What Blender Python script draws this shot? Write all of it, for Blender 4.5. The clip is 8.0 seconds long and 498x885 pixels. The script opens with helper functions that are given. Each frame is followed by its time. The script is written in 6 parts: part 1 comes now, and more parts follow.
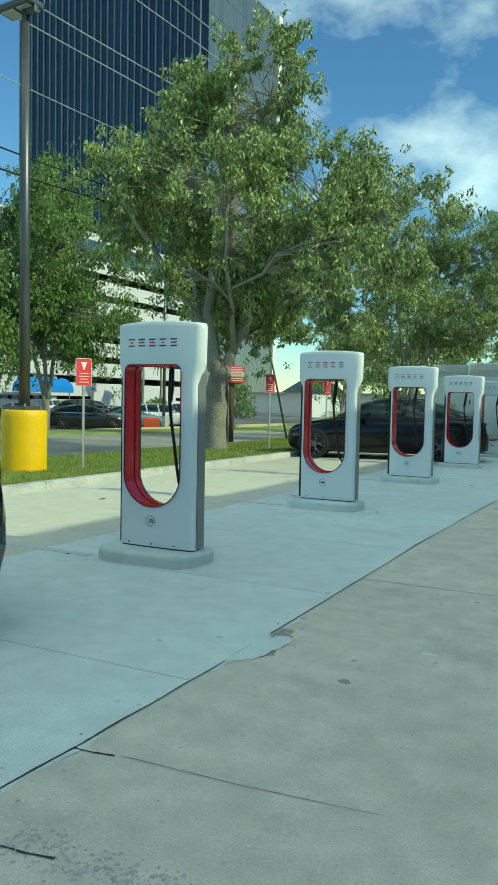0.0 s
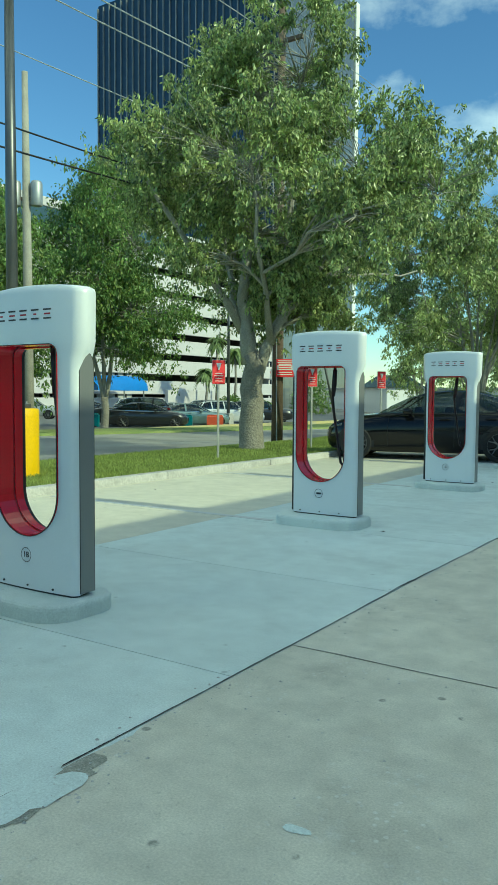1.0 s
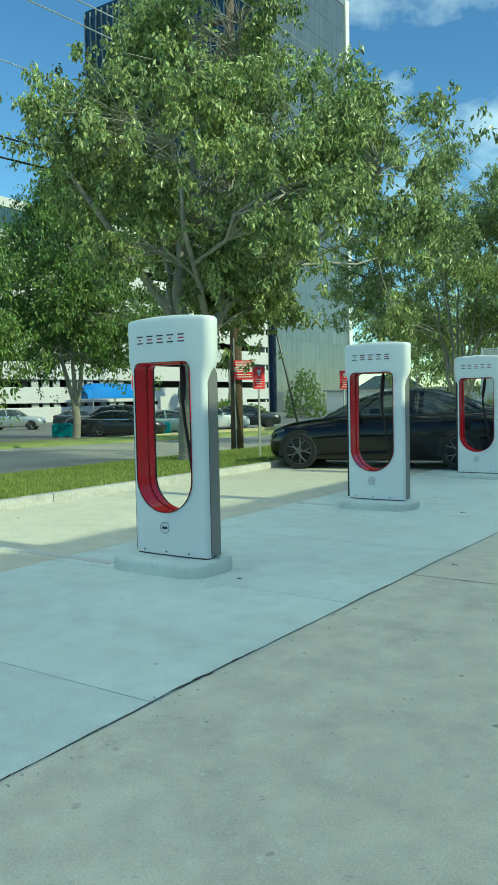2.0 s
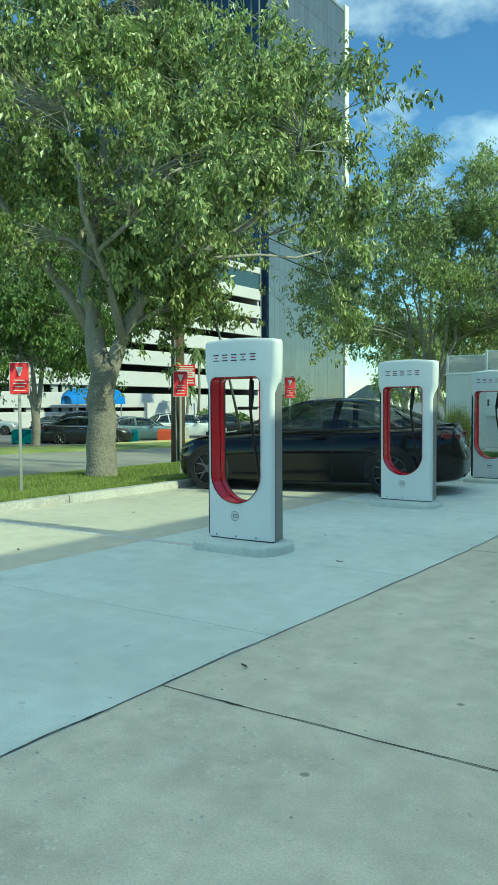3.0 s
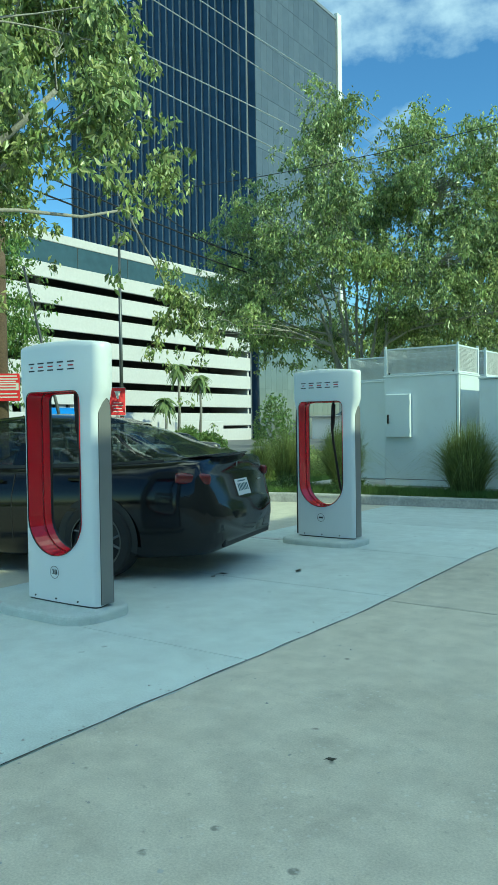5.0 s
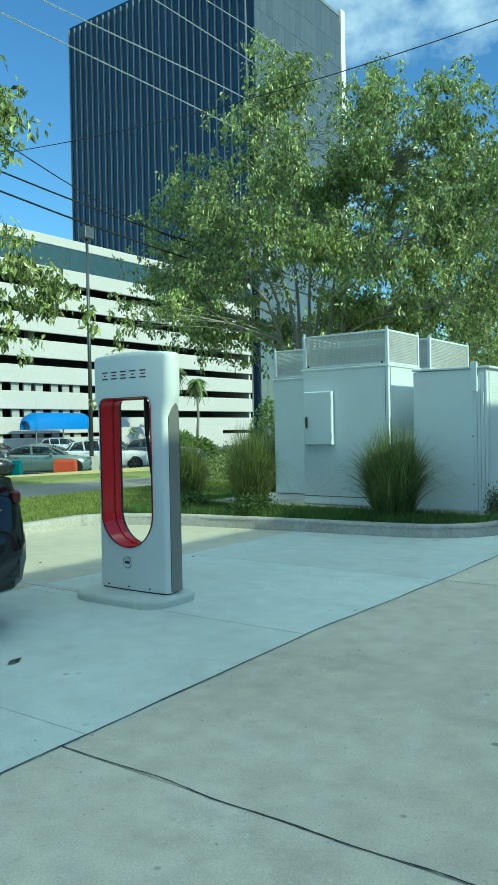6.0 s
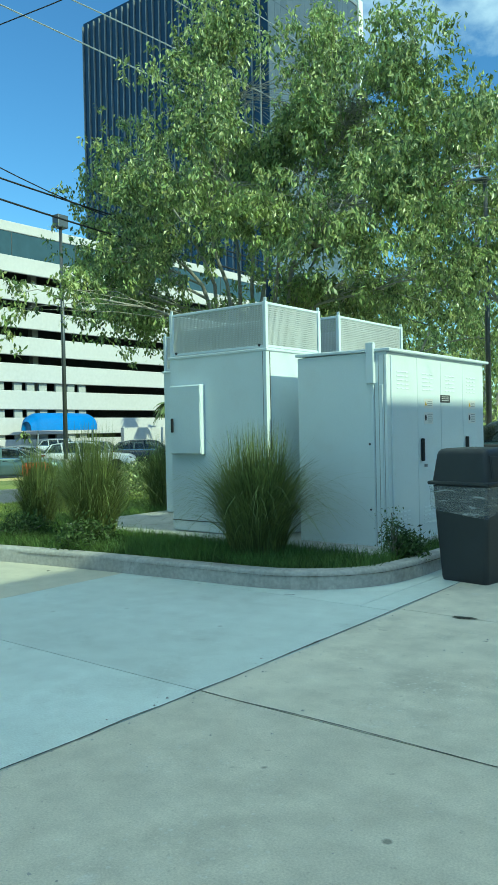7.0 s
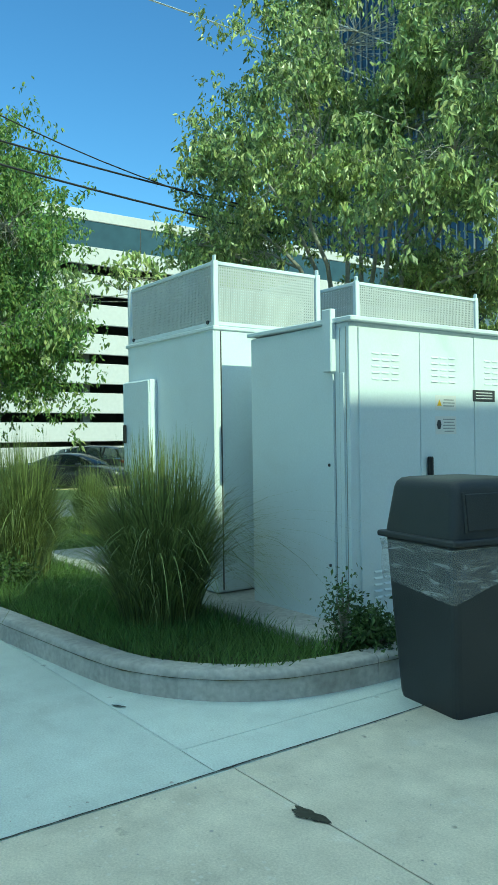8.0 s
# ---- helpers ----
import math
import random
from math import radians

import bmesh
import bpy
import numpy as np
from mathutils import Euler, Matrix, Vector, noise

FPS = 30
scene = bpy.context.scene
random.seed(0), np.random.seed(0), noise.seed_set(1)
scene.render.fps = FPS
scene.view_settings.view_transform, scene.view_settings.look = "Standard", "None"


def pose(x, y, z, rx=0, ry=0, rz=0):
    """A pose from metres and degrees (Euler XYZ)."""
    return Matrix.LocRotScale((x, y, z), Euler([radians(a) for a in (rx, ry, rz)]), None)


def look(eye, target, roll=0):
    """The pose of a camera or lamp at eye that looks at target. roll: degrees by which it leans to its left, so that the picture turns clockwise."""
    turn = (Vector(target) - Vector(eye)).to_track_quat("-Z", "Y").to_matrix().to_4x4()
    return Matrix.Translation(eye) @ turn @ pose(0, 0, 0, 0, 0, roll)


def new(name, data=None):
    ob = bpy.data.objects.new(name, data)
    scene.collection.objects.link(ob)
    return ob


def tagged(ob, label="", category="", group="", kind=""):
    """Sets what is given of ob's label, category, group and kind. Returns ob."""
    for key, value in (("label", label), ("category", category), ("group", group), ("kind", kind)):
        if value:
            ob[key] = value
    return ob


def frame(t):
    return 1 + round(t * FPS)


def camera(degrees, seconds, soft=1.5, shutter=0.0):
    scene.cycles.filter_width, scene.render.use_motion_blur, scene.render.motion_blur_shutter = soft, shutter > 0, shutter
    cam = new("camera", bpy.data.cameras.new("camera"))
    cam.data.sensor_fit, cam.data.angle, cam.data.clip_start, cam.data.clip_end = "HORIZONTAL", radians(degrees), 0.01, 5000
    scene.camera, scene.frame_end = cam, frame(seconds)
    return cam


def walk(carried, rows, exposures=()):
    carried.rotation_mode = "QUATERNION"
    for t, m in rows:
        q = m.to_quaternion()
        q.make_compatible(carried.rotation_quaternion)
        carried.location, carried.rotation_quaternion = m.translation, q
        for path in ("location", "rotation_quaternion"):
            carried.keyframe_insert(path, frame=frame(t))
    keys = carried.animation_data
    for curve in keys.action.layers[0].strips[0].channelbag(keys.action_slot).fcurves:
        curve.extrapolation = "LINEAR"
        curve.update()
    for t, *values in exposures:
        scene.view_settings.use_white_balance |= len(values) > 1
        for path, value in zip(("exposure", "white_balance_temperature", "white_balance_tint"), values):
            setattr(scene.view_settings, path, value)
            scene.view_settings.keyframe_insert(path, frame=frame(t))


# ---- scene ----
# ---- camera ----
cam = camera(35.4, 8.0, 1.5)
PATH = [
    (0, (0.441, 0.955, 1.343), (-0.48, 2.727, 1.233), 1.1),
    (0.2, (0.475, 1.364, 1.346), (-0.466, 3.127, 1.253), 1.5),
    (0.5, (0.509, 1.983, 1.333), (-0.534, 3.686, 1.239), 1.5),
    (0.9, (0.551, 2.835, 1.319), (-0.554, 4.498, 1.203), 0.7),
    (1, (0.565, 3.056, 1.317), (-0.541, 4.717, 1.196), 0.4),
    (1.2, (0.597, 3.509, 1.315), (-0.509, 5.171, 1.188), -0.1),
    (2.3, (0.789, 6.138, 1.312), (-0.337, 7.788, 1.21), -1.2),
    (2.5, (0.824, 6.64, 1.313), (-0.301, 8.291, 1.211), -0.4),
    (2.9, (0.907, 7.7, 1.324), (-0.22, 9.35, 1.23), -0.4),
    (3, (0.925, 7.976, 1.326), (-0.201, 9.627, 1.235), -0.3),
    (3.5, (1.014, 9.436, 1.338), (-0.116, 11.084, 1.253), -0.6),
    (3.8, (1.054, 10.333, 1.343), (-0.08, 11.978, 1.266), -0.6),
    (4, (1.079, 10.93, 1.342), (-0.057, 12.574, 1.271), -0.8),
    (4.5, (1.131, 12.413, 1.326), (-0.011, 14.054, 1.269), -0.5),
    (4.7, (1.131, 13.018, 1.327), (-0.015, 14.656, 1.276), -0.7),
    (5.8, (1.163, 16.477, 1.307), (-0.013, 18.094, 1.276), -0.8),
    (6, (1.175, 17.13, 1.308), (-0.01, 18.74, 1.276), -1.1),
    (6.5, (1.205, 18.798, 1.304), (0.002, 20.395, 1.273), -1.0),
    (7, (1.24, 20.48, 1.327), (-0.003, 22.047, 1.296), -1.2),
    (7.3, (1.245, 21.51, 1.34), (-0.027, 23.052, 1.313), -0.5),
    (7.5, (1.246, 22.179, 1.34), (-0.059, 23.694, 1.317), -0.9),
    (7.6, (1.237, 22.511, 1.341), (-0.108, 23.991, 1.324), 0.1),
    (7.8, (1.21, 23.165, 1.34), (-0.257, 24.525, 1.32), -0.9),
    (8, (1.176, 23.813, 1.339), (-0.449, 24.979, 1.331), -0.8),
]
walk(cam, [(t, look(eye, target, roll)) for t, eye, target, roll in PATH],
     exposures=[(0.0, 0.52, 6750, -32), (2.0, 0.66, 6600, -33), (4.0, 0.78, 6350, -34), (6.0, 0.74, 6050, -34), (8.0, 0.84, 6050, -36)])

# ---- world and sun ----
world = bpy.data.worlds.new("sky")
scene.world = world
world.use_nodes = True
wn, wl = world.node_tree.nodes, world.node_tree.links
sky = wn.new("ShaderNodeTexSky")
sky.sky_type = "NISHITA"
sky.sun_disc = False
sky.sun_elevation = radians(31.6)
sky.sun_rotation = radians(88)
sky.air_density, sky.dust_density, sky.ozone_density = 1.0, 0.05, 4.0
wco = wn.new("ShaderNodeTexCoord")
wmap = wn.new("ShaderNodeMapping")
wmap.inputs["Scale"].default_value = (1.0, 1.0, 1.6)
wmap.inputs["Location"].default_value = (0.62, 0.27, 0.05)
wl.new(wco.outputs["Generated"], wmap.inputs["Vector"])
wnoise = wn.new("ShaderNodeTexNoise")
wnoise.inputs["Scale"].default_value = 4.3
wnoise.inputs["Detail"].default_value = 9.0
wnoise.inputs["Roughness"].default_value = 0.56
wl.new(wmap.outputs[0], wnoise.inputs["Vector"])
wramp = wn.new("ShaderNodeValToRGB")
wramp.color_ramp.elements[0].position = 0.49
wramp.color_ramp.elements[1].position = 0.66
wl.new(wnoise.outputs["Fac"], wramp.inputs["Fac"])
wmix = wn.new("ShaderNodeMix")
wmix.data_type = "RGBA"
wmix.inputs["B"].default_value = (17.0, 16.8, 16.5, 1)
# a bank of fair-weather clouds in the north; those overhead are added fill
wdot = wn.new("ShaderNodeVectorMath")
wdot.operation = "DOT_PRODUCT"
wdot.inputs[1].default_value = (-0.24, 0.86, 0.45)
wl.new(wco.outputs["Generated"], wdot.inputs[0])
wbank = wn.new("ShaderNodeMapRange")
wbank.interpolation_type = "SMOOTHSTEP"
wbank.inputs["From Min"].default_value, wbank.inputs["From Max"].default_value = 0.90, 0.985
wbank.inputs["To Min"].default_value, wbank.inputs["To Max"].default_value = 0.0, 0.17
wsep = wn.new("ShaderNodeSeparateXYZ")
wl.new(wco.outputs["Generated"], wsep.inputs[0])
# unseen white clouds near the zenith, added to brighten and neutralise the shade
wfill = wn.new("ShaderNodeMapRange")
wfill.interpolation_type = "SMOOTHSTEP"
wfill.inputs["From Min"].default_value, wfill.inputs["From Max"].default_value = 0.52, 0.85
wfill.inputs["To Max"].default_value = 0.95
wl.new(wsep.outputs["Z"], wfill.inputs["Value"])
wmax = wn.new("ShaderNodeMath")
wmax.operation = "MAXIMUM"
wl.new(wfill.outputs[0], wmax.inputs[1])
wl.new(wdot.outputs["Value"], wbank.inputs["Value"])
wmul = wn.new("ShaderNodeMath")
wmul.operation = "MULTIPLY"
wl.new(wramp.outputs["Color"], wmul.inputs[0])
wl.new(wbank.outputs[0], wmax.inputs[0])
wl.new(wmax.outputs[0], wmul.inputs[1])
wl.new(wmul.outputs[0], wmix.inputs["Factor"])
wsat = wn.new("ShaderNodeHueSaturation")
wsat.inputs["Saturation"].default_value, wsat.inputs["Value"].default_value = 1.13, 0.77
wsat.inputs["Hue"].default_value = 0.512
wl.new(sky.outputs[0], wsat.inputs["Color"])
wl.new(wsat.outputs[0], wmix.inputs["A"])
wl.new(wmix.outputs["Result"], wn["Background"].inputs["Color"])
wn["Background"].inputs["Strength"].default_value = 0.15

sun = new("sun", bpy.data.lights.new("sun", "SUN"))
sun.data.energy, sun.data.angle, sun.data.color = 2.3, radians(0.53), (1.0, 0.91, 0.74)
sun.matrix_world = look((30, 20.6, 18.5), (0, 20, 0))


# ---- materials ----
def mat(name, color, rough=0.6, metal=0.0, vary=0.15, scale=4.0, fine=60.0, bump=0.1, color2=None, coat=0.0,
        per_object=0.0, per_island=0.0, spec=0.5, translucent=0.0, stain=0.0, stain_color=(0.03, 0.03, 0.03), stain_scale=1.2,
        distance=0.01, tint=None):
    """A procedural surface: two scales of colour variation, bump, optional stains and per-piece change."""
    m = bpy.data.materials.new(name)
    m.use_nodes = True
    n, l = m.node_tree.nodes, m.node_tree.links
    b = n["Principled BSDF"]
    co = n.new("ShaderNodeTexCoord")
    big, small = n.new("ShaderNodeTexNoise"), n.new("ShaderNodeTexNoise")
    big.inputs["Scale"].default_value, big.inputs["Detail"].default_value = scale, 6
    small.inputs["Scale"].default_value, small.inputs["Detail"].default_value = fine, 5
    geo = n.new("ShaderNodeNewGeometry")
    for q in (big, small):
        l.new(geo.outputs["Position"], q.inputs["Vector"])
    c2 = color2 or tuple(c * 0.6 for c in color)
    mix = n.new("ShaderNodeMix")
    mix.data_type = "RGBA"
    mix.inputs["A"].default_value = (*c2, 1)
    mix.inputs["B"].default_value = (*color, 1)
    ramp = n.new("ShaderNodeMapRange")
    ramp.inputs["From Min"].default_value, ramp.inputs["From Max"].default_value = 0.3, 0.7
    ramp.inputs["To Min"].default_value = 1.0 - min(1, vary * 3)
    l.new(big.outputs["Fac"], ramp.inputs["Value"])
    l.new(ramp.outputs[0], mix.inputs["Factor"])
    hsv = n.new("ShaderNodeHueSaturation")
    l.new(mix.outputs["Result"], hsv.inputs["Color"])
    val = n.new("ShaderNodeMapRange")
    val.inputs["From Min"].default_value, val.inputs["From Max"].default_value = 0.25, 0.75
    val.inputs["To Min"].default_value, val.inputs["To Max"].default_value = 1 - vary, 1 + vary
    l.new(small.outputs["Fac"], val.inputs["Value"])
    last = val.outputs[0]
    for amount, source in ((per_object, "obj"), (per_island, "isl")):
        if amount:
            r = n.new("ShaderNodeMapRange")
            r.inputs["To Min"].default_value, r.inputs["To Max"].default_value = 1 - amount, 1 + amount
            src = n.new("ShaderNodeObjectInfo").outputs["Random"] if source == "obj" else geo.outputs["Random Per Island"]
            l.new(src, r.inputs["Value"])
            mul = n.new("ShaderNodeMath")
            mul.operation = "MULTIPLY"
            l.new(last, mul.inputs[0])
            l.new(r.outputs[0], mul.inputs[1])
            last = mul.outputs[0]
    l.new(last, hsv.inputs["Value"])
    col = hsv.outputs["Color"]
    if tint:
        pw = n.new("ShaderNodeMapRange")
        pw.inputs["From Min"].default_value, pw.inputs["To Max"].default_value = 0.55, 0.8
        wn2 = n.new("ShaderNodeTexWhiteNoise")
        wn2.noise_dimensions = "1D"
        l.new(geo.outputs["Random Per Island"], wn2.inputs["W"])
        l.new(wn2.outputs["Value"], pw.inputs["Value"])
        tm = n.new("ShaderNodeMix")
        tm.data_type = "RGBA"
        tm.inputs["B"].default_value = (*tint, 1)
        l.new(pw.outputs[0], tm.inputs["Factor"])
        l.new(col, tm.inputs["A"])
        col = tm.outputs["Result"]
    if stain:
        sn = n.new("ShaderNodeTexNoise")
        sn.inputs["Scale"].default_value, sn.inputs["Detail"].default_value = stain_scale, 8
        l.new(geo.outputs["Position"], sn.inputs["Vector"])
        sr = n.new("ShaderNodeMapRange")
        sr.inputs["From Min"].default_value, sr.inputs["From Max"].default_value = 0.56, 0.72
        sr.inputs["To Max"].default_value = stain
        l.new(sn.outputs["Fac"], sr.inputs["Value"])
        sm = n.new("ShaderNodeMix")
        sm.data_type = "RGBA"
        sm.inputs["B"].default_value = (*stain_color, 1)
        l.new(sr.outputs[0], sm.inputs["Factor"])
        l.new(col, sm.inputs["A"])
        col = sm.outputs["Result"]
    l.new(col, b.inputs["Base Color"])
    b.inputs["Roughness"].default_value, b.inputs["Metallic"].default_value = rough, metal
    b.inputs["Specular IOR Level"].default_value = spec
    b.inputs["Coat Weight"].default_value = coat
    b.inputs["Coat Roughness"].default_value = 0.05
    if bump:
        bp = n.new("ShaderNodeBump")
        bp.inputs["Strength"].default_value, bp.inputs["Distance"].default_value = bump, distance
        l.new(small.outputs["Fac"], bp.inputs["Height"])
        l.new(bp.outputs[0], b.inputs["Normal"])
    if translucent:
        tr = n.new("ShaderNodeBsdfTranslucent")
        l.new(col, tr.inputs["Color"])
        ms = n.new("ShaderNodeMixShader")
        ms.inputs[0].default_value = translucent
        l.new(b.outputs[0], ms.inputs[1])
        l.new(tr.outputs[0], ms.inputs[2])
        l.new(ms.outputs[0], n["Material Output"].inputs["Surface"])
    return m


def glass(name, color, rough=0.05, see=0.25):
    """Tinted glazing: mostly a dark glossy surface, partly clear."""
    m = bpy.data.materials.new(name)
    m.use_nodes = True
    n, l = m.node_tree.nodes, m.node_tree.links
    b = n["Principled BSDF"]
    b.inputs["Base Color"].default_value = (*color, 1)
    b.inputs["Roughness"].default_value = rough
    b.inputs["Specular IOR Level"].default_value = 0.8
    t = n.new("ShaderNodeBsdfTransparent")
    t.inputs["Color"].default_value = (0.75, 0.85, 0.85, 1)
    ms = n.new("ShaderNodeMixShader")
    ms.inputs[0].default_value = see
    l.new(b.outputs[0], ms.inputs[1])
    l.new(t.outputs[0], ms.inputs[2])
    l.new(ms.outputs[0], n["Material Output"].inputs["Surface"])
    return m


def concrete(name, color, dark, pale, wear, crack):
    """Old cast concrete: broad tones, mottling, grit, blotches, pale scuffs, dark spots and fine cracks."""
    m = bpy.data.materials.new(name)
    m.use_nodes = True
    n, l = m.node_tree.nodes, m.node_tree.links
    b = n["Principled BSDF"]
    geo = n.new("ShaderNodeNewGeometry")

    def tex(kind, scale, detail=6.0, rough=0.6):
        q = n.new(kind)
        q.inputs["Scale"].default_value = scale
        if kind == "ShaderNodeTexNoise":
            q.inputs["Detail"].default_value, q.inputs["Roughness"].default_value = detail, rough
        l.new(geo.outputs["Position"], q.inputs["Vector"])
        return q

    def rng_map(src, a, c, lo, hi):
        r = n.new("ShaderNodeMapRange")
        for k, v in (("From Min", a), ("From Max", c), ("To Min", lo), ("To Max", hi)):
            r.inputs[k].default_value = v
        l.new(src, r.inputs["Value"])
        return r.outputs[0]

    def times(a, c):
        q = n.new("ShaderNodeMath")
        q.operation = "MULTIPLY"
        l.new(a, q.inputs[0])
        l.new(c, q.inputs[1])
        return q.outputs[0]

    def blend(col, fac, target):
        q = n.new("ShaderNodeMix")
        q.data_type = "RGBA"
        l.new(fac, q.inputs["Factor"])
        if col is None:
            q.inputs["A"].default_value = (*color, 1)
        else:
            l.new(col, q.inputs["A"])
        q.inputs["B"].default_value = (*target, 1)
        return q.outputs["Result"]

    broad, mottle, grit, blotch = tex("ShaderNodeTexNoise", 0.45), tex("ShaderNodeTexNoise", 5.0, 8), tex("ShaderNodeTexNoise", 120, 4), tex("ShaderNodeTexNoise", 1.3, 9, 0.7)
    col = blend(None, rng_map(broad.outputs["Fac"], 0.38, 0.66, 0.0, 0.55), dark)
    col = blend(col, rng_map(blotch.outputs["Fac"], 0.55, 0.72, 0.0, 0.6 * wear), tuple(c * 0.72 for c in dark))
    scuff = tex("ShaderNodeTexNoise", 2.4, 10, 0.75)
    col = blend(col, rng_map(scuff.outputs["Fac"], 0.60, 0.70, 0.0, 0.75 * wear), pale)
    spot = tex("ShaderNodeTexVoronoi", 7.0)
    mask = rng_map(mottle.outputs["Fac"], 0.55, 0.62, 0.0, 1.0)
    col = blend(col, times(rng_map(spot.outputs["Distance"], 0.10, 0.16, 0.8 * wear, 0.0), mask), tuple(c * 0.35 for c in dark))
    pit = tex("ShaderNodeTexNoise", 22.0, 5, 0.7)
    col = blend(col, rng_map(pit.outputs["Fac"], 0.60, 0.74, 0.0, 0.55 * wear), tuple(c * 0.55 for c in dark))
    chip = tex("ShaderNodeTexVoronoi", 26.0)
    mask2 = rng_map(blotch.outputs["Fac"], 0.50, 0.60, 0.0, 1.0)
    col = blend(col, times(rng_map(chip.outputs["Distance"], 0.16, 0.26, 0.7 * wear, 0.0), mask2), pale)
    # hairline cracks that wander and fade out
    warp = n.new("ShaderNodeVectorMath")
    warp.operation = "MULTIPLY_ADD"
    warp.inputs[1].default_value = (0.6, 0.6, 0.6)
    l.new(blotch.outputs["Color"], warp.inputs[0])
    l.new(geo.outputs["Position"], warp.inputs[2])
    vor = n.new("ShaderNodeTexVoronoi")
    vor.feature = "DISTANCE_TO_EDGE"
    vor.inputs["Scale"].default_value = 0.33
    l.new(warp.outputs[0], vor.inputs["Vector"])
    line = times(rng_map(vor.outputs["Distance"], 0.0, 0.0035, crack, 0.0), rng_map(broad.outputs["Fac"], 0.50, 0.56, 0.0, 1.0))
    col = blend(col, line, (0.06, 0.057, 0.05))
    hsv = n.new("ShaderNodeHueSaturation")
    l.new(col, hsv.inputs["Color"])
    info = n.new("ShaderNodeObjectInfo")
    l.new(times(times(rng_map(mottle.outputs["Fac"], 0.3, 0.7, 1 - 0.13 * wear, 1 + 0.13 * wear), rng_map(grit.outputs["Fac"], 0.3, 0.7, 0.85, 1.15)), rng_map(info.outputs["Random"], 0, 1, 0.95, 1.05)), hsv.inputs["Value"])
    l.new(hsv.outputs[0], b.inputs["Base Color"])
    b.inputs["Roughness"].default_value = 0.85
    bp = n.new("ShaderNodeBump")
    bp.inputs["Strength"].default_value, bp.inputs["Distance"].default_value = 0.4, 0.006
    add = n.new("ShaderNodeMath")
    l.new(grit.outputs["Fac"], add.inputs[0])
    l.new(mottle.outputs["Fac"], add.inputs[1])
    l.new(add.outputs[0], bp.inputs["Height"])
    l.new(bp.outputs[0], b.inputs["Normal"])
    return m


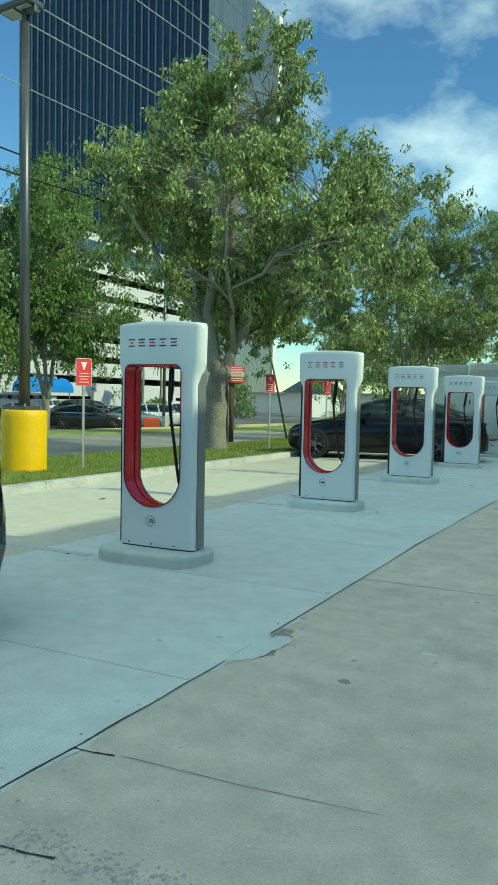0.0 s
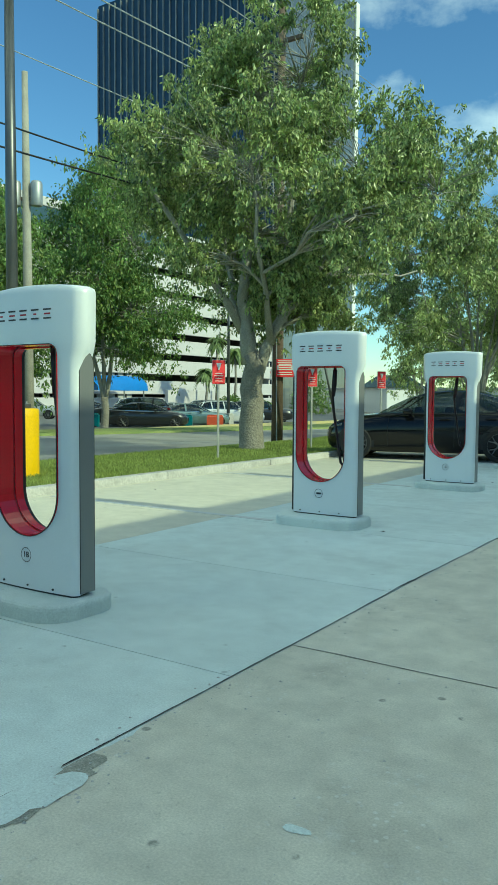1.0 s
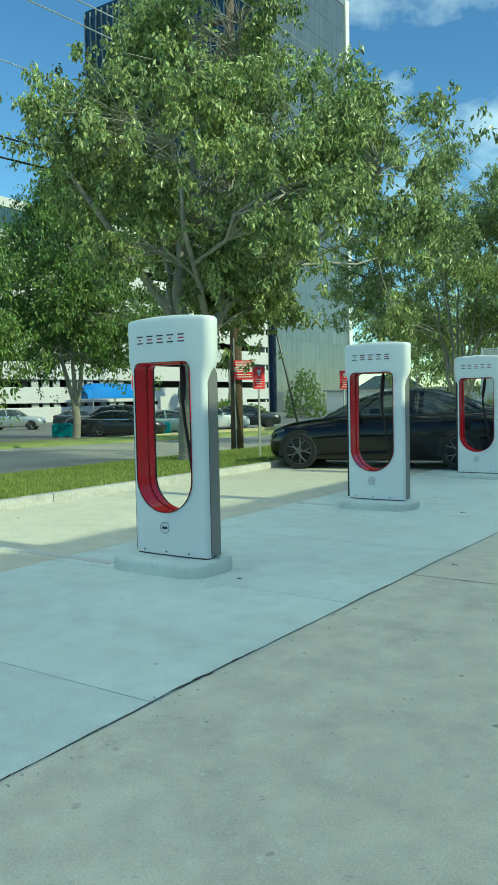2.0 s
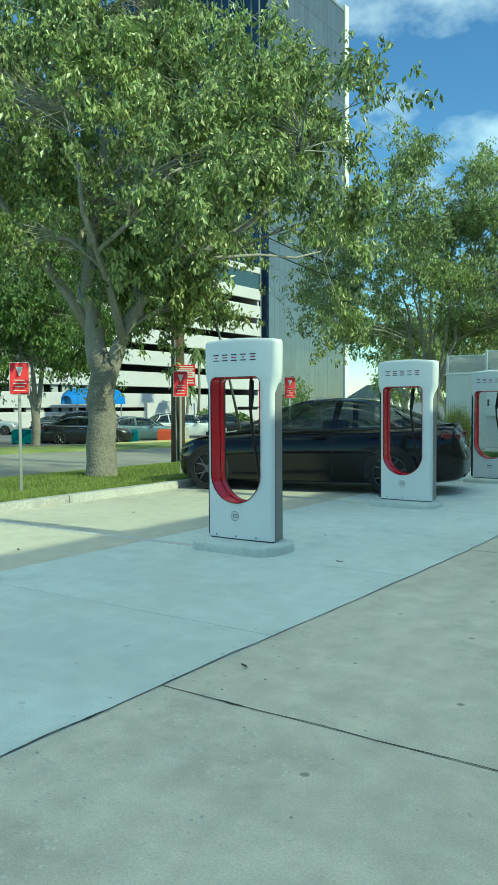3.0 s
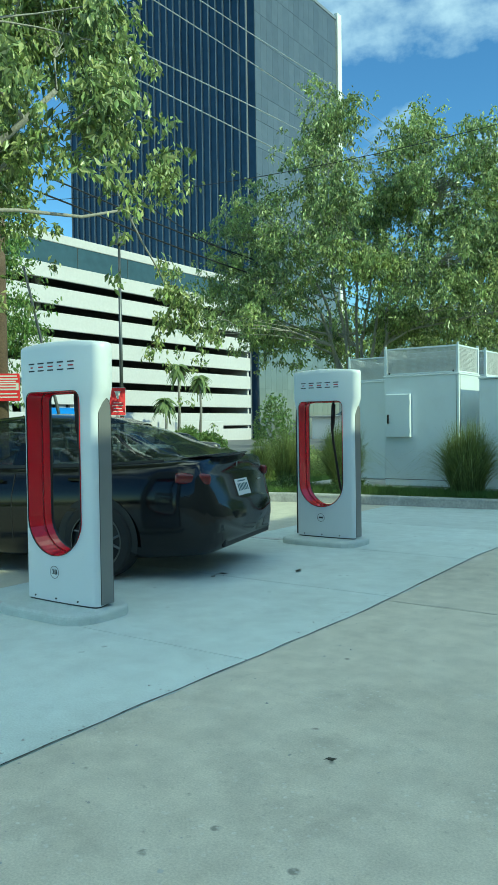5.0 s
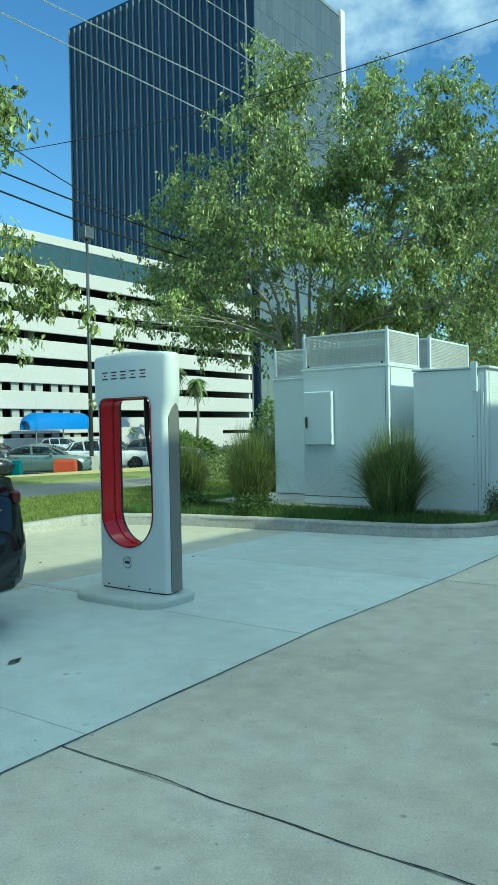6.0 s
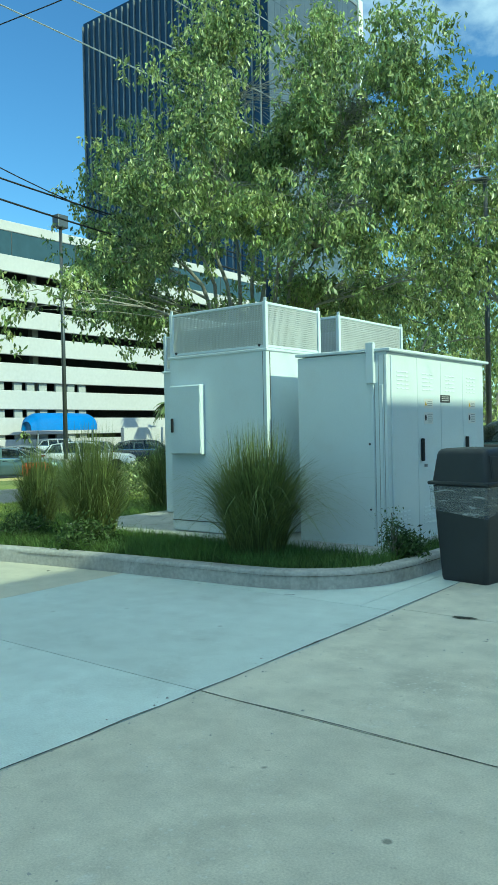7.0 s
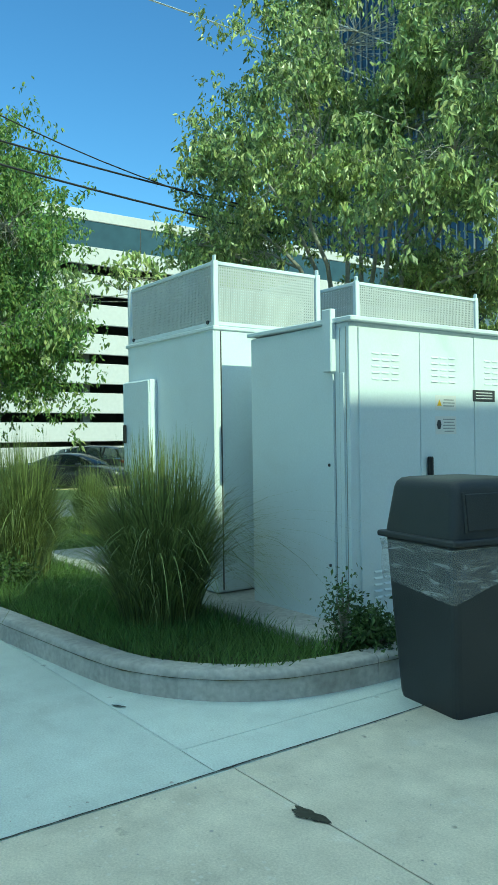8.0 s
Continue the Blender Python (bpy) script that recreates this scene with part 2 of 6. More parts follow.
M = {
    "apron": concrete("pale_concrete", (0.67, 0.735, 0.705), (0.53, 0.57, 0.53), (0.74, 0.77, 0.745), 0.62, 0.0),
    "bay": concrete("beige_concrete", (0.62, 0.59, 0.48), (0.50, 0.475, 0.385), (0.66, 0.64, 0.55), 0.6, 0.0),
    "lane": concrete("grey_concrete", (0.66, 0.615, 0.51), (0.53, 0.495, 0.405), (0.69, 0.67, 0.61), 1.0, 0.05),
    "joint": mat("joint_dirt", (0.05, 0.048, 0.042), 0.95, vary=0.3, scale=5, bump=0.3),
    "joint_dust": mat("dark_damp_concrete", (0.27, 0.26, 0.215), 0.95, vary=0.4, scale=30, fine=160, bump=0.5, color2=(0.36, 0.345, 0.29)),
    "kerb": mat("kerb_concrete", (0.52, 0.51, 0.48), 0.9, vary=0.2, scale=2, fine=30, bump=0.5, color2=(0.33, 0.32, 0.30), per_object=0.08,
                stain=0.5, stain_color=(0.2, 0.19, 0.17), stain_scale=3),
    "asphalt": mat("asphalt", (0.36, 0.345, 0.30), 0.9, vary=0.2, scale=0.4, fine=30, bump=0.4, color2=(0.17, 0.165, 0.15)),
    "lot": mat("lot_asphalt", (0.17, 0.17, 0.165), 0.9, vary=0.2, scale=0.3, fine=20, bump=0.3, color2=(0.13, 0.13, 0.13)),
    "ground": mat("dry_ground", (0.16, 0.17, 0.09), 0.95, vary=0.3, scale=0.05, fine=2, bump=0.2, color2=(0.12, 0.12, 0.08)),
    "lawn": mat("lawn", (0.33, 0.36, 0.12), 0.95, vary=0.3, scale=0.8, fine=25, bump=0.8, color2=(0.17, 0.23, 0.06), distance=0.04,
                stain=0.5, stain_color=(0.22, 0.21, 0.08), stain_scale=0.6),
    "soil": mat("planting_soil", (0.10, 0.085, 0.05), 0.95, vary=0.4, scale=3, fine=40, bump=0.8, color2=(0.07, 0.08, 0.03), distance=0.03),
    "blade": mat("grass_blades", (0.36, 0.42, 0.12), 0.7, vary=0.2, scale=1.0, fine=8, bump=0, color2=(0.16, 0.23, 0.05), per_island=0.45, translucent=0.4),
    # darker, greener copy of the blades: the island's shade is in the colour
    "shaded_blade": mat("shaded_grass_blades", (0.175, 0.29, 0.075), 0.7, vary=0.25, scale=1.4, fine=8, bump=0, color2=(0.10, 0.15, 0.04), per_island=0.45, translucent=0.35),
    "plume": mat("tall_grass_blades", (0.21, 0.255, 0.085), 0.6, vary=0.25, scale=2.0, fine=8, bump=0, color2=(0.13, 0.17, 0.05), per_island=0.5, translucent=0.35),
    "leaf": mat("tree_leaves", (0.345, 0.43, 0.145), 0.33, vary=0.25, scale=0.6, fine=6, bump=0, color2=(0.075, 0.125, 0.05), per_island=0.6, translucent=0.2, tint=(0.64, 0.66, 0.28)),
    "leaf2": mat("bright_leaves", (0.19, 0.30, 0.075), 0.42, vary=0.25, scale=0.5, fine=6, bump=0, color2=(0.07, 0.13, 0.035), per_island=0.5, translucent=0.3, tint=(0.36, 0.42, 0.12)),
    "weed": mat("dark_weed_leaves", (0.10, 0.16, 0.045), 0.5, vary=0.25, scale=2, fine=8, bump=0, color2=(0.06, 0.10, 0.03), per_island=0.5, translucent=0.3),
    "bark": mat("grey_bark", (0.30, 0.28, 0.235), 0.95, vary=0.3, scale=3, fine=22, bump=1.0, color2=(0.22, 0.20, 0.165), distance=0.03),
    "pale_bark": mat("pale_grey_bark", (0.41, 0.39, 0.335), 0.9, vary=0.25, scale=3, fine=30, bump=0.7, color2=(0.30, 0.28, 0.235), distance=0.02),
    "pole_wood": mat("weathered_pole_wood", (0.17, 0.12, 0.085), 0.9, vary=0.3, scale=2, fine=30, bump=0.5, color2=(0.10, 0.07, 0.05)),
    "pale_wood": mat("pale_pole_wood", (0.42, 0.39, 0.32), 0.9, vary=0.2, scale=2, fine=30, bump=0.4),
    "white": mat("white_enamel", (0.78, 0.82, 0.84), 0.35, vary=0.03, scale=2, fine=200, bump=0.02, coat=0.15, stain=0.06, stain_color=(0.5, 0.48, 0.44), stain_scale=4),
    "red": mat("red_liner", (0.66, 0.003, 0.022), 0.16, vary=0.08, scale=3, fine=100, bump=0.01, coat=0.0, spec=0.5),
    "redink": mat("red_ink", (0.38, 0.012, 0.03), 0.5, vary=0.05, bump=0),
    "black": mat("black_rubber", (0.012, 0.012, 0.013), 0.5, vary=0.2, bump=0.05),
    "plate": mat("brushed_grey_panel", (0.27, 0.275, 0.27), 0.38, metal=0.4, vary=0.06, scale=3, fine=150, bump=0.03),
    "plate_ink": mat("number_plate_ink", (0.05, 0.12, 0.14), 0.6, vary=0.05, bump=0),
    "ink": mat("dark_ink", (0.04, 0.04, 0.045), 0.6, vary=0.05, bump=0),
    "cab": mat("cabinet_paint", (0.74, 0.81, 0.84), 0.45, vary=0.04, scale=1.5, fine=90, bump=0.04, stain=0.12, stain_color=(0.5, 0.48, 0.44), stain_scale=2.5),
    "mesh": mat("galvanised_mesh", (0.62, 0.63, 0.62), 0.5, metal=0.3, vary=0.1, bump=0.0),
    "steel": mat("galvanised_steel", (0.42, 0.43, 0.43), 0.5, metal=0.6, vary=0.15, scale=3, bump=0.05),
    "pole": mat("dark_lamp_pole", (0.14, 0.145, 0.145), 0.38, metal=0.6, vary=0.15, scale=2, bump=0.05),
    "yellow": mat("yellow_paint", (0.90, 0.55, 0.01), 0.5, vary=0.08, scale=3, fine=40, bump=0.15, stain=0.2, stain_color=(0.45, 0.3, 0.05), stain_scale=3),
    "faded": mat("faded_kerb_paint", (0.58, 0.50, 0.20), 0.8, vary=0.2, scale=2, fine=20, bump=0.2, color2=(0.42, 0.40, 0.32), stain=0.6, stain_color=(0.36, 0.35, 0.32), stain_scale=1.2),
    "sign_red": mat("red_sign_sheet", (0.78, 0.03, 0.045), 0.5, vary=0.08, bump=0),
    "sign_white": mat("white_sign_ink", (0.80, 0.80, 0.78), 0.5, vary=0.04, bump=0),
    "bin": mat("grey_bin_plastic", (0.032, 0.037, 0.042), 0.5, vary=0.15, scale=4, fine=150, bump=0.15),
    "carpaint": mat("black_car_paint", (0.004, 0.0045, 0.006), 0.10, vary=0.1, scale=2, fine=9, bump=0.02, coat=0.0, spec=0.45),
    "tyre": mat("tyre_rubber", (0.018, 0.018, 0.018), 0.8, vary=0.2, bump=0.1),
    "rim": mat("alloy_rim", (0.17, 0.17, 0.175), 0.32, metal=0.9, vary=0.1, bump=0.0),
    "chrome": mat("bright_trim", (0.55, 0.56, 0.57), 0.15, metal=1.0, vary=0.05, bump=0.0),
    "tail": mat("red_lamp_lens", (0.12, 0.006, 0.008), 0.15, vary=0.05, bump=0, coat=0.5),
    "lampglass": mat("dark_lamp_glass", (0.10, 0.105, 0.11), 0.08, vary=0.05, bump=0, coat=0.8),
    "lens": mat("clear_lamp_lens", (0.55, 0.57, 0.58), 0.1, vary=0.05, bump=0, coat=0.8),
    "garage": mat("white_garage_render", (0.60, 0.565, 0.555), 0.8, vary=0.05, scale=0.15, fine=3, bump=0.05, stain=0.12, stain_color=(0.55, 0.54, 0.5), stain_scale=0.4),
    # dark tone that carries the shade inside the garage; also used for glazing bars
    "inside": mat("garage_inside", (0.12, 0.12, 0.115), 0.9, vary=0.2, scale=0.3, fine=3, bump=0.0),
    "column": mat("garage_column", (0.45, 0.45, 0.43), 0.85, vary=0.1, scale=0.5, fine=5, bump=0.0),
    "bandglass": mat("blue_grey_band_glass", (0.05, 0.085, 0.10), 0.2, vary=0.15, scale=0.1, fine=1, bump=0.0),
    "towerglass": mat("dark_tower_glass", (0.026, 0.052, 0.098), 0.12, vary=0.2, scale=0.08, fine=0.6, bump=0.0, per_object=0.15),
    # paler than the front glass: part of the sky's reflection is in this base colour
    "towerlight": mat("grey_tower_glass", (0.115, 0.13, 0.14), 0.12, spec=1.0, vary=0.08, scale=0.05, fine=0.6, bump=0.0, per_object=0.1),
    "mullion": mat("tower_mullion", (0.26, 0.28, 0.31), 0.5, metal=0.3, vary=0.08, scale=0.5, bump=0.0),
    "stone": mat("white_tower_stone", (0.80, 0.79, 0.75), 0.7, vary=0.05, scale=0.3, bump=0.0),
    "awning": mat("blue_awning_cloth", (0.02, 0.20, 0.62), 0.7, vary=0.08, scale=0.5, fine=6, bump=0.0),
    "teal": mat("teal_plastic", (0.01, 0.16, 0.20), 0.5, vary=0.1, bump=0.05),
    "orange": mat("orange_plastic", (0.62, 0.10, 0.045), 0.5, vary=0.1, bump=0.05),
    "store": mat("cream_store_render", (0.60, 0.57, 0.50), 0.85, vary=0.08, scale=0.5, fine=12, bump=0.1),
    "wire": mat("cable_sheath", (0.02, 0.02, 0.022), 0.6, vary=0.1, bump=0),
    "bright_wire": mat("bare_conductor", (0.62, 0.64, 0.66), 0.35, metal=0.6, vary=0.1, bump=0),
    "deadleaf": mat("dry_leaf", (0.055, 0.055, 0.038), 0.8, vary=0.3, bump=0.1),
    "paint_line": mat("worn_white_paint", (0.62, 0.62, 0.60), 0.8, vary=0.12, scale=6, fine=50, bump=0.1, stain=0.8, stain_color=(0.46, 0.46, 0.45), stain_scale=7),
    "silver": mat("silver_car_paint", (0.42, 0.44, 0.44), 0.3, metal=0.5, vary=0.04, bump=0, coat=0.8),
    "whitecar": mat("white_car_paint", (0.72, 0.73, 0.73), 0.3, vary=0.04, bump=0, coat=0.8),
    "tealcar": mat("grey_green_car_paint", (0.20, 0.29, 0.29), 0.3, metal=0.4, vary=0.04, bump=0, coat=0.8),
    "darkcar": mat("dark_car_paint", (0.02, 0.022, 0.026), 0.3, metal=0.2, vary=0.05, bump=0, coat=0.8),
}
M["carglass"] = glass("tinted_car_glass", (0.010, 0.014, 0.017), 0.04, 0.40)


# ---- mesh helpers ----
def obj(name, bm, material, parent=None, label="", smooth=False):
    me = bpy.data.meshes.new(name)
    bm.normal_update()
    bm.to_mesh(me)
    bm.free()
    if smooth:
        me.shade_smooth()
    me.materials.append(material)
    ob = new(name, me)
    if parent:
        ob.parent = parent
    if label:
        tagged(ob, label)
    return ob


def part(name, bm, material, parent, label="", smooth=False):
    """One mesh object under a thing or under a part."""
    return obj(name, bm, material, parent, label, smooth)


def thing(name, m, label, category, group="", kind=""):
    """An Empty at the base of a thing."""
    ob = new(name)
    ob.empty_display_size = 0.1
    ob.matrix_basis = m
    return tagged(ob, label, category, group, kind)


def box(x0, x1, y0, y1, z0, z1, bevel=0.0, segments=2, bm=None, turn=None):
    bm2 = bmesh.new()
    bmesh.ops.create_cube(bm2, size=1)
    for v in bm2.verts:
        v.co = Vector(((x0 + x1) / 2 + v.co.x * (x1 - x0), (y0 + y1) / 2 + v.co.y * (y1 - y0), (z0 + z1) / 2 + v.co.z * (z1 - z0)))
    if bevel:
        bmesh.ops.bevel(bm2, geom=bm2.edges[:], offset=bevel, segments=segments, affect="EDGES", profile=0.5)
    if turn:
        bmesh.ops.transform(bm2, matrix=turn, verts=bm2.verts)
    return merged(bm, bm2)


def merged(bm, bm2):
    """Adds bm2 to bm, or gives bm2 where bm is None."""
    if bm is None:
        return bm2
    me = bpy.data.meshes.new("tmp")
    bm2.to_mesh(me)
    bm2.free()
    bm.from_mesh(me)
    bpy.data.meshes.remove(me)
    return bm


def tube(points, radii, sides=8, bm=None, cap=True):
    """A tapered tube along points."""
    bm = bm or bmesh.new()
    rings = []
    pts = [Vector(p) for p in points]
    for i, p in enumerate(pts):
        d = (pts[min(i + 1, len(pts) - 1)] - pts[max(i - 1, 0)]).normalized()
        a = d.cross(Vector((0.31, 0.9, 0.2) if abs(d.z) > 0.9 else (0, 0, 1))).normalized()
        b = d.cross(a)
        r = float(radii[i] if hasattr(radii, "__len__") else radii)
        rings.append([bm.verts.new(p + r * (math.cos(k * 2 * math.pi / sides) * a + math.sin(k * 2 * math.pi / sides) * b)) for k in range(sides)])
    for r0, r1 in zip(rings, rings[1:]):
        for k in range(sides):
            bm.faces.new((r0[k], r0[(k + 1) % sides], r1[(k + 1) % sides], r1[k]))
    if cap:
        bm.faces.new(rings[0][::-1])
        bm.faces.new(rings[-1])
    return bm


def lathe(profile, sides=24, axis="z", bm=None, cap=True):
    """A solid of revolution from (radius, height) pairs."""
    bm = bm or bmesh.new()
    rings = []
    for r, h in profile:
        ring = []
        for k in range(sides):
            c, s = math.cos(k * 2 * math.pi / sides) * r, math.sin(k * 2 * math.pi / sides) * r
            ring.append(bm.verts.new((c, s, h) if axis == "z" else (c, h, s)))
        rings.append(ring)
    for r0, r1 in zip(rings, rings[1:]):
        for k in range(sides):
            bm.faces.new((r0[k], r0[(k + 1) % sides], r1[(k + 1) % sides], r1[k]))
    if cap:
        bm.faces.new(rings[0][::-1])
        bm.faces.new(rings[-1])
    bmesh.ops.recalc_face_normals(bm, faces=bm.faces[:])
    return bm


def prism(outline, z0, z1, bevel=0.0, bm=None):
    """An upright prism over a plan outline."""
    b2 = bmesh.new()
    lo = [b2.verts.new((x, y, z0)) for x, y in outline]
    hi = [b2.verts.new((x, y, z1)) for x, y in outline]
    n = len(outline)
    for k in range(n):
        b2.faces.new((lo[k], lo[(k + 1) % n], hi[(k + 1) % n], hi[k]))
    top = b2.faces.new(hi)
    b2.faces.new(lo[::-1])
    if bevel:
        bmesh.ops.bevel(b2, geom=list(top.edges), offset=bevel, segments=3, affect="EDGES", profile=0.5)
    bmesh.ops.recalc_face_normals(b2, faces=b2.faces[:])
    return merged(bm, b2)


def soup(name, verts, faces, material, parent=None, smooth=False):
    me = bpy.data.meshes.new(name)
    me.from_pydata(verts, [], faces)
    me.update()
    if smooth:
        me.shade_smooth()
    me.materials.append(material)
    ob = new(name, me)
    if parent:
        ob.parent = parent
    return ob


def words(text, size, m, material, parent, name="lettering"):
    cu = bpy.data.curves.new(name, "FONT")
    cu.body, cu.size, cu.align_x, cu.align_y, cu.extrude = text, size, "CENTER", "CENTER", 0.001
    tmp = new("tmp_text", cu)
    me = bpy.data.meshes.new_from_object(tmp.evaluated_get(bpy.context.evaluated_depsgraph_get()))
    bpy.data.objects.remove(tmp)
    me.materials.clear()
    me.materials.append(material)
    ob = new(name, me)
    ob.parent = parent
    ob.matrix_basis = m
    return ob


# ---- ground, street, lots ----
def street_z(y):
    """The street falls gently to the north."""
    return -0.2 - 0.02 * (min(max(y, 20), 48) - 20)


def lawn_z(x, y):
    dip = 0.10 * min(1.0, max(0.0, (26.0 - y) / 2.0))
    g = min(1.0, max(0.0, (-7.40 - x) / 1.0))
    top = 0.13 - 0.3 * dip - 0.7 * dip * g
    f = min(1.0, max(0.0, (-10.2 - x) / 3.0))
    return top + (street_z(y) - 0.02 - top) * (f * f * (3 - 2 * f))


def sheet(name, xs, ys, height, material, label, category="ground"):
    verts = [(x, y, height(x, y)) for x in xs for y in ys]
    k = len(ys)
    faces = [(i * k + j, (i + 1) * k + j, (i + 1) * k + j + 1, i * k + j + 1) for i in range(len(xs) - 1) for j in range(k - 1)]
    ob = soup(name, verts, faces, material, smooth=True)
    return tagged(ob, label, category, kind="structure")


sheet("ground", [-900, -300, 300, 900], [-900, -300, 300, 900], lambda x, y: -1.25, M["ground"], "wide dry grassy ground reaching the horizon")
YS = [-60, -20, 0] + [2 * k for k in range(1, 31)] + [90, 140]
sheet("lawn", [-13.3, -12.6, -11.8, -11.2, -10.7, -10.2, -9.4, -8.4, -8.0, -7.4, -7.30], [y for y in YS if y <= 24] + [25, 26, 28] + [y for y in YS if 28 < y <= 90], lawn_z, M["lawn"],
      "mown green lawn sloping gently down to the street")
sheet("road", [-22.0, -13.2], YS, lambda x, y: street_z(y), M["asphalt"], "worn grey asphalt street between grass verges", "road")
sheet("verge", [-26.2, -26.0, -24, -22.1, -21.95], YS, lambda x, y: street_z(y) + (0.08 if -26.1 < x < -22 else -0.02), M["lawn"],
      "dry yellowish grass verge beyond the street")
sheet("parking_lot", [-140, -26.1], YS, lambda x, y: street_z(y) - 0.01, M["lot"], "grey asphalt car park in front of the garage", "parking lot")
sheet("ground_east", [5.6, 60], [-60, 140], lambda x, y: -0.03, M["asphalt"], "asphalt yard in front of the store")
sheet("ground_bed", [-7.25, 5.7], [-60, 140], lambda x, y: -0.03, M["joint"], "dark dirt bed under the concrete slabs")

# ---- store that shades the lane (behind the camera) ----
store = tagged(obj("wall_store", box(9.0, 22.0, -60, 110, -0.05, 8.56), M["store"]), "long plain cream store wall beside the driving lane", "wall", kind="structure")

# ---- office tower and its parking garage ----
GX, GY0, GY1 = -66.0, 18.0, 109.5
garage = thing("parking_garage", pose(0, 0, 0), "long white parking garage with open dark slots between bands", "garage")
# solid block behind the slots, its dark colour standing for interior shade
part("core", box(-92, GX - 7.0, GY0, GY1 - 1, -1.2, 21.6), M["inside"], garage, "solid core coloured dark as the shade inside the decks")
bands = [(-1.2, 0.9), (1.35, 3.1), (3.95, 5.85), (6.7, 8.6), (9.45, 11.35), (12.2, 14.1), (14.95, 16.85), (17.75, 19.4), (21.8, 22.8)]
for i, (a, b) in enumerate(bands):
    part("spandrel", box(GX - 0.35, GX, GY0, GY1, a, b, 0.05, 1), M["garage"], garage)
    if 0 < i < 8:
        part("deck", box(GX - 7.2, GX - 0.36, GY0, GY1 - 0.4, b - 0.75, b - 0.35), M["inside"], garage, "parking deck with interior shade put into its dark colour")
part("window_band", box(GX - 0.5, GX - 0.12, GY0, GY1, 19.4, 21.8), M["bandglass"], garage, "blue-grey strip of office glazing")
part("end_wall", box(-92, GX - 0.36, GY1 - 0.38, GY1, -1.2, 22.7), M["garage"], garage)
part("roof", box(-92, GX - 0.4, GY0, GY1 - 0.4, 21.85, 22.2), M["column"], garage)
for k in range(13):
    yy = GY0 + 2 + k * 8.6
    if yy < 76:
        part("column", box(GX - 3.2, GX - 2.5, yy, yy + 0.7, -1.2, 19.3), M["column"], garage)
for k in range(9):
    yy = 62.5 + (k // 3) * 5.2 + (k % 3) * 1.55
    part("infill_panel", box(GX - 0.7, GX - 0.45, yy, yy + 0.95, -1.2, 6.8), M["column"], garage, "pale stair-core panel")
for k in range(11):
    part("glazing_bar", box(GX - 0.12, GX - 0.08, GY0 + 1 + k * 8.1, GY0 + 1.06 + k * 8.1, 19.4, 21.8), M["inside"], garage)

TX, TY, TW, TL, TH = -65.1, 110.4, 39.7, 25.9, 73.0
tower = thing("office_tower", pose(TX, TY, -1.2), "tall dark glass office tower with pale vertical mullions", "tower")
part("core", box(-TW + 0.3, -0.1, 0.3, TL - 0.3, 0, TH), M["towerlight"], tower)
pane_w = TW / 28
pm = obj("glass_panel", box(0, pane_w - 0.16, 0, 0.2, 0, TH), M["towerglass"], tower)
mm = obj("mullion", box(-0.08, 0.08, -0.28, 0.1, 0, TH), M["mullion"], tower)
for k in range(28):
    for src, off in ((pm, 0.08), (mm, 0.0)):
        o = src if k == 0 else new(src.name.split(".")[0], src.data)
        o.parent = tower
        o.matrix_basis = pose(-TW + k * pane_w + off, 0, 0)
lp = obj("glass_panel", box(-0.2, 0, 0, 1.55, 0, 3.955), M["towerlight"], tower, "glass panel with the sky's reflection put into its grey")
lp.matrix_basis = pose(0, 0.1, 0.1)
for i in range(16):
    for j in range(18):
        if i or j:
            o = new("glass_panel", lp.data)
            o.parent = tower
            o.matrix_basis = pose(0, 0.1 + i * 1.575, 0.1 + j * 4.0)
part("corner_pier", box(-0.4, 0.25, TL - 0.65, TL + 0.75, 0, TH + 1.2), M["stone"], tower, "white stone corner pier")
part("parapet", box(-TW, 0, 0, 0.4, TH, TH + 0.5), M["towerglass"], tower)
part("parapet", box(-0.4, 0, 0.4, TL, TH, TH + 0.5), M["mullion"], tower)

bm = bmesh.new()
ring = []
for k in range(13):
    a = math.pi * k / 12
    ring.append((math.cos(a) * 1.6, 1.75 * math.sin(a) ** 0.7))
rows = []
for f, s in ((0, 0.5), (0.05, 0.82), (0.12, 0.97), (0.5, 1.0), (0.88, 0.97), (0.95, 0.82), (1, 0.5)):
    rows.append([bm.verts.new((c * s, (f - 0.5) * 8.2, h * s)) for c, h in ring])
for r0, r1 in zip(rows, rows[1:]):
    for k in range(12):
        bm.faces.new((r0[k], r0[k + 1], r1[k + 1], r1[k]))
bm.faces.new(rows[0])
bm.faces.new(rows[-1][::-1])
awning = thing("entrance_awning", pose(-62.6, 70.4, 1.75), "rounded bright blue cloth awning over the garage entrance", "awning")
part("canopy", bm, M["awning"], awning, smooth=True)
for yy in (-3.4, 0.0, 3.4):
    part("post", tube([(0.9, yy, -2.5), (0.9, yy, 0.3)], 0.07), M["steel"], awning)
low_wall = tagged(obj("low_wall", box(-61.5, -61.0, 77.5, 96, -1.0, 1.9, 0.03), M["garage"]), "low white site wall in front of the garage", "wall", kind="structure")

# ---- low shop beyond the lots ----
shop = thing("low_building", pose(-40.0, 112.0, -1.0), "long low white commercial building far behind the trees", "building")
part("wall", box(-17, 44, 0, 14, 0, 3.3, 0.05, 1), M["stone"], shop)
part("roof", box(-17.4, 44.4, -0.5, 14.4, 3.3, 3.6, 0.05, 1), M["column"], shop, "grey flat roof edge")

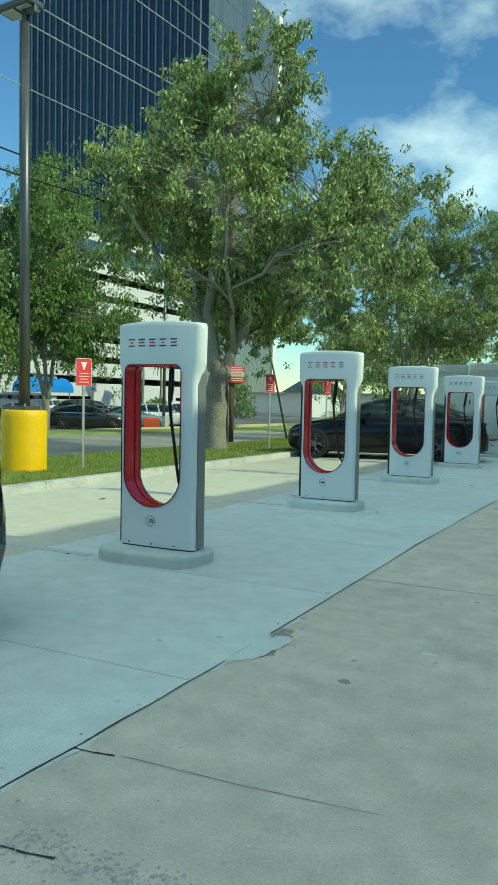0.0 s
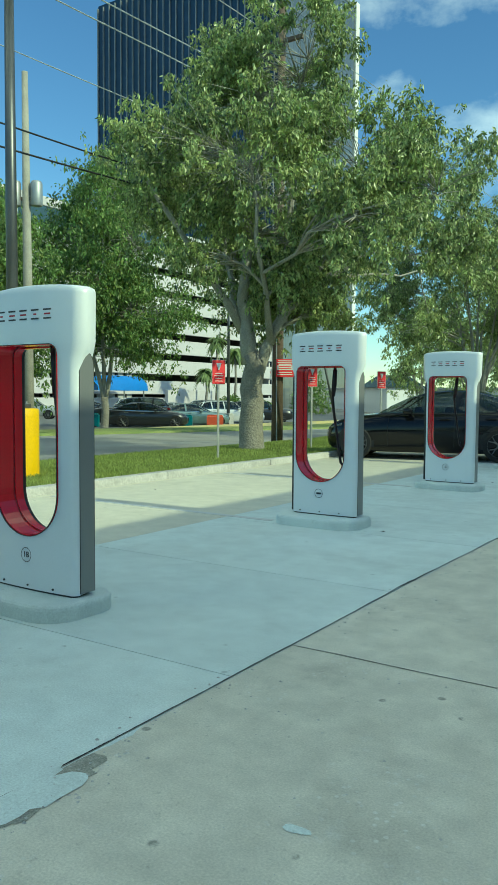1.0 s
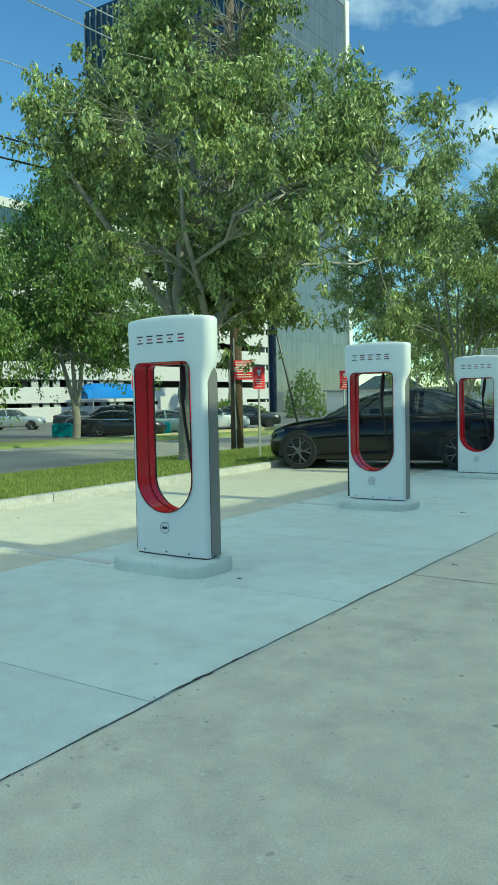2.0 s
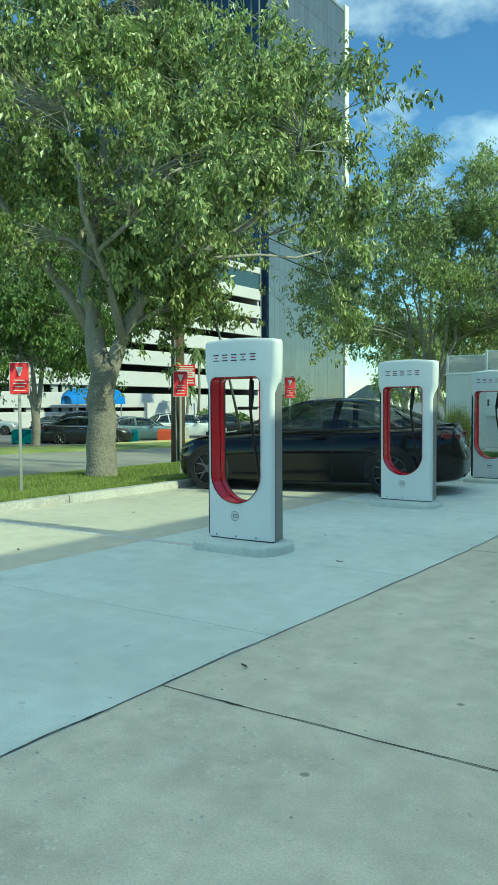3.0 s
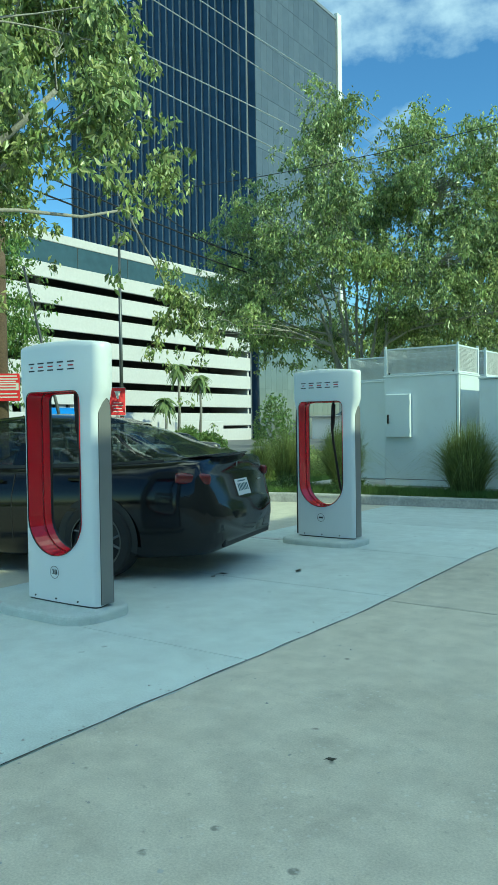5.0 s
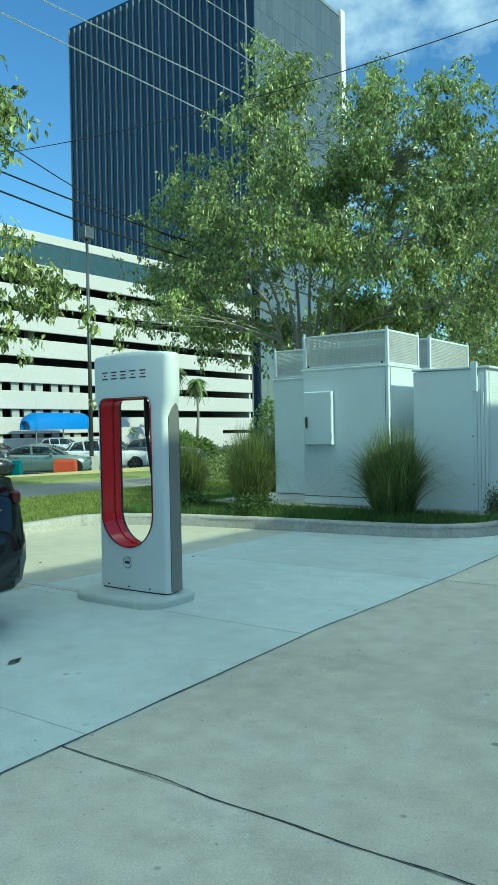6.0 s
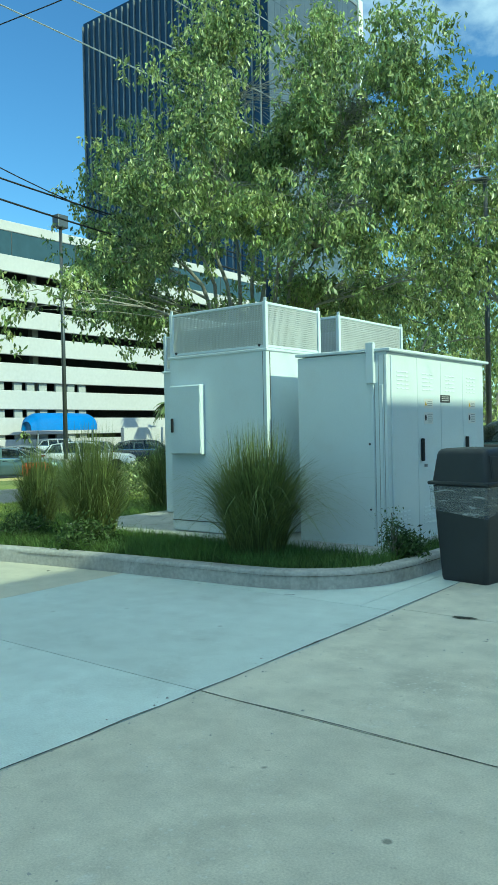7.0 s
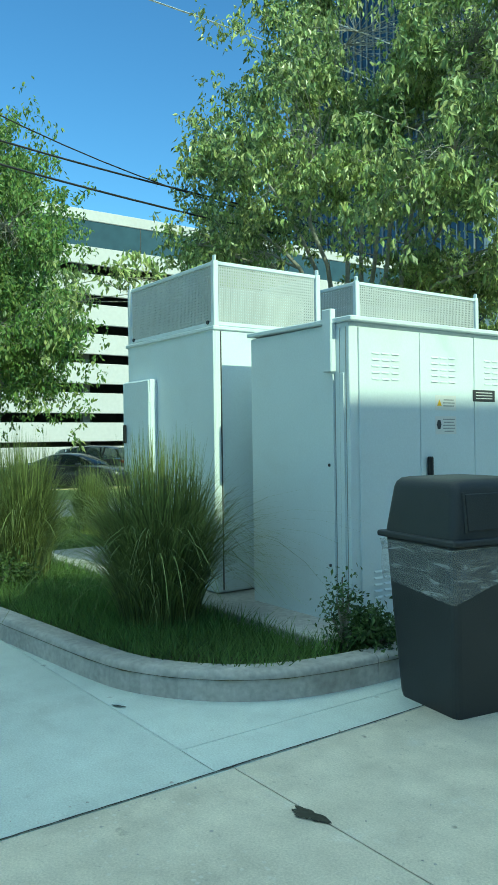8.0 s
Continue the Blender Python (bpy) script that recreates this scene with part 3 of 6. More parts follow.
bm = bmesh.new()
gable = [(-2.9, 3.4), (2.9, 3.4), (0.0, 5.0)]
lo, hi = [bm.verts.new((x, -0.4, z)) for x, z in gable], [bm.verts.new((x, 6.4, z)) for x, z in gable]
for k in range(3):
    bm.faces.new((lo[k], lo[(k + 1) % 3], hi[(k + 1) % 3], hi[k]))
bm.faces.new(lo[::-1])
bm.faces.new(hi)
bmesh.ops.recalc_face_normals(bm, faces=bm.faces[:])
hut = thing("small_building", pose(-37.0, 94.0, -1.0, 0, 0, 55), "small cream building with a dark gable roof beyond the lots", "building")
part("wall", box(-2.5, 2.5, 0, 6, 0, 3.4, 0.04, 1), M["stone"], hut)
part("roof", bm, M["bandglass"], hut, "dark blue-grey gable roof")

# ---- overhead lines and poles ----
wp = thing("utility_pole", pose(-12.45, 24.2, -0.3), "brown weathered wooden utility pole carrying overhead lines", "utility pole")
part("pole", tube([(0, 0, -0.2), (0.02, 0, 4), (0.05, 0.02, 13.7)], [0.19, 0.165, 0.11], 12), M["pole_wood"], wp, smooth=True)
part("conduit", tube([(0.10, -0.175, 0), (0.06, -0.17, 3.4)], 0.02, 8), M["steel"], wp, "pale cable guard strip")
part("crossarm", box(-0.7, 0.8, -0.06, 0.06, 12.45, 12.57, 0.01), M["pole_wood"], wp)
ns = thing("notice_sign", pose(-12.12, 24.11, 1.89, 0, 0, 40), "square red and white notice board on the wooden pole", "sign")
part("board", box(-0.275, 0.275, -0.012, 0.012, 0.0, 0.56, 0.004), M["sign_red"], ns)
part("panel", box(-0.255, 0.255, -0.018, -0.0125, 0.22, 0.37), M["sign_white"], ns, "white text panel")
for k, (zz, w2) in enumerate(((0.51, 0.22), (0.45, 0.24), (0.40, 0.20), (0.15, 0.22), (0.08, 0.24))):
    part("text_bar", box(-w2, w2, -0.017, -0.0125, zz - 0.015, zz + 0.012), M["sign_white"], ns)
for zz in (0.33, 0.27):
    part("text_bar", box(-0.2, 0.2, -0.022, -0.0185, zz - 0.012, zz + 0.012), M["sign_red"], ns)

ps = thing("pole_placard", pose(-12.56, 23.99, 1.80, 0, 0, -52), "small pale placard fixed flat to the wooden pole", "sign")
part("board", box(-0.09, 0.09, -0.008, 0.008, 0.0, 0.34, 0.003), M["sign_white"], ps)
part("text_bar", box(-0.065, 0.065, -0.0115, -0.0085, 0.20, 0.28), M["sign_red"], ps)

up2 = thing("utility_pole", pose(-22.6, 22.9, -0.3), "tall pale wooden utility pole with a grey transformer can", "utility pole")
part("pole", tube([(0, 0, -0.2), (0, 0, 6), (-0.05, 0, 13.4)], [0.2, 0.17, 0.11], 12), M["pale_wood"], up2, smooth=True)
for x, y in ((-0.36, -0.24), (0.30, 0.20)):
    can = part("transformer", lathe([(0.20, 0), (0.22, 0.04), (0.22, 0.82), (0.17, 0.90)], 16), M["steel"], up2, "grey transformer can", True)
    can.matrix_basis = pose(x, y, 8.55)
    can.data.set_sharp_from_angle(angle=radians(40))
part("bracket", box(-0.5, 0.5, -0.05, 0.05, 8.75, 8.87, 0.01), M["pole_wood"], up2).matrix_basis = pose(0, 0, 0, 0, 0, 33)
part("riser", tube([(-0.48, -0.2, 0), (-0.48, -0.2, 7.9), (-0.38, -0.2, 8.5)], 0.08, 8), M["sign_white"], up2, "white cable riser pipe")


def line_wire(knots, r, material, label="thin overhead line strung along the street"):
    """A cable along the street through heights given as (y, z)."""
    ky, kz = [k[0] for k in knots], [k[1] for k in knots]
    ys = np.arange(ky[0], ky[-1] + 0.1, 0.75)
    zs = np.interp(ys, ky, kz)
    zs = np.convolve(np.pad(zs, 3, mode="edge"), np.ones(7) / 7, "valid")
    pts = [(-12.4, float(y), float(z)) for y, z in zip(ys, zs)]
    return tagged(obj("overhead_wire", tube(pts, r, 5), material), label, "wire", "overhead lines")


line_wire([(-36, 7.0), (-5, 6.2), (13.8, 6.2), (16, 6.34), (24.2, 6.6), (27.3, 6.28), (31, 5.97), (54, 5.2), (84, 6.6), (120, 5.6)], 0.022, M["wire"])
line_wire([(-36, 7.4), (-5, 6.6), (13.8, 6.69), (16.5, 6.75), (24.2, 7.0), (27.5, 6.67), (30.6, 6.43), (54, 5.7), (84, 7.0), (120, 6.0)], 0.020, M["wire"])
line_wire([(-36, 8.7), (-5, 8.05), (14, 8.2), (16.5, 8.31), (24.2, 8.5)], 0.012, M["bright_wire"])
line_wire([(24.2, 8.2), (27.5, 7.26), (30.6, 6.44), (34.0, 6.2), (54, 5.55), (84, 6.8)], 0.013, M["wire"], "dark service cable dropping from the pole to the lower line")
line_wire([(-36, 10.0), (-5, 9.3), (14.7, 9.65), (19.2, 9.88), (27, 9.99), (34, 10.04), (54, 9.7), (84, 10.2), (120, 9.6)], 0.016, M["bright_wire"])
line_wire([(-36, 10.6), (-5, 9.75), (15.6, 10.19), (21.5, 10.50), (28.2, 10.69), (31, 10.84), (35.3, 11.04), (54, 11.2), (84, 11.8)], 0.016, M["bright_wire"])
line_wire([(-36, 12.2), (-5, 11.6), (18.6, 11.99), (22, 12.17), (32, 12.27), (54, 12.0), (84, 12.4)], 0.015, M["bright_wire"])
line_wire([(-36, 13.0), (-5, 12.5), (20.6, 12.84), (22, 12.88), (34, 13.12), (37.3, 13.27), (54, 13.2), (84, 13.6)], 0.014, M["bright_wire"])
pts = [(-12.4 + 21.4 * f, 24.2 + 4.08 * f, 6.02 + 2.76 * f - 4 * 1.389 * f * (1 - f)) for f in [k / 30 for k in range(31)]]
tagged(obj("overhead_wire", tube(pts, 0.0065, 5), M["wire"]), "dark service cable crossing from the street pole to the store", "wire", "overhead lines")

stake = thing("leaning_pole", pose(-10.28, 24.33, 0.05), "thin dark leaning pole on the lawn near the utility pole", "pole")
part("shaft", tube([(0, 0, -0.1), (-0.36, -0.23, 1.9), (-0.83, -0.53, 4.4)], [0.036, 0.032, 0.025], 8), M["pole"], stake, smooth=True)

# ---- parking light with yellow base ----
lp1 = thing("parking_light", pose(-9.3, 11.2, 0.04), "dark parking lot light standing in a round yellow concrete base", "street lamp")
drum = part("base", lathe([(0.385, -0.25), (0.39, 0.9), (0.39, 1.01), (0.375, 1.04), (0.33, 1.05)], 40), M["yellow"], lp1, "yellow painted concrete drum", True)
drum.data.set_sharp_from_angle(angle=radians(28))
part("foot", box(-0.19, 0.19, -0.19, 0.19, 1.05, 1.12, 0.01), M["pole"], lp1)
for x, y in ((-0.14, -0.14), (0.14, -0.14), (-0.14, 0.14), (0.14, 0.14)):
    part("bolt", lathe([(0.018, 1.12), (0.018, 1.16)], 8), M["steel"], lp1).matrix_basis = pose(x, y, 0)
part("pole", tube([(0, 0, 1.1), (0, 0, 4.5), (0, 0, 7.85)], [0.098, 0.085, 0.068], 14), M["pole"], lp1, smooth=True)
part("arm", box(-0.06, 0.25, -0.05, 0.05, 7.72, 7.84, 0.01), M["pole"], lp1)
head = part("head", box(0.06, 0.80, -0.20, 0.20, 7.80, 7.92, 0.04, 3, turn=pose(0, 0, 0, 0, -4, 0)), M["pole"], lp1, "flat lamp head")
for xa, xb in ((0.13, 0.40), (0.46, 0.73)):
    part("lens", box(xa, xb, -0.15, 0.15, 7.782, 7.80, 0.004, 1, turn=pose(0, 0, 0, 0, -4, 0)), M["lens"], head, "pale lamp lens")

lp2 = thing("parking_light", pose(-28.1, 43.7, -0.70), "tall thin lot light on a square concrete footing", "street lamp")
part("footing", box(-0.25, 0.25, -0.25, 0.25, -0.1, 0.85, 0.02), M["kerb"], lp2, "square concrete footing")
part("pole", tube([(0, 0, 0.85), (0, 0, 11.6)], [0.11, 0.07], 10), M["pole"], lp2, smooth=True)
part("head", box(-0.22, 0.22, -0.3, 0.3, 11.6, 12.2, 0.04), M["pole"], lp2)

# ---- stall signs ----
for k, dy in enumerate((0.06, 0, 0.03, 0.26)):
    sg = thing("stall_sign", pose(-8.76, 12.06 + 3.86 * k + dy, 0.10, 0, 0, 60), "small red charging-only sign with white marks on a steel post", "sign", "stall signs")
    part("post", box(-0.022, 0.022, -0.015, 0.015, -0.25, 1.91, 0.003, 1), M["steel"], sg)
    part("board", box(-0.140, 0.140, -0.024, -0.0155, 1.440, 1.920, 0.003, 1), M["sign_red"], sg)
    part("border", box(-0.148, 0.148, -0.0155, -0.0112, 1.432, 1.928), M["sign_white"], sg)
    part("emblem", prism([(-0.06, 0.06), (0.06, 0.06), (0.045, 0.03), (0.012, -0.075), (-0.012, -0.075), (-0.045, 0.03)], 0, 0.002), M["sign_white"], sg, "plain white emblem").matrix_basis = pose(0, -0.025, 1.80, 90, 0, 0)
    for zz, w in ((1.655, 0.08), (1.605, 0.10), (1.555, 0.075), (1.50, 0.09)):
        part("text_bar", box(-w, w, -0.0275, -0.0245, zz - 0.006, zz + 0.006), M["sign_white"], sg)


# ---- chargers ----
def plan(hw, front, side0, side1, back, n=9, rc=0.038):
    """Plan outline: bowed front and back, straight sides, well rounded corners."""
    pts = []
    for s0, s1, sgn in ((side0, front, 1), (side1, back, -1)):
        for k in range(n):
            f = -1 + 2 * k / (n - 1)
            pts.append((sgn * (hw - rc) * f, s1 + (s0 - s1) * f * f * 0.8))
        e = s1 + (s0 - s1) * 0.8
        for k in range(1, 7):
            a = radians(90 * k / 6)
            pts.append((sgn * (hw - rc + rc * math.sin(a)), e + sgn * rc * (1 - math.cos(a))))
    return pts


def u_outline(cx, hw, z0, z1, rt, n=10):
    """Outline of the U-shaped opening, from the top left round the bottom."""
    pts = []
    rb = hw
    for k in range(5):
        a = math.pi / 2 + (math.pi / 2) * k / 4
        pts.append((cx - hw + rt + rt * math.cos(a), z1 - rt + rt * math.sin(a)))
    for k in range(2 * n + 1):
        a = math.pi + math.pi * k / (2 * n)
        pts.append((cx + rb * math.cos(a), z0 + rb * 0.98 + rb * 0.98 * math.sin(a)))
    for k in range(5):
        a = (math.pi / 2) * k / 4
        pts.append((cx + hw - rt + rt * math.cos(a), z1 - rt + rt * math.sin(a)))
    return pts


def cut(target, bm_cutter):
    """Cuts the closed mesh bm_cutter out of target, once, and keeps the result as plain mesh."""
    cutter = obj("cutter", bm_cutter, M["black"])
    md = target.modifiers.new("cut", "BOOLEAN")
    md.object, md.operation, md.solver = cutter, "DIFFERENCE", "EXACT"
    me = bpy.data.meshes.new_from_object(target.evaluated_get(bpy.context.evaluated_depsgraph_get()))
    target.modifiers.clear()
    target.data = me
    bpy.data.objects.remove(cutter)


def charger(m, code):
    ch = thing("charging_post", m, "white electric vehicle charging post with a red-lined opening", "charger", "charging posts")
    # body with the upper cap wider than the shaft
    bm = bmesh.new()
    levels = [(0.0, 0.377, -0.014), (1.34, 0.3785, -0.015), (1.41, 0.392, -0.016), (1.46, 0.420, -0.018), (1.52, 0.437, -0.019), (1.79, 0.441, -0.019), (1.812, 0.439, -0.017), (1.826, 0.431, -0.010), (1.832, 0.416, 0.004)]
    rings = []
    for z, hw, fr in levels:
        rings.append([bm.verts.new((x, y, z + 0.026 * (1 - (x / 0.43) ** 2) * max(0, (z - 1.5) / 0.33))) for x, y in plan(hw, fr, fr + 0.018, 0.190 - (0.441 - hw) * 0.14, 0.212 - (0.441 - hw) * 0.25, 9, 0.042 + 0.030 * min(1, max(0, (z - 1.36) / 0.12)))])
    for r0, r1 in zip(rings, rings[1:]):
        for k in range(len(r0)):
            bm.faces.new((r0[k], r0[(k + 1) % len(r0)], r1[(k + 1) % len(r1)], r1[k]))
    bm.faces.new(rings[0][::-1])
    bm.faces.new(rings[-1])
    bmesh.ops.recalc_face_normals(bm, faces=bm.faces[:])
    body = part("body", bm, M["white"], ch)
    opening = u_outline(-0.0275, 0.2775, 0.325, 1.505, 0.06)
    b2 = bmesh.new()
    lo = [b2.verts.new((x, -0.2, z)) for x, z in opening]
    hi = [b2.verts.new((x, 0.6, z)) for x, z in opening]
    for k in range(len(lo)):
        b2.faces.new((lo[k], lo[(k + 1) % len(lo)], hi[(k + 1) % len(lo)], hi[k]))
    b2.faces.new(lo[::-1])
    b2.faces.new(hi)
    bmesh.ops.recalc_face_normals(b2, faces=b2.faces[:])
    body.parent = None
    cut(body, b2)
    body.data.shade_smooth()
    body.data.set_sharp_from_angle(angle=radians(38))
    body.parent = ch
    # red liner and black rim inside the opening
    for nm, off, y0, y1, key, lab in (("liner", 0.002, -0.012, 0.112, "red", "glossy red liner of the opening"), ("back_liner", 0.010, 0.122, 0.184, "red", "red inner collar"), ("groove", 0.0015, 0.1125, 0.1215, "redink", "dark groove in the liner"), ("front_rim", 0.0005, -0.0205, -0.0125, "black", "thin dark edge of the opening"), ("rim", 0.0005, 0.185, 0.216, "black", "thin black rim")):
        b3 = bmesh.new()
        outer = u_outline(-0.0275, 0.2775 - off, 0.325 + off, 1.505 - off, 0.058)
        th = 0.003 if nm == "front_rim" else 0.006
        inner = u_outline(-0.0275, 0.2775 - off - th, 0.325 + off + th, 1.505 - off - th, 0.05)
        vs = [[b3.verts.new((x, y, z)) for x, z in o] for o, y in ((outer, y0), (inner, y0), (inner, y1), (outer, y1))]
        nn = len(outer)
        for a in range(4):
            p, q = vs[a], vs[(a + 1) % 4]
            for k in range(nn):
                b3.faces.new((p[k], p[(k + 1) % nn], q[(k + 1) % nn], q[k]))
        bmesh.ops.recalc_face_normals(b3, faces=b3.faces[:])
        part(nm, b3, M[key], ch, lab)
    for s in (-1, 1):
        for y0, y1, zt, x1, key, nm, lab in ((0.042, 0.166, 1.455, 0.3786, "black", "panel_seam", "dark seam round the side panel"), (0.047, 0.161, 1.450, 0.3800, "plate", "side_panel", "brushed grey metal side panel")):
            h = (y1 - y0) / 2
            out = [(y0, 0.008), (y1, 0.008)] + [((y0 + y1) / 2 + h * math.cos(a * math.pi / 10), zt - 0.10 + 0.10 * math.sin(a * math.pi / 10) ** 0.8) for a in range(11)]
            b4 = bmesh.new()
            v0 = [b4.verts.new((s * 0.335, y, z)) for y, z in out]
            v1 = [b4.verts.new((s * x1, y, z)) for y, z in out]
            for k in range(len(out)):
                b4.faces.new((v0[k], v0[(k + 1) % len(out)], v1[(k + 1) % len(out)], v1[k]))
            b4.faces.new(v1)
            b4.faces.new(v0[::-1])
            bmesh.ops.recalc_face_normals(b4, faces=b4.faces[:])
            part(nm, b4, M[key], ch, lab)
    part("plinth", prism(plan(0.364, -0.004, 0.010, 0.165, 0.18), -0.012, 0.0), M["ink"], ch, "dark recessed plinth")
    for xx in (-0.25, -0.02, 0.2):
        part("bolt", lathe([(0.007, 0), (0.007, 0.006)], 8, "y"), M["ink"], ch).matrix_basis = pose(xx, -0.019 + 0.014 * (xx / 0.352) ** 2, 0.022)
    # brand drawn as five plain marks of bars
    for k in range(5):
        cx = -0.28 + 0.042 + k * 0.1035
        for zz, key, w in ((0.052, "ink", 0.032), (0.026, "redink", 0.026), (0.0, "ink", 0.032)):
            if k in (0, 3) and zz == 0.026:
                w = 0.012
            y = -0.0195 + 0.0144 * (cx / 0.336) ** 2
            part("mark_bar", box(cx - w, cx + w, y - 0.002, y + 0.01, 1.655 + zz - 0.0048, 1.655 + zz + 0.0048), M[key], ch)
    # stall code in a ring
    bm = bmesh.new()
    for k in range(28):
        a0, a1 = 2 * math.pi * k / 28, 2 * math.pi * (k + 1) / 28
        bm.faces.new([bm.verts.new((r * math.cos(a), -0.0175, r * math.sin(a))) for r, a in ((0.042, a0), (0.046, a0), (0.046, a1), (0.042, a1))])
    part("code_ring", bm, M["ink"], ch).matrix_basis = pose(-0.03, 0, 0.21)
    if code:
        words(code, 0.05, pose(-0.03, -0.0165, 0.21, 90, 0, 0), M["ink"], ch, "stall_code")
    else:
        part("text_bar", box(-0.055, -0.005, -0.0185, -0.014, 0.201, 0.219), M["ink"], ch)
    cable = [(0.07, 0.12, 1.49), (0.035, 0.17, 1.40), (0.0, 0.20, 1.24), (0.01, 0.215, 1.05), (0.04, 0.22, 0.85), (0.07, 0.22, 0.65), (0.10, 0.21, 0.52), (0.16, 0.19, 0.45)]
    part("cable", tube(cable, 0.014, 8), M["black"], ch, "black charging cable", True)
    part("plug", tube([(0.015, 0.19, 1.20), (0.03, 0.18, 1.32), (0.06, 0.14, 1.47)], [0.019, 0.026, 0.022], 8), M["black"], ch, "black charging plug", True)
    return ch


def pad(m):
    bm = bmesh.new()
    out = []
    for cx, cy, a0 in ((0.24, 0.14, 0), (-0.30, 0.14, 90), (-0.30, -0.05, 180), (0.24, -0.05, 270)):
        for k in range(5):
            a = radians(a0 + 22.5 * k)
            out.append((cx + 0.20 * math.cos(a), cy + 0.20 * math.sin(a)))
    prism(out, -0.05, 0.0, 0.03, bm)
    for v in bm.verts:
        v.co.z += 0.0
    ob = obj("concrete_pad", bm, M["apron"])
    ob.matrix_basis = m
    return tagged(ob, "low rounded concrete pad under a charging post", "pad", "charger pads")


for k, (code, z) in enumerate((("1B", 0.10), ("", 0.10), ("1D", 0.09), ("2B", 0.07), ("", 0.065))):
    y = 6.29 + 3.80 * k - (0.03 if k == 1 else 0)
    charger(pose(-3.23 if k == 2 else -3.20, y, z + 0.012), code)
    b = pad(pose(-3.18, y, z))
    b.data = b.data.copy()
    for v in b.data.vertices:
        if v.co.z < -0.03:
            v.co.z = -z - 0.03

# ---- electrical cabinets on the island ----
def mesh_panel(w, h, cell=0.021, bar=0.012, thick=0.005):
    """A punched screen: crossing bars in the xz plane."""
    bm = bmesh.new()
    nx, nz = max(2, int(w / cell)), max(2, int(h / cell))
    verts, faces = [], []
    for k in range(nx + 1):
        x = w * k / nx
        box_soup(verts, faces, x - bar / 2, x + bar / 2, 0, thick, 0, h)
    for k in range(nz + 1):
        z = h * k / nz
        box_soup(verts, faces, 0, w, 0.001, thick - 0.001, z - bar / 2, z + bar / 2)
    me = bpy.data.meshes.new("tmp")
    me.from_pydata(verts, [], faces)
    bm.from_mesh(me)
    bpy.data.meshes.remove(me)
    return bm


def box_soup(verts, faces, x0, x1, y0, y1, z0, z1):
    i = len(verts)
    verts += [(x, y, z) for x in (x0, x1) for y in (y0, y1) for z in (z0, z1)]
    faces += [tuple(i + j for j in f) for f in ((0, 1, 3, 2), (4, 6, 7, 5), (0, 4, 5, 1), (2, 3, 7, 6), (0, 2, 6, 4), (1, 5, 7, 3))]


def screen_top(parent, x0, x1, y0, y1, z0, z1):
    """A frame of posts and rails with punched screens round a cabinet's top."""
    for x in (x0, x1):
        for y in (y0, y1):
            part("corner_post", box(x - 0.022, x + 0.022, y - 0.022, y + 0.022, z0 - 0.02, z1 + 0.015, 0.005, 1), M["cab"], parent)
            part("lifting_lug", box(x - 0.018, x + 0.018, y - 0.008, y + 0.008, z1 + 0.015, z1 + 0.055, 0.004, 1), M["cab"], parent)
    for z in (z0 + 0.02, z1):
        for y in (y0, y1):
            part("rail", box(x0 + 0.023, x1 - 0.023, y - 0.014, y + 0.014, z - 0.018, z + 0.010, 0.004, 1), M["cab"], parent)
        for x in (x0, x1):
            part("rail", box(x - 0.014, x + 0.014, y0 + 0.023, y1 - 0.023, z - 0.018, z + 0.010, 0.004, 1), M["cab"], parent)
    for y in (y0, y1):
        part("screen", mesh_panel(x1 - x0 - 0.08, z1 - z0 - 0.05), M["mesh"], parent, "punched metal screen").matrix_basis = pose(x0 + 0.04, y - 0.004, z0 + 0.03)
    for x in (x0, x1):
        part("screen", mesh_panel(y1 - y0 - 0.08, z1 - z0 - 0.05), M["mesh"], parent, "punched metal screen").matrix_basis = pose(x + 0.004, y0 + 0.04, z0 + 0.03, 0, 0, 90)


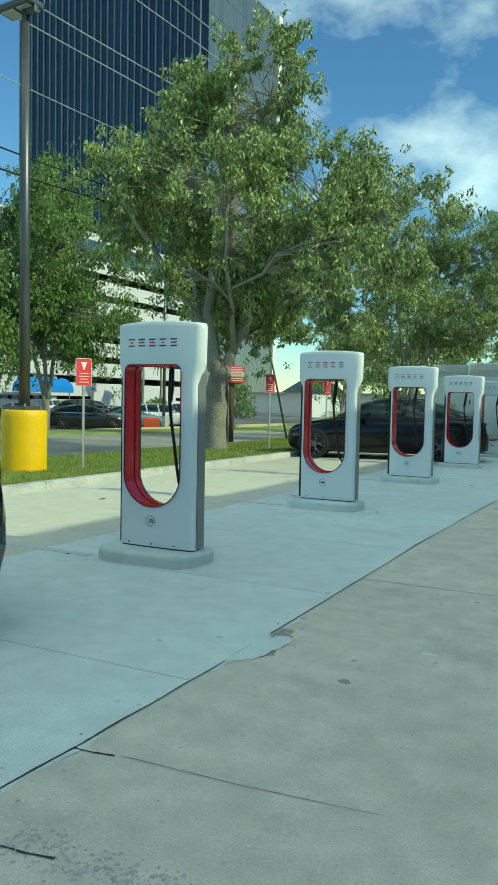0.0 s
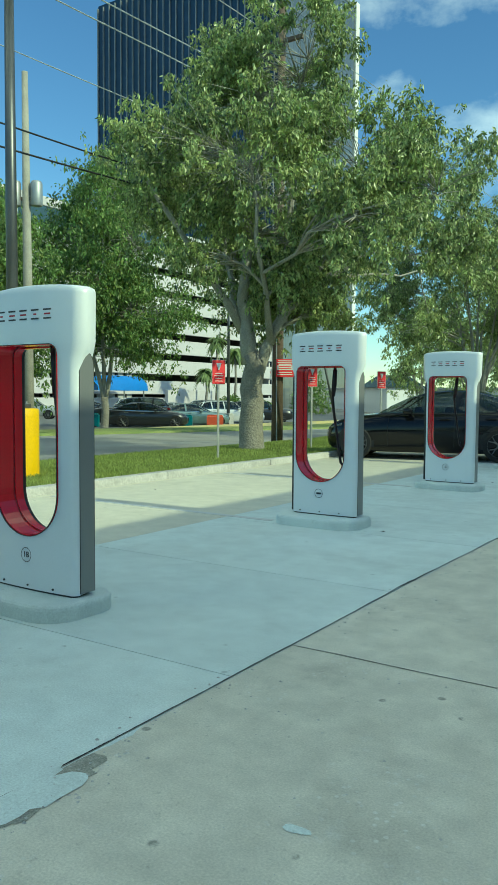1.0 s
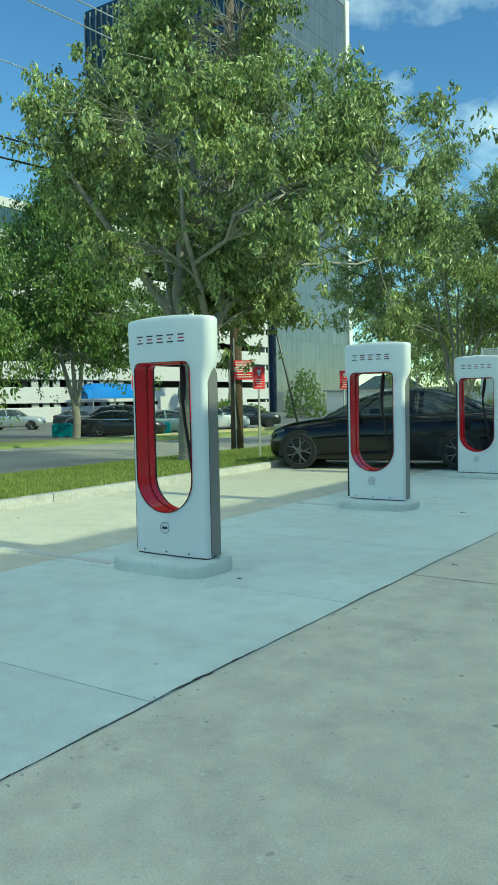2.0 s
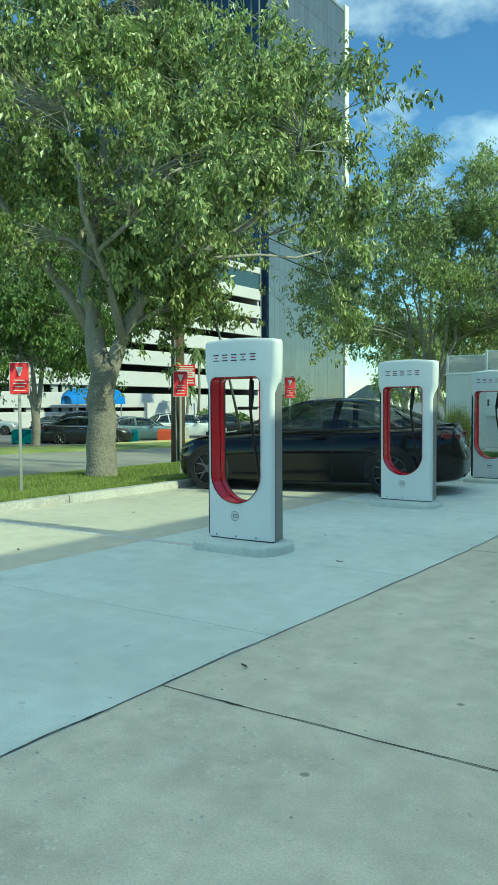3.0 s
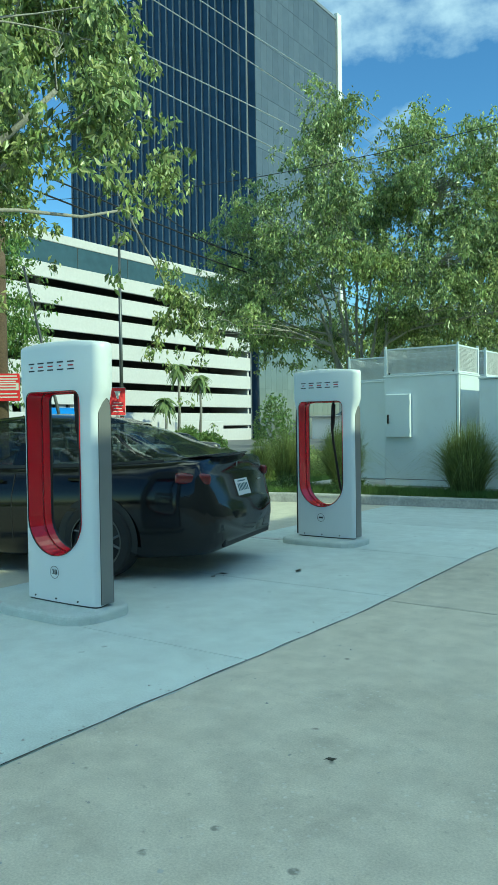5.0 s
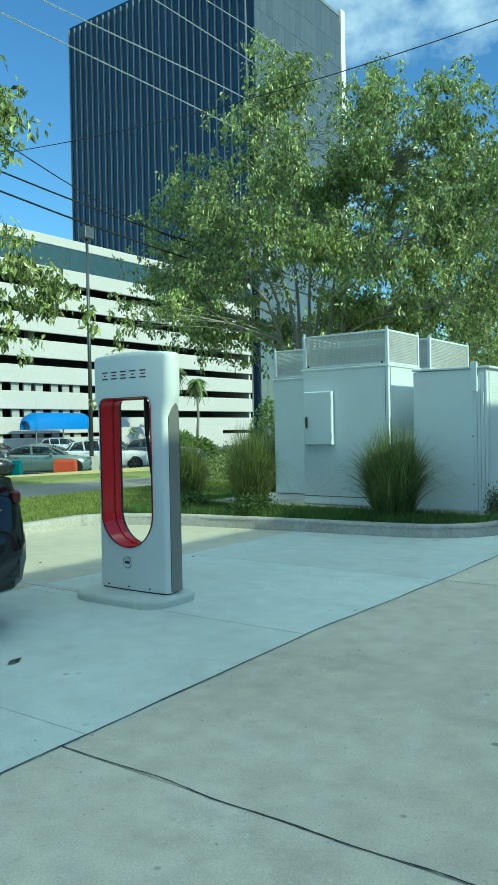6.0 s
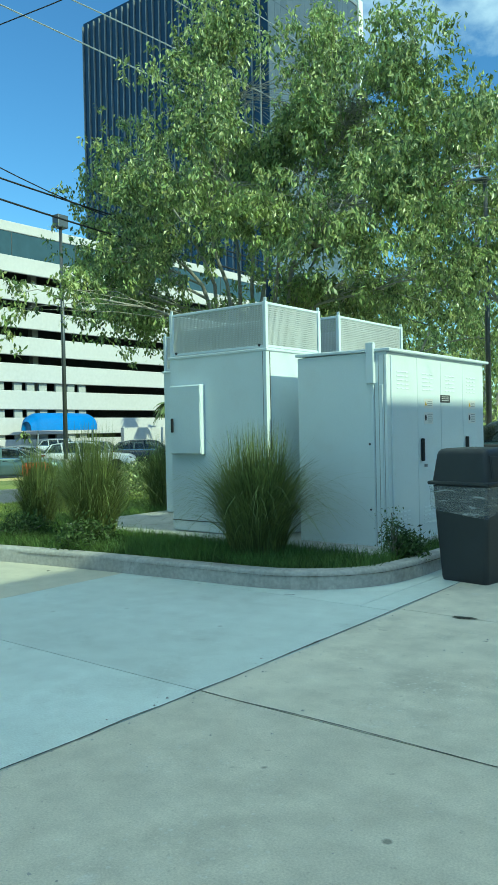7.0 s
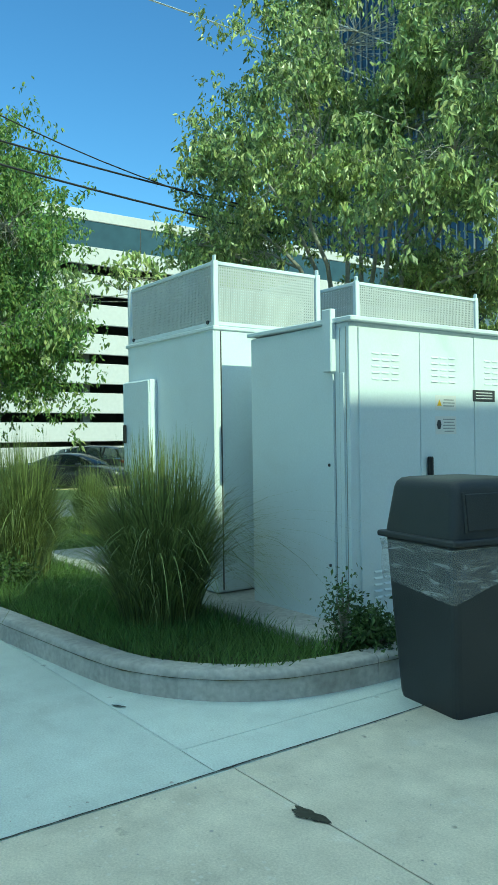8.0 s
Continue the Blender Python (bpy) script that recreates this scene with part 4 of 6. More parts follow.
def power_cabinet(cx, y0, y1, second):
    c = thing("power_cabinet", pose(cx, y0, 0.20), "tall white steel power cabinet with a screened cooling top", "cabinet", "power cabinets")
    d = y1 - y0
    part("body", box(-0.70, 0.70, 0.0, d, 0.0, 1.98, 0.012, 2), M["cab"], c)
    part("drip_edge", box(-0.715, 0.715, -0.015, d + 0.01, 1.955, 1.985, 0.006, 1), M["cab"], c)
    part("fan_housing", box(-0.60, 0.60, 0.10, d - 0.1, 1.985, 2.30, 0.02, 1), M["cab"], c)
    screen_top(c, -0.675, 0.675, 0.025, d - 0.025, 1.99, 2.46)
    part("corner_strip", box(0.66, 0.704, -0.014, -0.001, 0.02, 1.95, 0.003, 1), M["cab"], c)
    part("seam", box(0.648, 0.655, -0.003, 0.004, 0.02, 1.95), M["ink"], c)
    part("side_seam", box(0.697, 0.7035, 0.05, 0.06, 0.02, 1.95), M["ink"], c)
    if second:
        return c
    bx = part("control_box", box(-0.64, -0.17, -0.07, 0.0, 0.87, 1.65, 0.01, 2), M["cab"], c, "shallow wall box with a latch")
    part("box_door", box(-0.635, -0.175, -0.085, -0.071, 0.88, 1.64, 0.005, 1), M["cab"], bx)
    part("latch", box(-0.605, -0.57, -0.11, -0.086, 1.12, 1.28, 0.008, 1), M["black"], bx, "black swing latch")
    for z in (1.0, 1.5):
        part("hinge", tube([(-0.172, -0.08, z - 0.04), (-0.172, -0.08, z + 0.04)], 0.010, 8), M["cab"], bx)
    part("skirt", box(-0.67, 0.67, 0.02, d - 0.02, -0.012, 0.0), M["steel"], c, "grey base skirt")
    part("skirt_line", box(-0.70, 0.70, -0.004, -0.0005, 0.115, 0.123), M["ink"], c)
    for x in (-0.6, 0.6):
        part("bolt", lathe([(0.016, 0), (0.016, 0.012)], 8, "y"), M["ink"], c).matrix_basis = pose(x, 0.003, 2.02)
    return c


power_cabinet(-4.36, 26.98, 28.03, False)
power_cabinet(-4.36, 28.42, 30.05, True)
power_cabinet(-5.86, 28.40, 30.05, True)

sw = thing("switchgear_cabinet", pose(-2.32, 27.08, 0.12), "large white switchgear cabinet with louvred doors", "cabinet")
L2 = 2.36
part("body", box(-1.02, 0.0, 0.0, L2, 0.0, 1.93, 0.008, 2), M["cab"], sw)
part("roof", box(-1.05, 0.03, -0.03, L2 + 0.06, 1.93, 1.96, 0.006, 1, turn=pose(0, 0, 0, 0, 0.6, 0)), M["cab"], sw)
part("plinth", box(-1.0, -0.02, 0.02, L2 - 0.02, -0.1, 0.0), M["steel"], sw)
part("corner_post", box(-0.20, -0.115, -0.045, -0.001, 1.63, 2.02, 0.006, 1), M["cab"], sw, "folded lifting bracket")
for x in (-0.175, -0.13, -0.085, -0.03):
    part("seam", box(x - 0.002, x + 0.002, -0.002, 0.003, 0.03, 1.9 if x > -0.1 else 1.62), M["plate"], sw)
for x in (-0.155, -0.06):
    part("fold_strip", box(x - 0.018, x + 0.018, -0.012, -0.001, 0.03, 1.62, 0.003, 1), M["cab"], sw)
for z in (1.05, 0.42):
    part("bolt", lathe([(0.010, 0), (0.010, 0.008)], 8, "y"), M["ink"], sw).matrix_basis = pose(-0.19, -0.008, z)
doors = ((0.07, 0.608), (0.614, 1.156), (1.164, 1.727), (1.733, 2.28))
for i, (a, b) in enumerate(doors):
    dr = part("door", box(0.001, 0.014, a, b, 0.06, 1.90, 0.003, 1), M["cab"], sw)
    for dz in (1.58, 0.22):
        if dz == 0.22 and i > 1:
            continue
        for k in range(15):
            row, column = divmod(k, 3)
            w = min(0.26, b - a - 0.16) / 3 - 0.012
            yy = a + 0.10 + column * (w + 0.012)
            lv = bmesh.new()
            z = dz + row * 0.040
            vs = [(0.013, yy, z), (0.013, yy + w, z), (0.013, yy + w, z + 0.014), (0.013, yy, z + 0.014), (0.021, yy + 0.012, z), (0.021, yy + w - 0.012, z)]
            bv = [lv.verts.new(v) for v in vs]
            for f in ((4, 5, 2, 3), (0, 4, 3), (5, 1, 2), (0, 1, 5, 4), (0, 3, 2, 1)):
                lv.faces.new([bv[j] for j in f])
            bmesh.ops.recalc_face_normals(lv, faces=lv.faces[:])
            part("louvre", lv, M["cab"], dr)
    if i in (1, 3):
        part("latch", box(0.015, 0.05, a + 0.05, a + 0.085, 0.86, 1.09, 0.008, 1), M["black"], dr, "black swing latch")
        lk = part("padlock", lathe([(0.018, 0), (0.018, 0.03)], 10), M["steel"], dr, "small steel padlock")
        lk.matrix_basis = pose(0.04, a + 0.115, 0.80)
        for zc, hh in ((1.445, 0.05), (1.295, 0.06)):
            part("sticker", box(0.0142, 0.0152, a + 0.14, a + 0.35, zc - hh, zc + hh, 0.0003, 1), M["sign_white"], dr, "pale warning sticker")
        for z, w in ((1.465, 0.05), (1.445, 0.06), (1.425, 0.055), (1.335, 0.06), (1.315, 0.05), (1.295, 0.06), (1.275, 0.06), (1.255, 0.045)):
            part("text_bar", box(0.0153, 0.0162, a + 0.275 - w, a + 0.275 + w, z - 0.0035, z + 0.0035), M["steel"], dr)
        part("warning_mark", prism([(-0.022, -0.02), (0.022, -0.02), (0, 0.022)], 0, 0.0015), M["yellow"], dr, "yellow warning triangle").matrix_basis = Matrix.Translation((0.0156, a + 0.18, 1.445)) @ Matrix(((0, 0, 1, 0), (1, 0, 0, 0), (0, 1, 0, 0), (0, 0, 0, 1)))
        part("lock_mark", prism([(-0.012, -0.03), (0.012, -0.03), (0.022, 0.0), (0.012, 0.03), (-0.012, 0.03), (-0.022, 0.0)], 0, 0.0015), M["ink"], dr).matrix_basis = Matrix.Translation((0.0156, a + 0.175, 1.30)) @ Matrix(((0, 0, 1, 0), (1, 0, 0, 0), (0, 1, 0, 0), (0, 0, 0, 1)))
np_ = part("name_plate", box(0.015, 0.019, 1.14, 1.38, 1.46, 1.54, 0.002, 1), M["ink"], sw, "black rating plate")
for k in range(3):
    part("text_bar", box(0.0192, 0.020, 1.17, 1.35, 1.478 + k * 0.02, 1.484 + k * 0.02), M["sign_white"], np_)

slab = tagged(obj("cabinet_slab", box(-6.78, -2.2, 26.72, 31.2, -0.05, 0.19, 0.015, 2), M["kerb"]), "low concrete slab under the electrical cabinets", "slab", kind="structure")


# ---- litter bins ----
def litter_bin(m, label):
    b = thing("litter_bin", m, label, "trash can", "litter bins")
    bm = bmesh.new()
    rings = []
    for z, h in ((0.0, 0.215), (0.03, 0.222), (0.45, 0.248), (0.82, 0.268)):
        ring = []
        for cx, cy, a0 in ((1, 1, 0), (-1, 1, 90), (-1, -1, 180), (1, -1, 270)):
            for k in range(4):
                a = radians(a0 + 30 * k)
                ring.append(bm.verts.new((cx * (h - 0.035) + 0.035 * math.cos(a), cy * (h - 0.035) + 0.035 * math.sin(a), z)))
        rings.append(ring)
    for r0, r1 in zip(rings, rings[1:]):
        for k in range(16):
            bm.faces.new((r0[k], r0[(k + 1) % 16], r1[(k + 1) % 16], r1[k]))
    bm.faces.new(rings[0][::-1])
    bm.faces.new(rings[-1])
    part("body", bm, M["bin"], b)
    part("rim", box(-0.297, 0.297, -0.297, 0.297, 0.826, 0.858, 0.012, 3), M["bin"], b)
    bm = bmesh.new()
    rings = []
    for z, hx, hy, r in ((0.858, 0.274, 0.274, 0.05), (0.90, 0.270, 0.268, 0.05), (1.085, 0.248, 0.240, 0.05), (1.112, 0.240, 0.230, 0.05), (1.130, 0.224, 0.212, 0.05), (1.137, 0.19, 0.18, 0.04), (1.142, 0.10, 0.10, 0.03)):
        ring = []
        for cx, cy, a0 in ((1, 1, 0), (-1, 1, 90), (-1, -1, 180), (1, -1, 270)):
            for k in range(6):
                a = radians(a0 + 18 * k)
                ring.append(bm.verts.new((cx * (hx - r) + r * math.cos(a), cy * (hy - r) + r * math.sin(a), z)))
        rings.append(ring)
    for r0, r1 in zip(rings, rings[1:]):
        for k in range(24):
            bm.faces.new((r0[k], r0[(k + 1) % 24], r1[(k + 1) % 24], r1[k]))
    bm.faces.new(rings[0][::-1])
    bm.faces.new(rings[-1])
    hood = part("hood", bm, M["bin"], b, smooth=True)
    hood.data.set_sharp_from_angle(angle=radians(40))
    part("swing_door", box(-0.19, 0.19, -0.006, 0.006, 0.0, 0.175, 0.005, 2), M["bin"], hood, "push flap").matrix_basis = pose(0.273, 0, 0.895, -7, 0, 90)
    for y in (-0.2, 0.2):
        part("flap_edge", box(-0.008, 0.008, -0.007, 0.007, 0.0, 0.193, 0.003, 1), M["bin"], hood).matrix_basis = pose(0.273, y, 0.885, -7, 0, 90)
    # bag film folded over the rim
    bm = bmesh.new()
    rng = random.Random(5)
    rows = []
    low = []
    for k in range(24):
        side, u = divmod(k, 6)
        u = u / 6
        low.append((0.55 + 0.17 * u, 0.72 - 0.05 * u, 0.67 - 0.07 * u, 0.60 - 0.05 * u)[side] + 0.008 * rng.random())
    for f in range(5):
        ring = []
        for k in range(24):
            side, u = divmod(k, 6)
            u = u / 6 * 2 - 1
            z = 0.815 + (low[k] - 0.815) * f / 4
            h = 0.222 + 0.05 * z / 0.82 + 0.008 + 0.014 * rng.random()
            x, y = ((h, u * h), (-u * h, h), (-h, -u * h), (u * h, -h))[side]
            ring.append(bm.verts.new((x, y, z)))
        rows.append(ring)
    for r0, r1 in zip(rows, rows[1:]):
        for k in range(24):
            bm.faces.new((r0[k], r0[(k + 1) % 24], r1[(k + 1) % 24], r1[k]))
    part("bag", bm, M["bagfilm"], b, "translucent plastic bag folded over the edge", True)
    return b


bf = bpy.data.materials.new("translucent_bag_film")
bf.use_nodes = True
_n, _l = bf.node_tree.nodes, bf.node_tree.links
_t = _n.new("ShaderNodeBsdfTransparent")
_m = _n.new("ShaderNodeMixShader")
_g = _n.new("ShaderNodeNewGeometry")
# stretched noise makes whiter streaks in the film, painted highlights of its wrinkles
_p = _n.new("ShaderNodeMapping")
_p.inputs["Rotation"].default_value = (0.5, 0.3, 0.4)
_p.inputs["Scale"].default_value = (1.2, 1.2, 5.5)
_l.new(_g.outputs["Position"], _p.inputs["Vector"])
_w = _n.new("ShaderNodeTexNoise")
_w.inputs["Scale"].default_value, _w.inputs["Detail"].default_value, _w.inputs["Distortion"].default_value = 5, 3, 0.7
_l.new(_p.outputs[0], _w.inputs["Vector"])
_r = _n.new("ShaderNodeMapRange")
_r.inputs["From Min"].default_value, _r.inputs["From Max"].default_value, _r.inputs["To Min"].default_value, _r.inputs["To Max"].default_value = 0.47, 0.72, 0.86, 0.48
_l.new(_w.outputs["Fac"], _r.inputs["Value"])
_l.new(_r.outputs[0], _m.inputs[0])
_n["Principled BSDF"].inputs["Base Color"].default_value = (0.7, 0.72, 0.72, 1)
_n["Principled BSDF"].inputs["Roughness"].default_value = 0.2
_l.new(_n["Principled BSDF"].outputs[0], _m.inputs[1])
_l.new(_t.outputs[0], _m.inputs[2])
_l.new(_m.outputs[0], _n["Material Output"].inputs["Surface"])
M["bagfilm"] = bf
litter_bin(pose(-1.42, 26.98, 0, 0, 0, -9), "dark grey square litter bin with hooded lid beside the kerb")


# ---- vehicles ----
def smooth_steps(table, x):
    for (a, b) in zip(table, table[1:]):
        if a[0] <= x <= b[0]:
            f = (x - a[0]) / (b[0] - a[0])
            f = f * f * (3 - 2 * f) * 0.4 + f * 0.6
            return [p + (q - p) * f for p, q in zip(a[1:], b[1:])]
    return list(table[-1][1:] if x > table[-1][0] else table[0][1:])


SEDAN = {"len": 4.70, "base": 2.90, "front": 0.73, "r": 0.34,
         # x from the nose: half width, underside, waist height of the widest line, shoulder (hood, belt, deck) height
         "low": [(0.0, 0.38, 0.34, 0.46, 0.56), (0.06, 0.55, 0.26, 0.47, 0.64), (0.16, 0.68, 0.20, 0.49, 0.72), (0.32, 0.80, 0.17, 0.52, 0.79), (0.6, 0.90, 0.155, 0.56, 0.855), (1.0, 0.92, 0.15, 0.60, 0.915),
                 (1.40, 0.925, 0.15, 0.62, 0.95), (2.4, 0.925, 0.15, 0.64, 0.965), (3.3, 0.925, 0.155, 0.66, 0.985), (3.9, 0.92, 0.17, 0.68, 1.01), (4.25, 0.905, 0.19, 0.66, 1.025),
                 (4.44, 0.880, 0.21, 0.62, 1.035), (4.55, 0.84, 0.225, 0.60, 1.015), (4.61, 0.80, 0.24, 0.56, 0.83), (4.66, 0.74, 0.27, 0.51, 0.66), (4.70, 0.62, 0.33, 0.48, 0.62)],
         # x: half width at belt, half width at roof, belt height, roof height
         "top": [(1.15, 0.74, 0.70, 0.925, 0.94), (1.46, 0.77, 0.68, 0.945, 1.16), (1.86, 0.80, 0.64, 0.955, 1.335), (2.27, 0.81, 0.61, 0.965, 1.43), (2.68, 0.81, 0.60, 0.97, 1.46),
                 (3.15, 0.81, 0.59, 0.98, 1.435), (3.6, 0.80, 0.58, 0.99, 1.325), (4.0, 0.77, 0.60, 1.01, 1.18), (4.35, 0.72, 0.64, 1.03, 1.06)],
         "pillars": [(1.16, 1.90, 0.09), (2.70, 2.76, 0.10), (3.62, 4.20, 0.06)]}
SUV = {"len": 4.75, "base": 2.78, "front": 0.92, "r": 0.37,
       "low": [(0.0, 0.60, 0.42, 0.6, 0.75), (0.08, 0.76, 0.32, 0.6, 0.90), (0.3, 0.86, 0.27, 0.62, 1.0), (0.8, 0.91, 0.25, 0.66, 1.06), (1.4, 0.925, 0.25, 0.7, 1.10),
               (2.4, 0.93, 0.25, 0.72, 1.12), (3.6, 0.93, 0.25, 0.74, 1.14), (4.3, 0.91, 0.28, 0.76, 1.16), (4.62, 0.86, 0.36, 0.76, 1.14), (4.75, 0.80, 0.45, 0.72, 1.02)],
       "top": [(1.25, 0.76, 0.74, 1.06, 1.08), (1.7, 0.80, 0.70, 1.10, 1.42), (2.1, 0.82, 0.67, 1.12, 1.64), (2.7, 0.82, 0.66, 1.13, 1.70), (3.6, 0.82, 0.66, 1.14, 1.68), (4.3, 0.79, 0.64, 1.15, 1.58), (4.6, 0.75, 0.68, 1.15, 1.22)],
       "pillars": [(1.28, 2.0, 0.05), (2.72, 2.82, 0.08), (3.55, 3.65, 0.08), (4.15, 4.45, 0.08)]}


def wheel(parent, m, r, detail):
    w = part("wheel", lathe([(r * 0.66, -0.06), (r * 0.69, -0.03), (r * 0.69, 0.10)], 20, "y"), M["tyre"], parent)
    w.matrix_basis = m
    part("tyre", lathe([(r * 0.70, -0.115), (r * 0.93, -0.118), (r * 0.985, -0.10), (r, -0.05), (r, 0.05), (r * 0.985, 0.10), (r * 0.93, 0.118), (r * 0.70, 0.115)], 36, "y", cap=False), M["tyre"], w, smooth=False)
    bm = lathe([(r * 0.71, -0.122), (r * 0.73, -0.122), (r * 0.73, -0.05), (r * 0.68, -0.05), (r * 0.68, -0.11)], 32, "y", cap=False)
    for k in range(detail):
        for s in (-1, 1):
            a, b = 2 * math.pi * k / detail + s * 0.35 / detail, 2 * math.pi * k / detail + s * 1.25 / detail
            tube([(0.045 * math.cos(a), -0.112, 0.045 * math.sin(a)), (r * 0.36 * math.cos(a), -0.110, r * 0.36 * math.sin(a)), (r * 0.70 * math.cos(b), -0.106, r * 0.70 * math.sin(b))], [0.017, 0.013, 0.011], 6, bm)
    bm = merged(bm, lathe([(0.06, -0.123), (0.065, -0.09)], 14, "y"))
    part("rim", bm, M["rim"], w, "dark multi-spoke alloy rim")
    return w


def car(m, spec, paint, label, group="", detail=10, main=False, rear_black=False):
    c = thing("car", m, label, "car", group)
    n = 26 if main else 16
    L = spec["len"]
    bm = bmesh.new()
    rings = []
    xs = sorted(set([i * L / n for i in range(n + 1)] + [0.03, 0.06, 0.14, 0.22, L - 0.04, L - 0.1, L - 0.18, L - 0.3]))
    for x in xs:
        hw, zb, zw, zs = smooth_steps(spec["low"], x)
        half = [(0, zb), (hw * 0.80, zb), (hw * 0.93, zb + 0.04), (hw * 0.975, zb + 0.14), (hw, zw - 0.06), (hw * 0.995, zw + 0.06), (hw * 0.955, zs - 0.06),
                (hw * 0.90, zs - 0.015), (hw * 0.80, zs + 0.005), (hw * 0.45, zs + 0.025), (0, zs + 0.03)]
        rings.append([bm.verts.new((x, y, z)) for y, z in half] + [bm.verts.new((x, -y, z)) for y, z in half[-2:0:-1]])
    k2 = len(rings[0])
    for r0, r1 in zip(rings, rings[1:]):
        for k in range(k2):
            bm.faces.new((r0[k], r0[(k + 1) % k2], r1[(k + 1) % k2], r1[k]))
    bm.faces.new(rings[0][::-1])
    bm.faces.new(rings[-1])
    bmesh.ops.recalc_face_normals(bm, faces=bm.faces[:])
    part("body", bm, paint, c, smooth=True)

    def side(x, f, s, out=0.0):
        """A point on the greenhouse: f 0 at the belt, 1 at the roof edge."""
        b0, b1, z0, z1 = smooth_steps(spec["top"], x)
        bulge = 0.02 * math.sin(math.pi * f)
        return Vector((x, s * (b0 + (b1 - b0) * f + bulge + out), z0 + (z1 - 0.05 - z0) * f if z1 - z0 > 0.1 else z0 + (z1 - z0) * f))

    bm = bmesh.new()
    x0, x1 = spec["top"][0][0], spec["top"][-1][0]
    rings = []
    for i in range(n + 1):
        x = x0 + (x1 - x0) * i / n
        b0, b1, z0, z1 = smooth_steps(spec["top"], x)
        half = [side(x, f, 1) for f in (0, 0.33, 0.66, 1.0)]
        top = [Vector((x, b1 * 0.8, z1 - 0.018)), Vector((x, b1 * 0.4, z1 - 0.003)), Vector((x, 0, z1))]
        pts = half + top
        rings.append([bm.verts.new(p) for p in pts] + [bm.verts.new((p.x, -p.y, p.z)) for p in pts[-2::-1]])
    for r0, r1 in zip(rings, rings[1:]):
        for k in range(len(r0) - 1):
            bm.faces.new((r0[k], r0[k + 1], r1[k + 1], r1[k]))
    bmesh.ops.recalc_face_normals(bm, faces=bm.faces[:])
    part("window_glass", bm, M["carglass"], c, "tinted glazing", True)
    # roof skin and pillars
    bm = bmesh.new()
    rows = []
    xa, xb = (2.05, 3.45) if spec is SEDAN else (1.95, 4.25)
    for i in range(13):
        x = xa + (xb - xa) * i / 12
        b0, b1, z0, z1 = smooth_steps(spec["top"], x)
        e = side(x, 1.0, 1)
        rows.append([bm.verts.new(p) for p in ((x, e.y + 0.006, e.z - 0.012), (x, b1 * 0.8, z1 - 0.008), (x, 0, z1 + 0.008), (x, -b1 * 0.8, z1 - 0.008), (x, -e.y - 0.006, e.z - 0.012))])
    for r0, r1 in zip(rows, rows[1:]):
        for k in range(4):
            bm.faces.new((r0[k], r0[k + 1], r1[k + 1], r1[k]))
    part("roof", bm, paint, c, smooth=True)
    for s in (-1, 1):
        for a, b, w in spec["pillars"]:
            bm = bmesh.new()
            rows = []
            for i in range(7):
                f = i / 6
                x = a + (b - a) * f
                if spec["pillars"].index((a, b, w)) == len(spec["pillars"]) - 1:
                    x = b + (a - b) * f
                rows.append([bm.verts.new(side(x, f, s, 0.008)), bm.verts.new(side(x + w, f, s, 0.008))])
            for r0, r1 in zip(rows, rows[1:]):
                bm.faces.new((r0[0], r0[1], r1[1], r1[0]))
            part("pillar", bm, paint, c)
        bm = bmesh.new()
        rows = []
        for i in range(17):
            x = x0 + 0.1 + (x1 - x0 - 0.25) * i / 16
            p = side(x, 0.0, s, 0.012)
            rows.append([bm.verts.new((p.x, p.y, p.z - 0.012)), bm.verts.new((p.x, p.y - s * 0.004, p.z + 0.018))])
        for r0, r1 in zip(rows, rows[1:]):
            bm.faces.new((r0[0], r0[1], r1[1], r1[0]))
        part("belt_trim", bm, M["black"] if main else M["chrome"], c)
        mz = smooth_steps(spec["top"], 1.85)
        mr = part("door_mirror", box(-0.09, 0.09, -0.11, 0.11, -0.06, 0.06, 0.035, 3), paint, c, smooth=True)
        mr.matrix_basis = pose(1.82, s * (mz[0] + 0.20), mz[2] + 0.06)
        part("mirror_stalk", box(-0.03, 0.03, -0.09, 0.09, -0.015, 0.015, 0.008, 1), M["black"], c).matrix_basis = pose(1.84, s * (mz[0] + 0.08), mz[2] + 0.02)
        for xx in (spec["front"], spec["front"] + spec["base"]):
            hw = smooth_steps(spec["low"], xx)[0]
            r = spec["r"]
            # flat black disc on the uncut body side, in place of the arch's shade
            bm = bmesh.new()
            seg = 28
            for k in range(seg):
                a0, a1 = -0.25 + (math.pi + 0.5) * k / seg, -0.25 + (math.pi + 0.5) * (k + 1) / seg
                bm.faces.new([bm.verts.new((rr * math.cos(a), s * yy, rr * math.sin(a))) for rr, a, yy in ((0.02, a0, 0), (r + 0.055, a0, 0), (r + 0.055, a1, 0), (0.02, a1, 0))])
            arch = part("wheel_arch", bm, M["black"], c, "flat black disc standing for the shaded wheel arch")
            arch.matrix_basis = pose(xx, s * (hw * 0.995 + 0.006), r)
            wheel(c, pose(xx, s * (hw - 0.09), r, 0, 0, 0 if s < 0 else 180), r, detail)
        for xx in (1.40, 2.74, 3.66) if spec is SEDAN else (1.45, 2.75, 3.65):
            pts = [smooth_steps(spec["low"], xx)]
            hw, zb, zw, zs = pts[0]
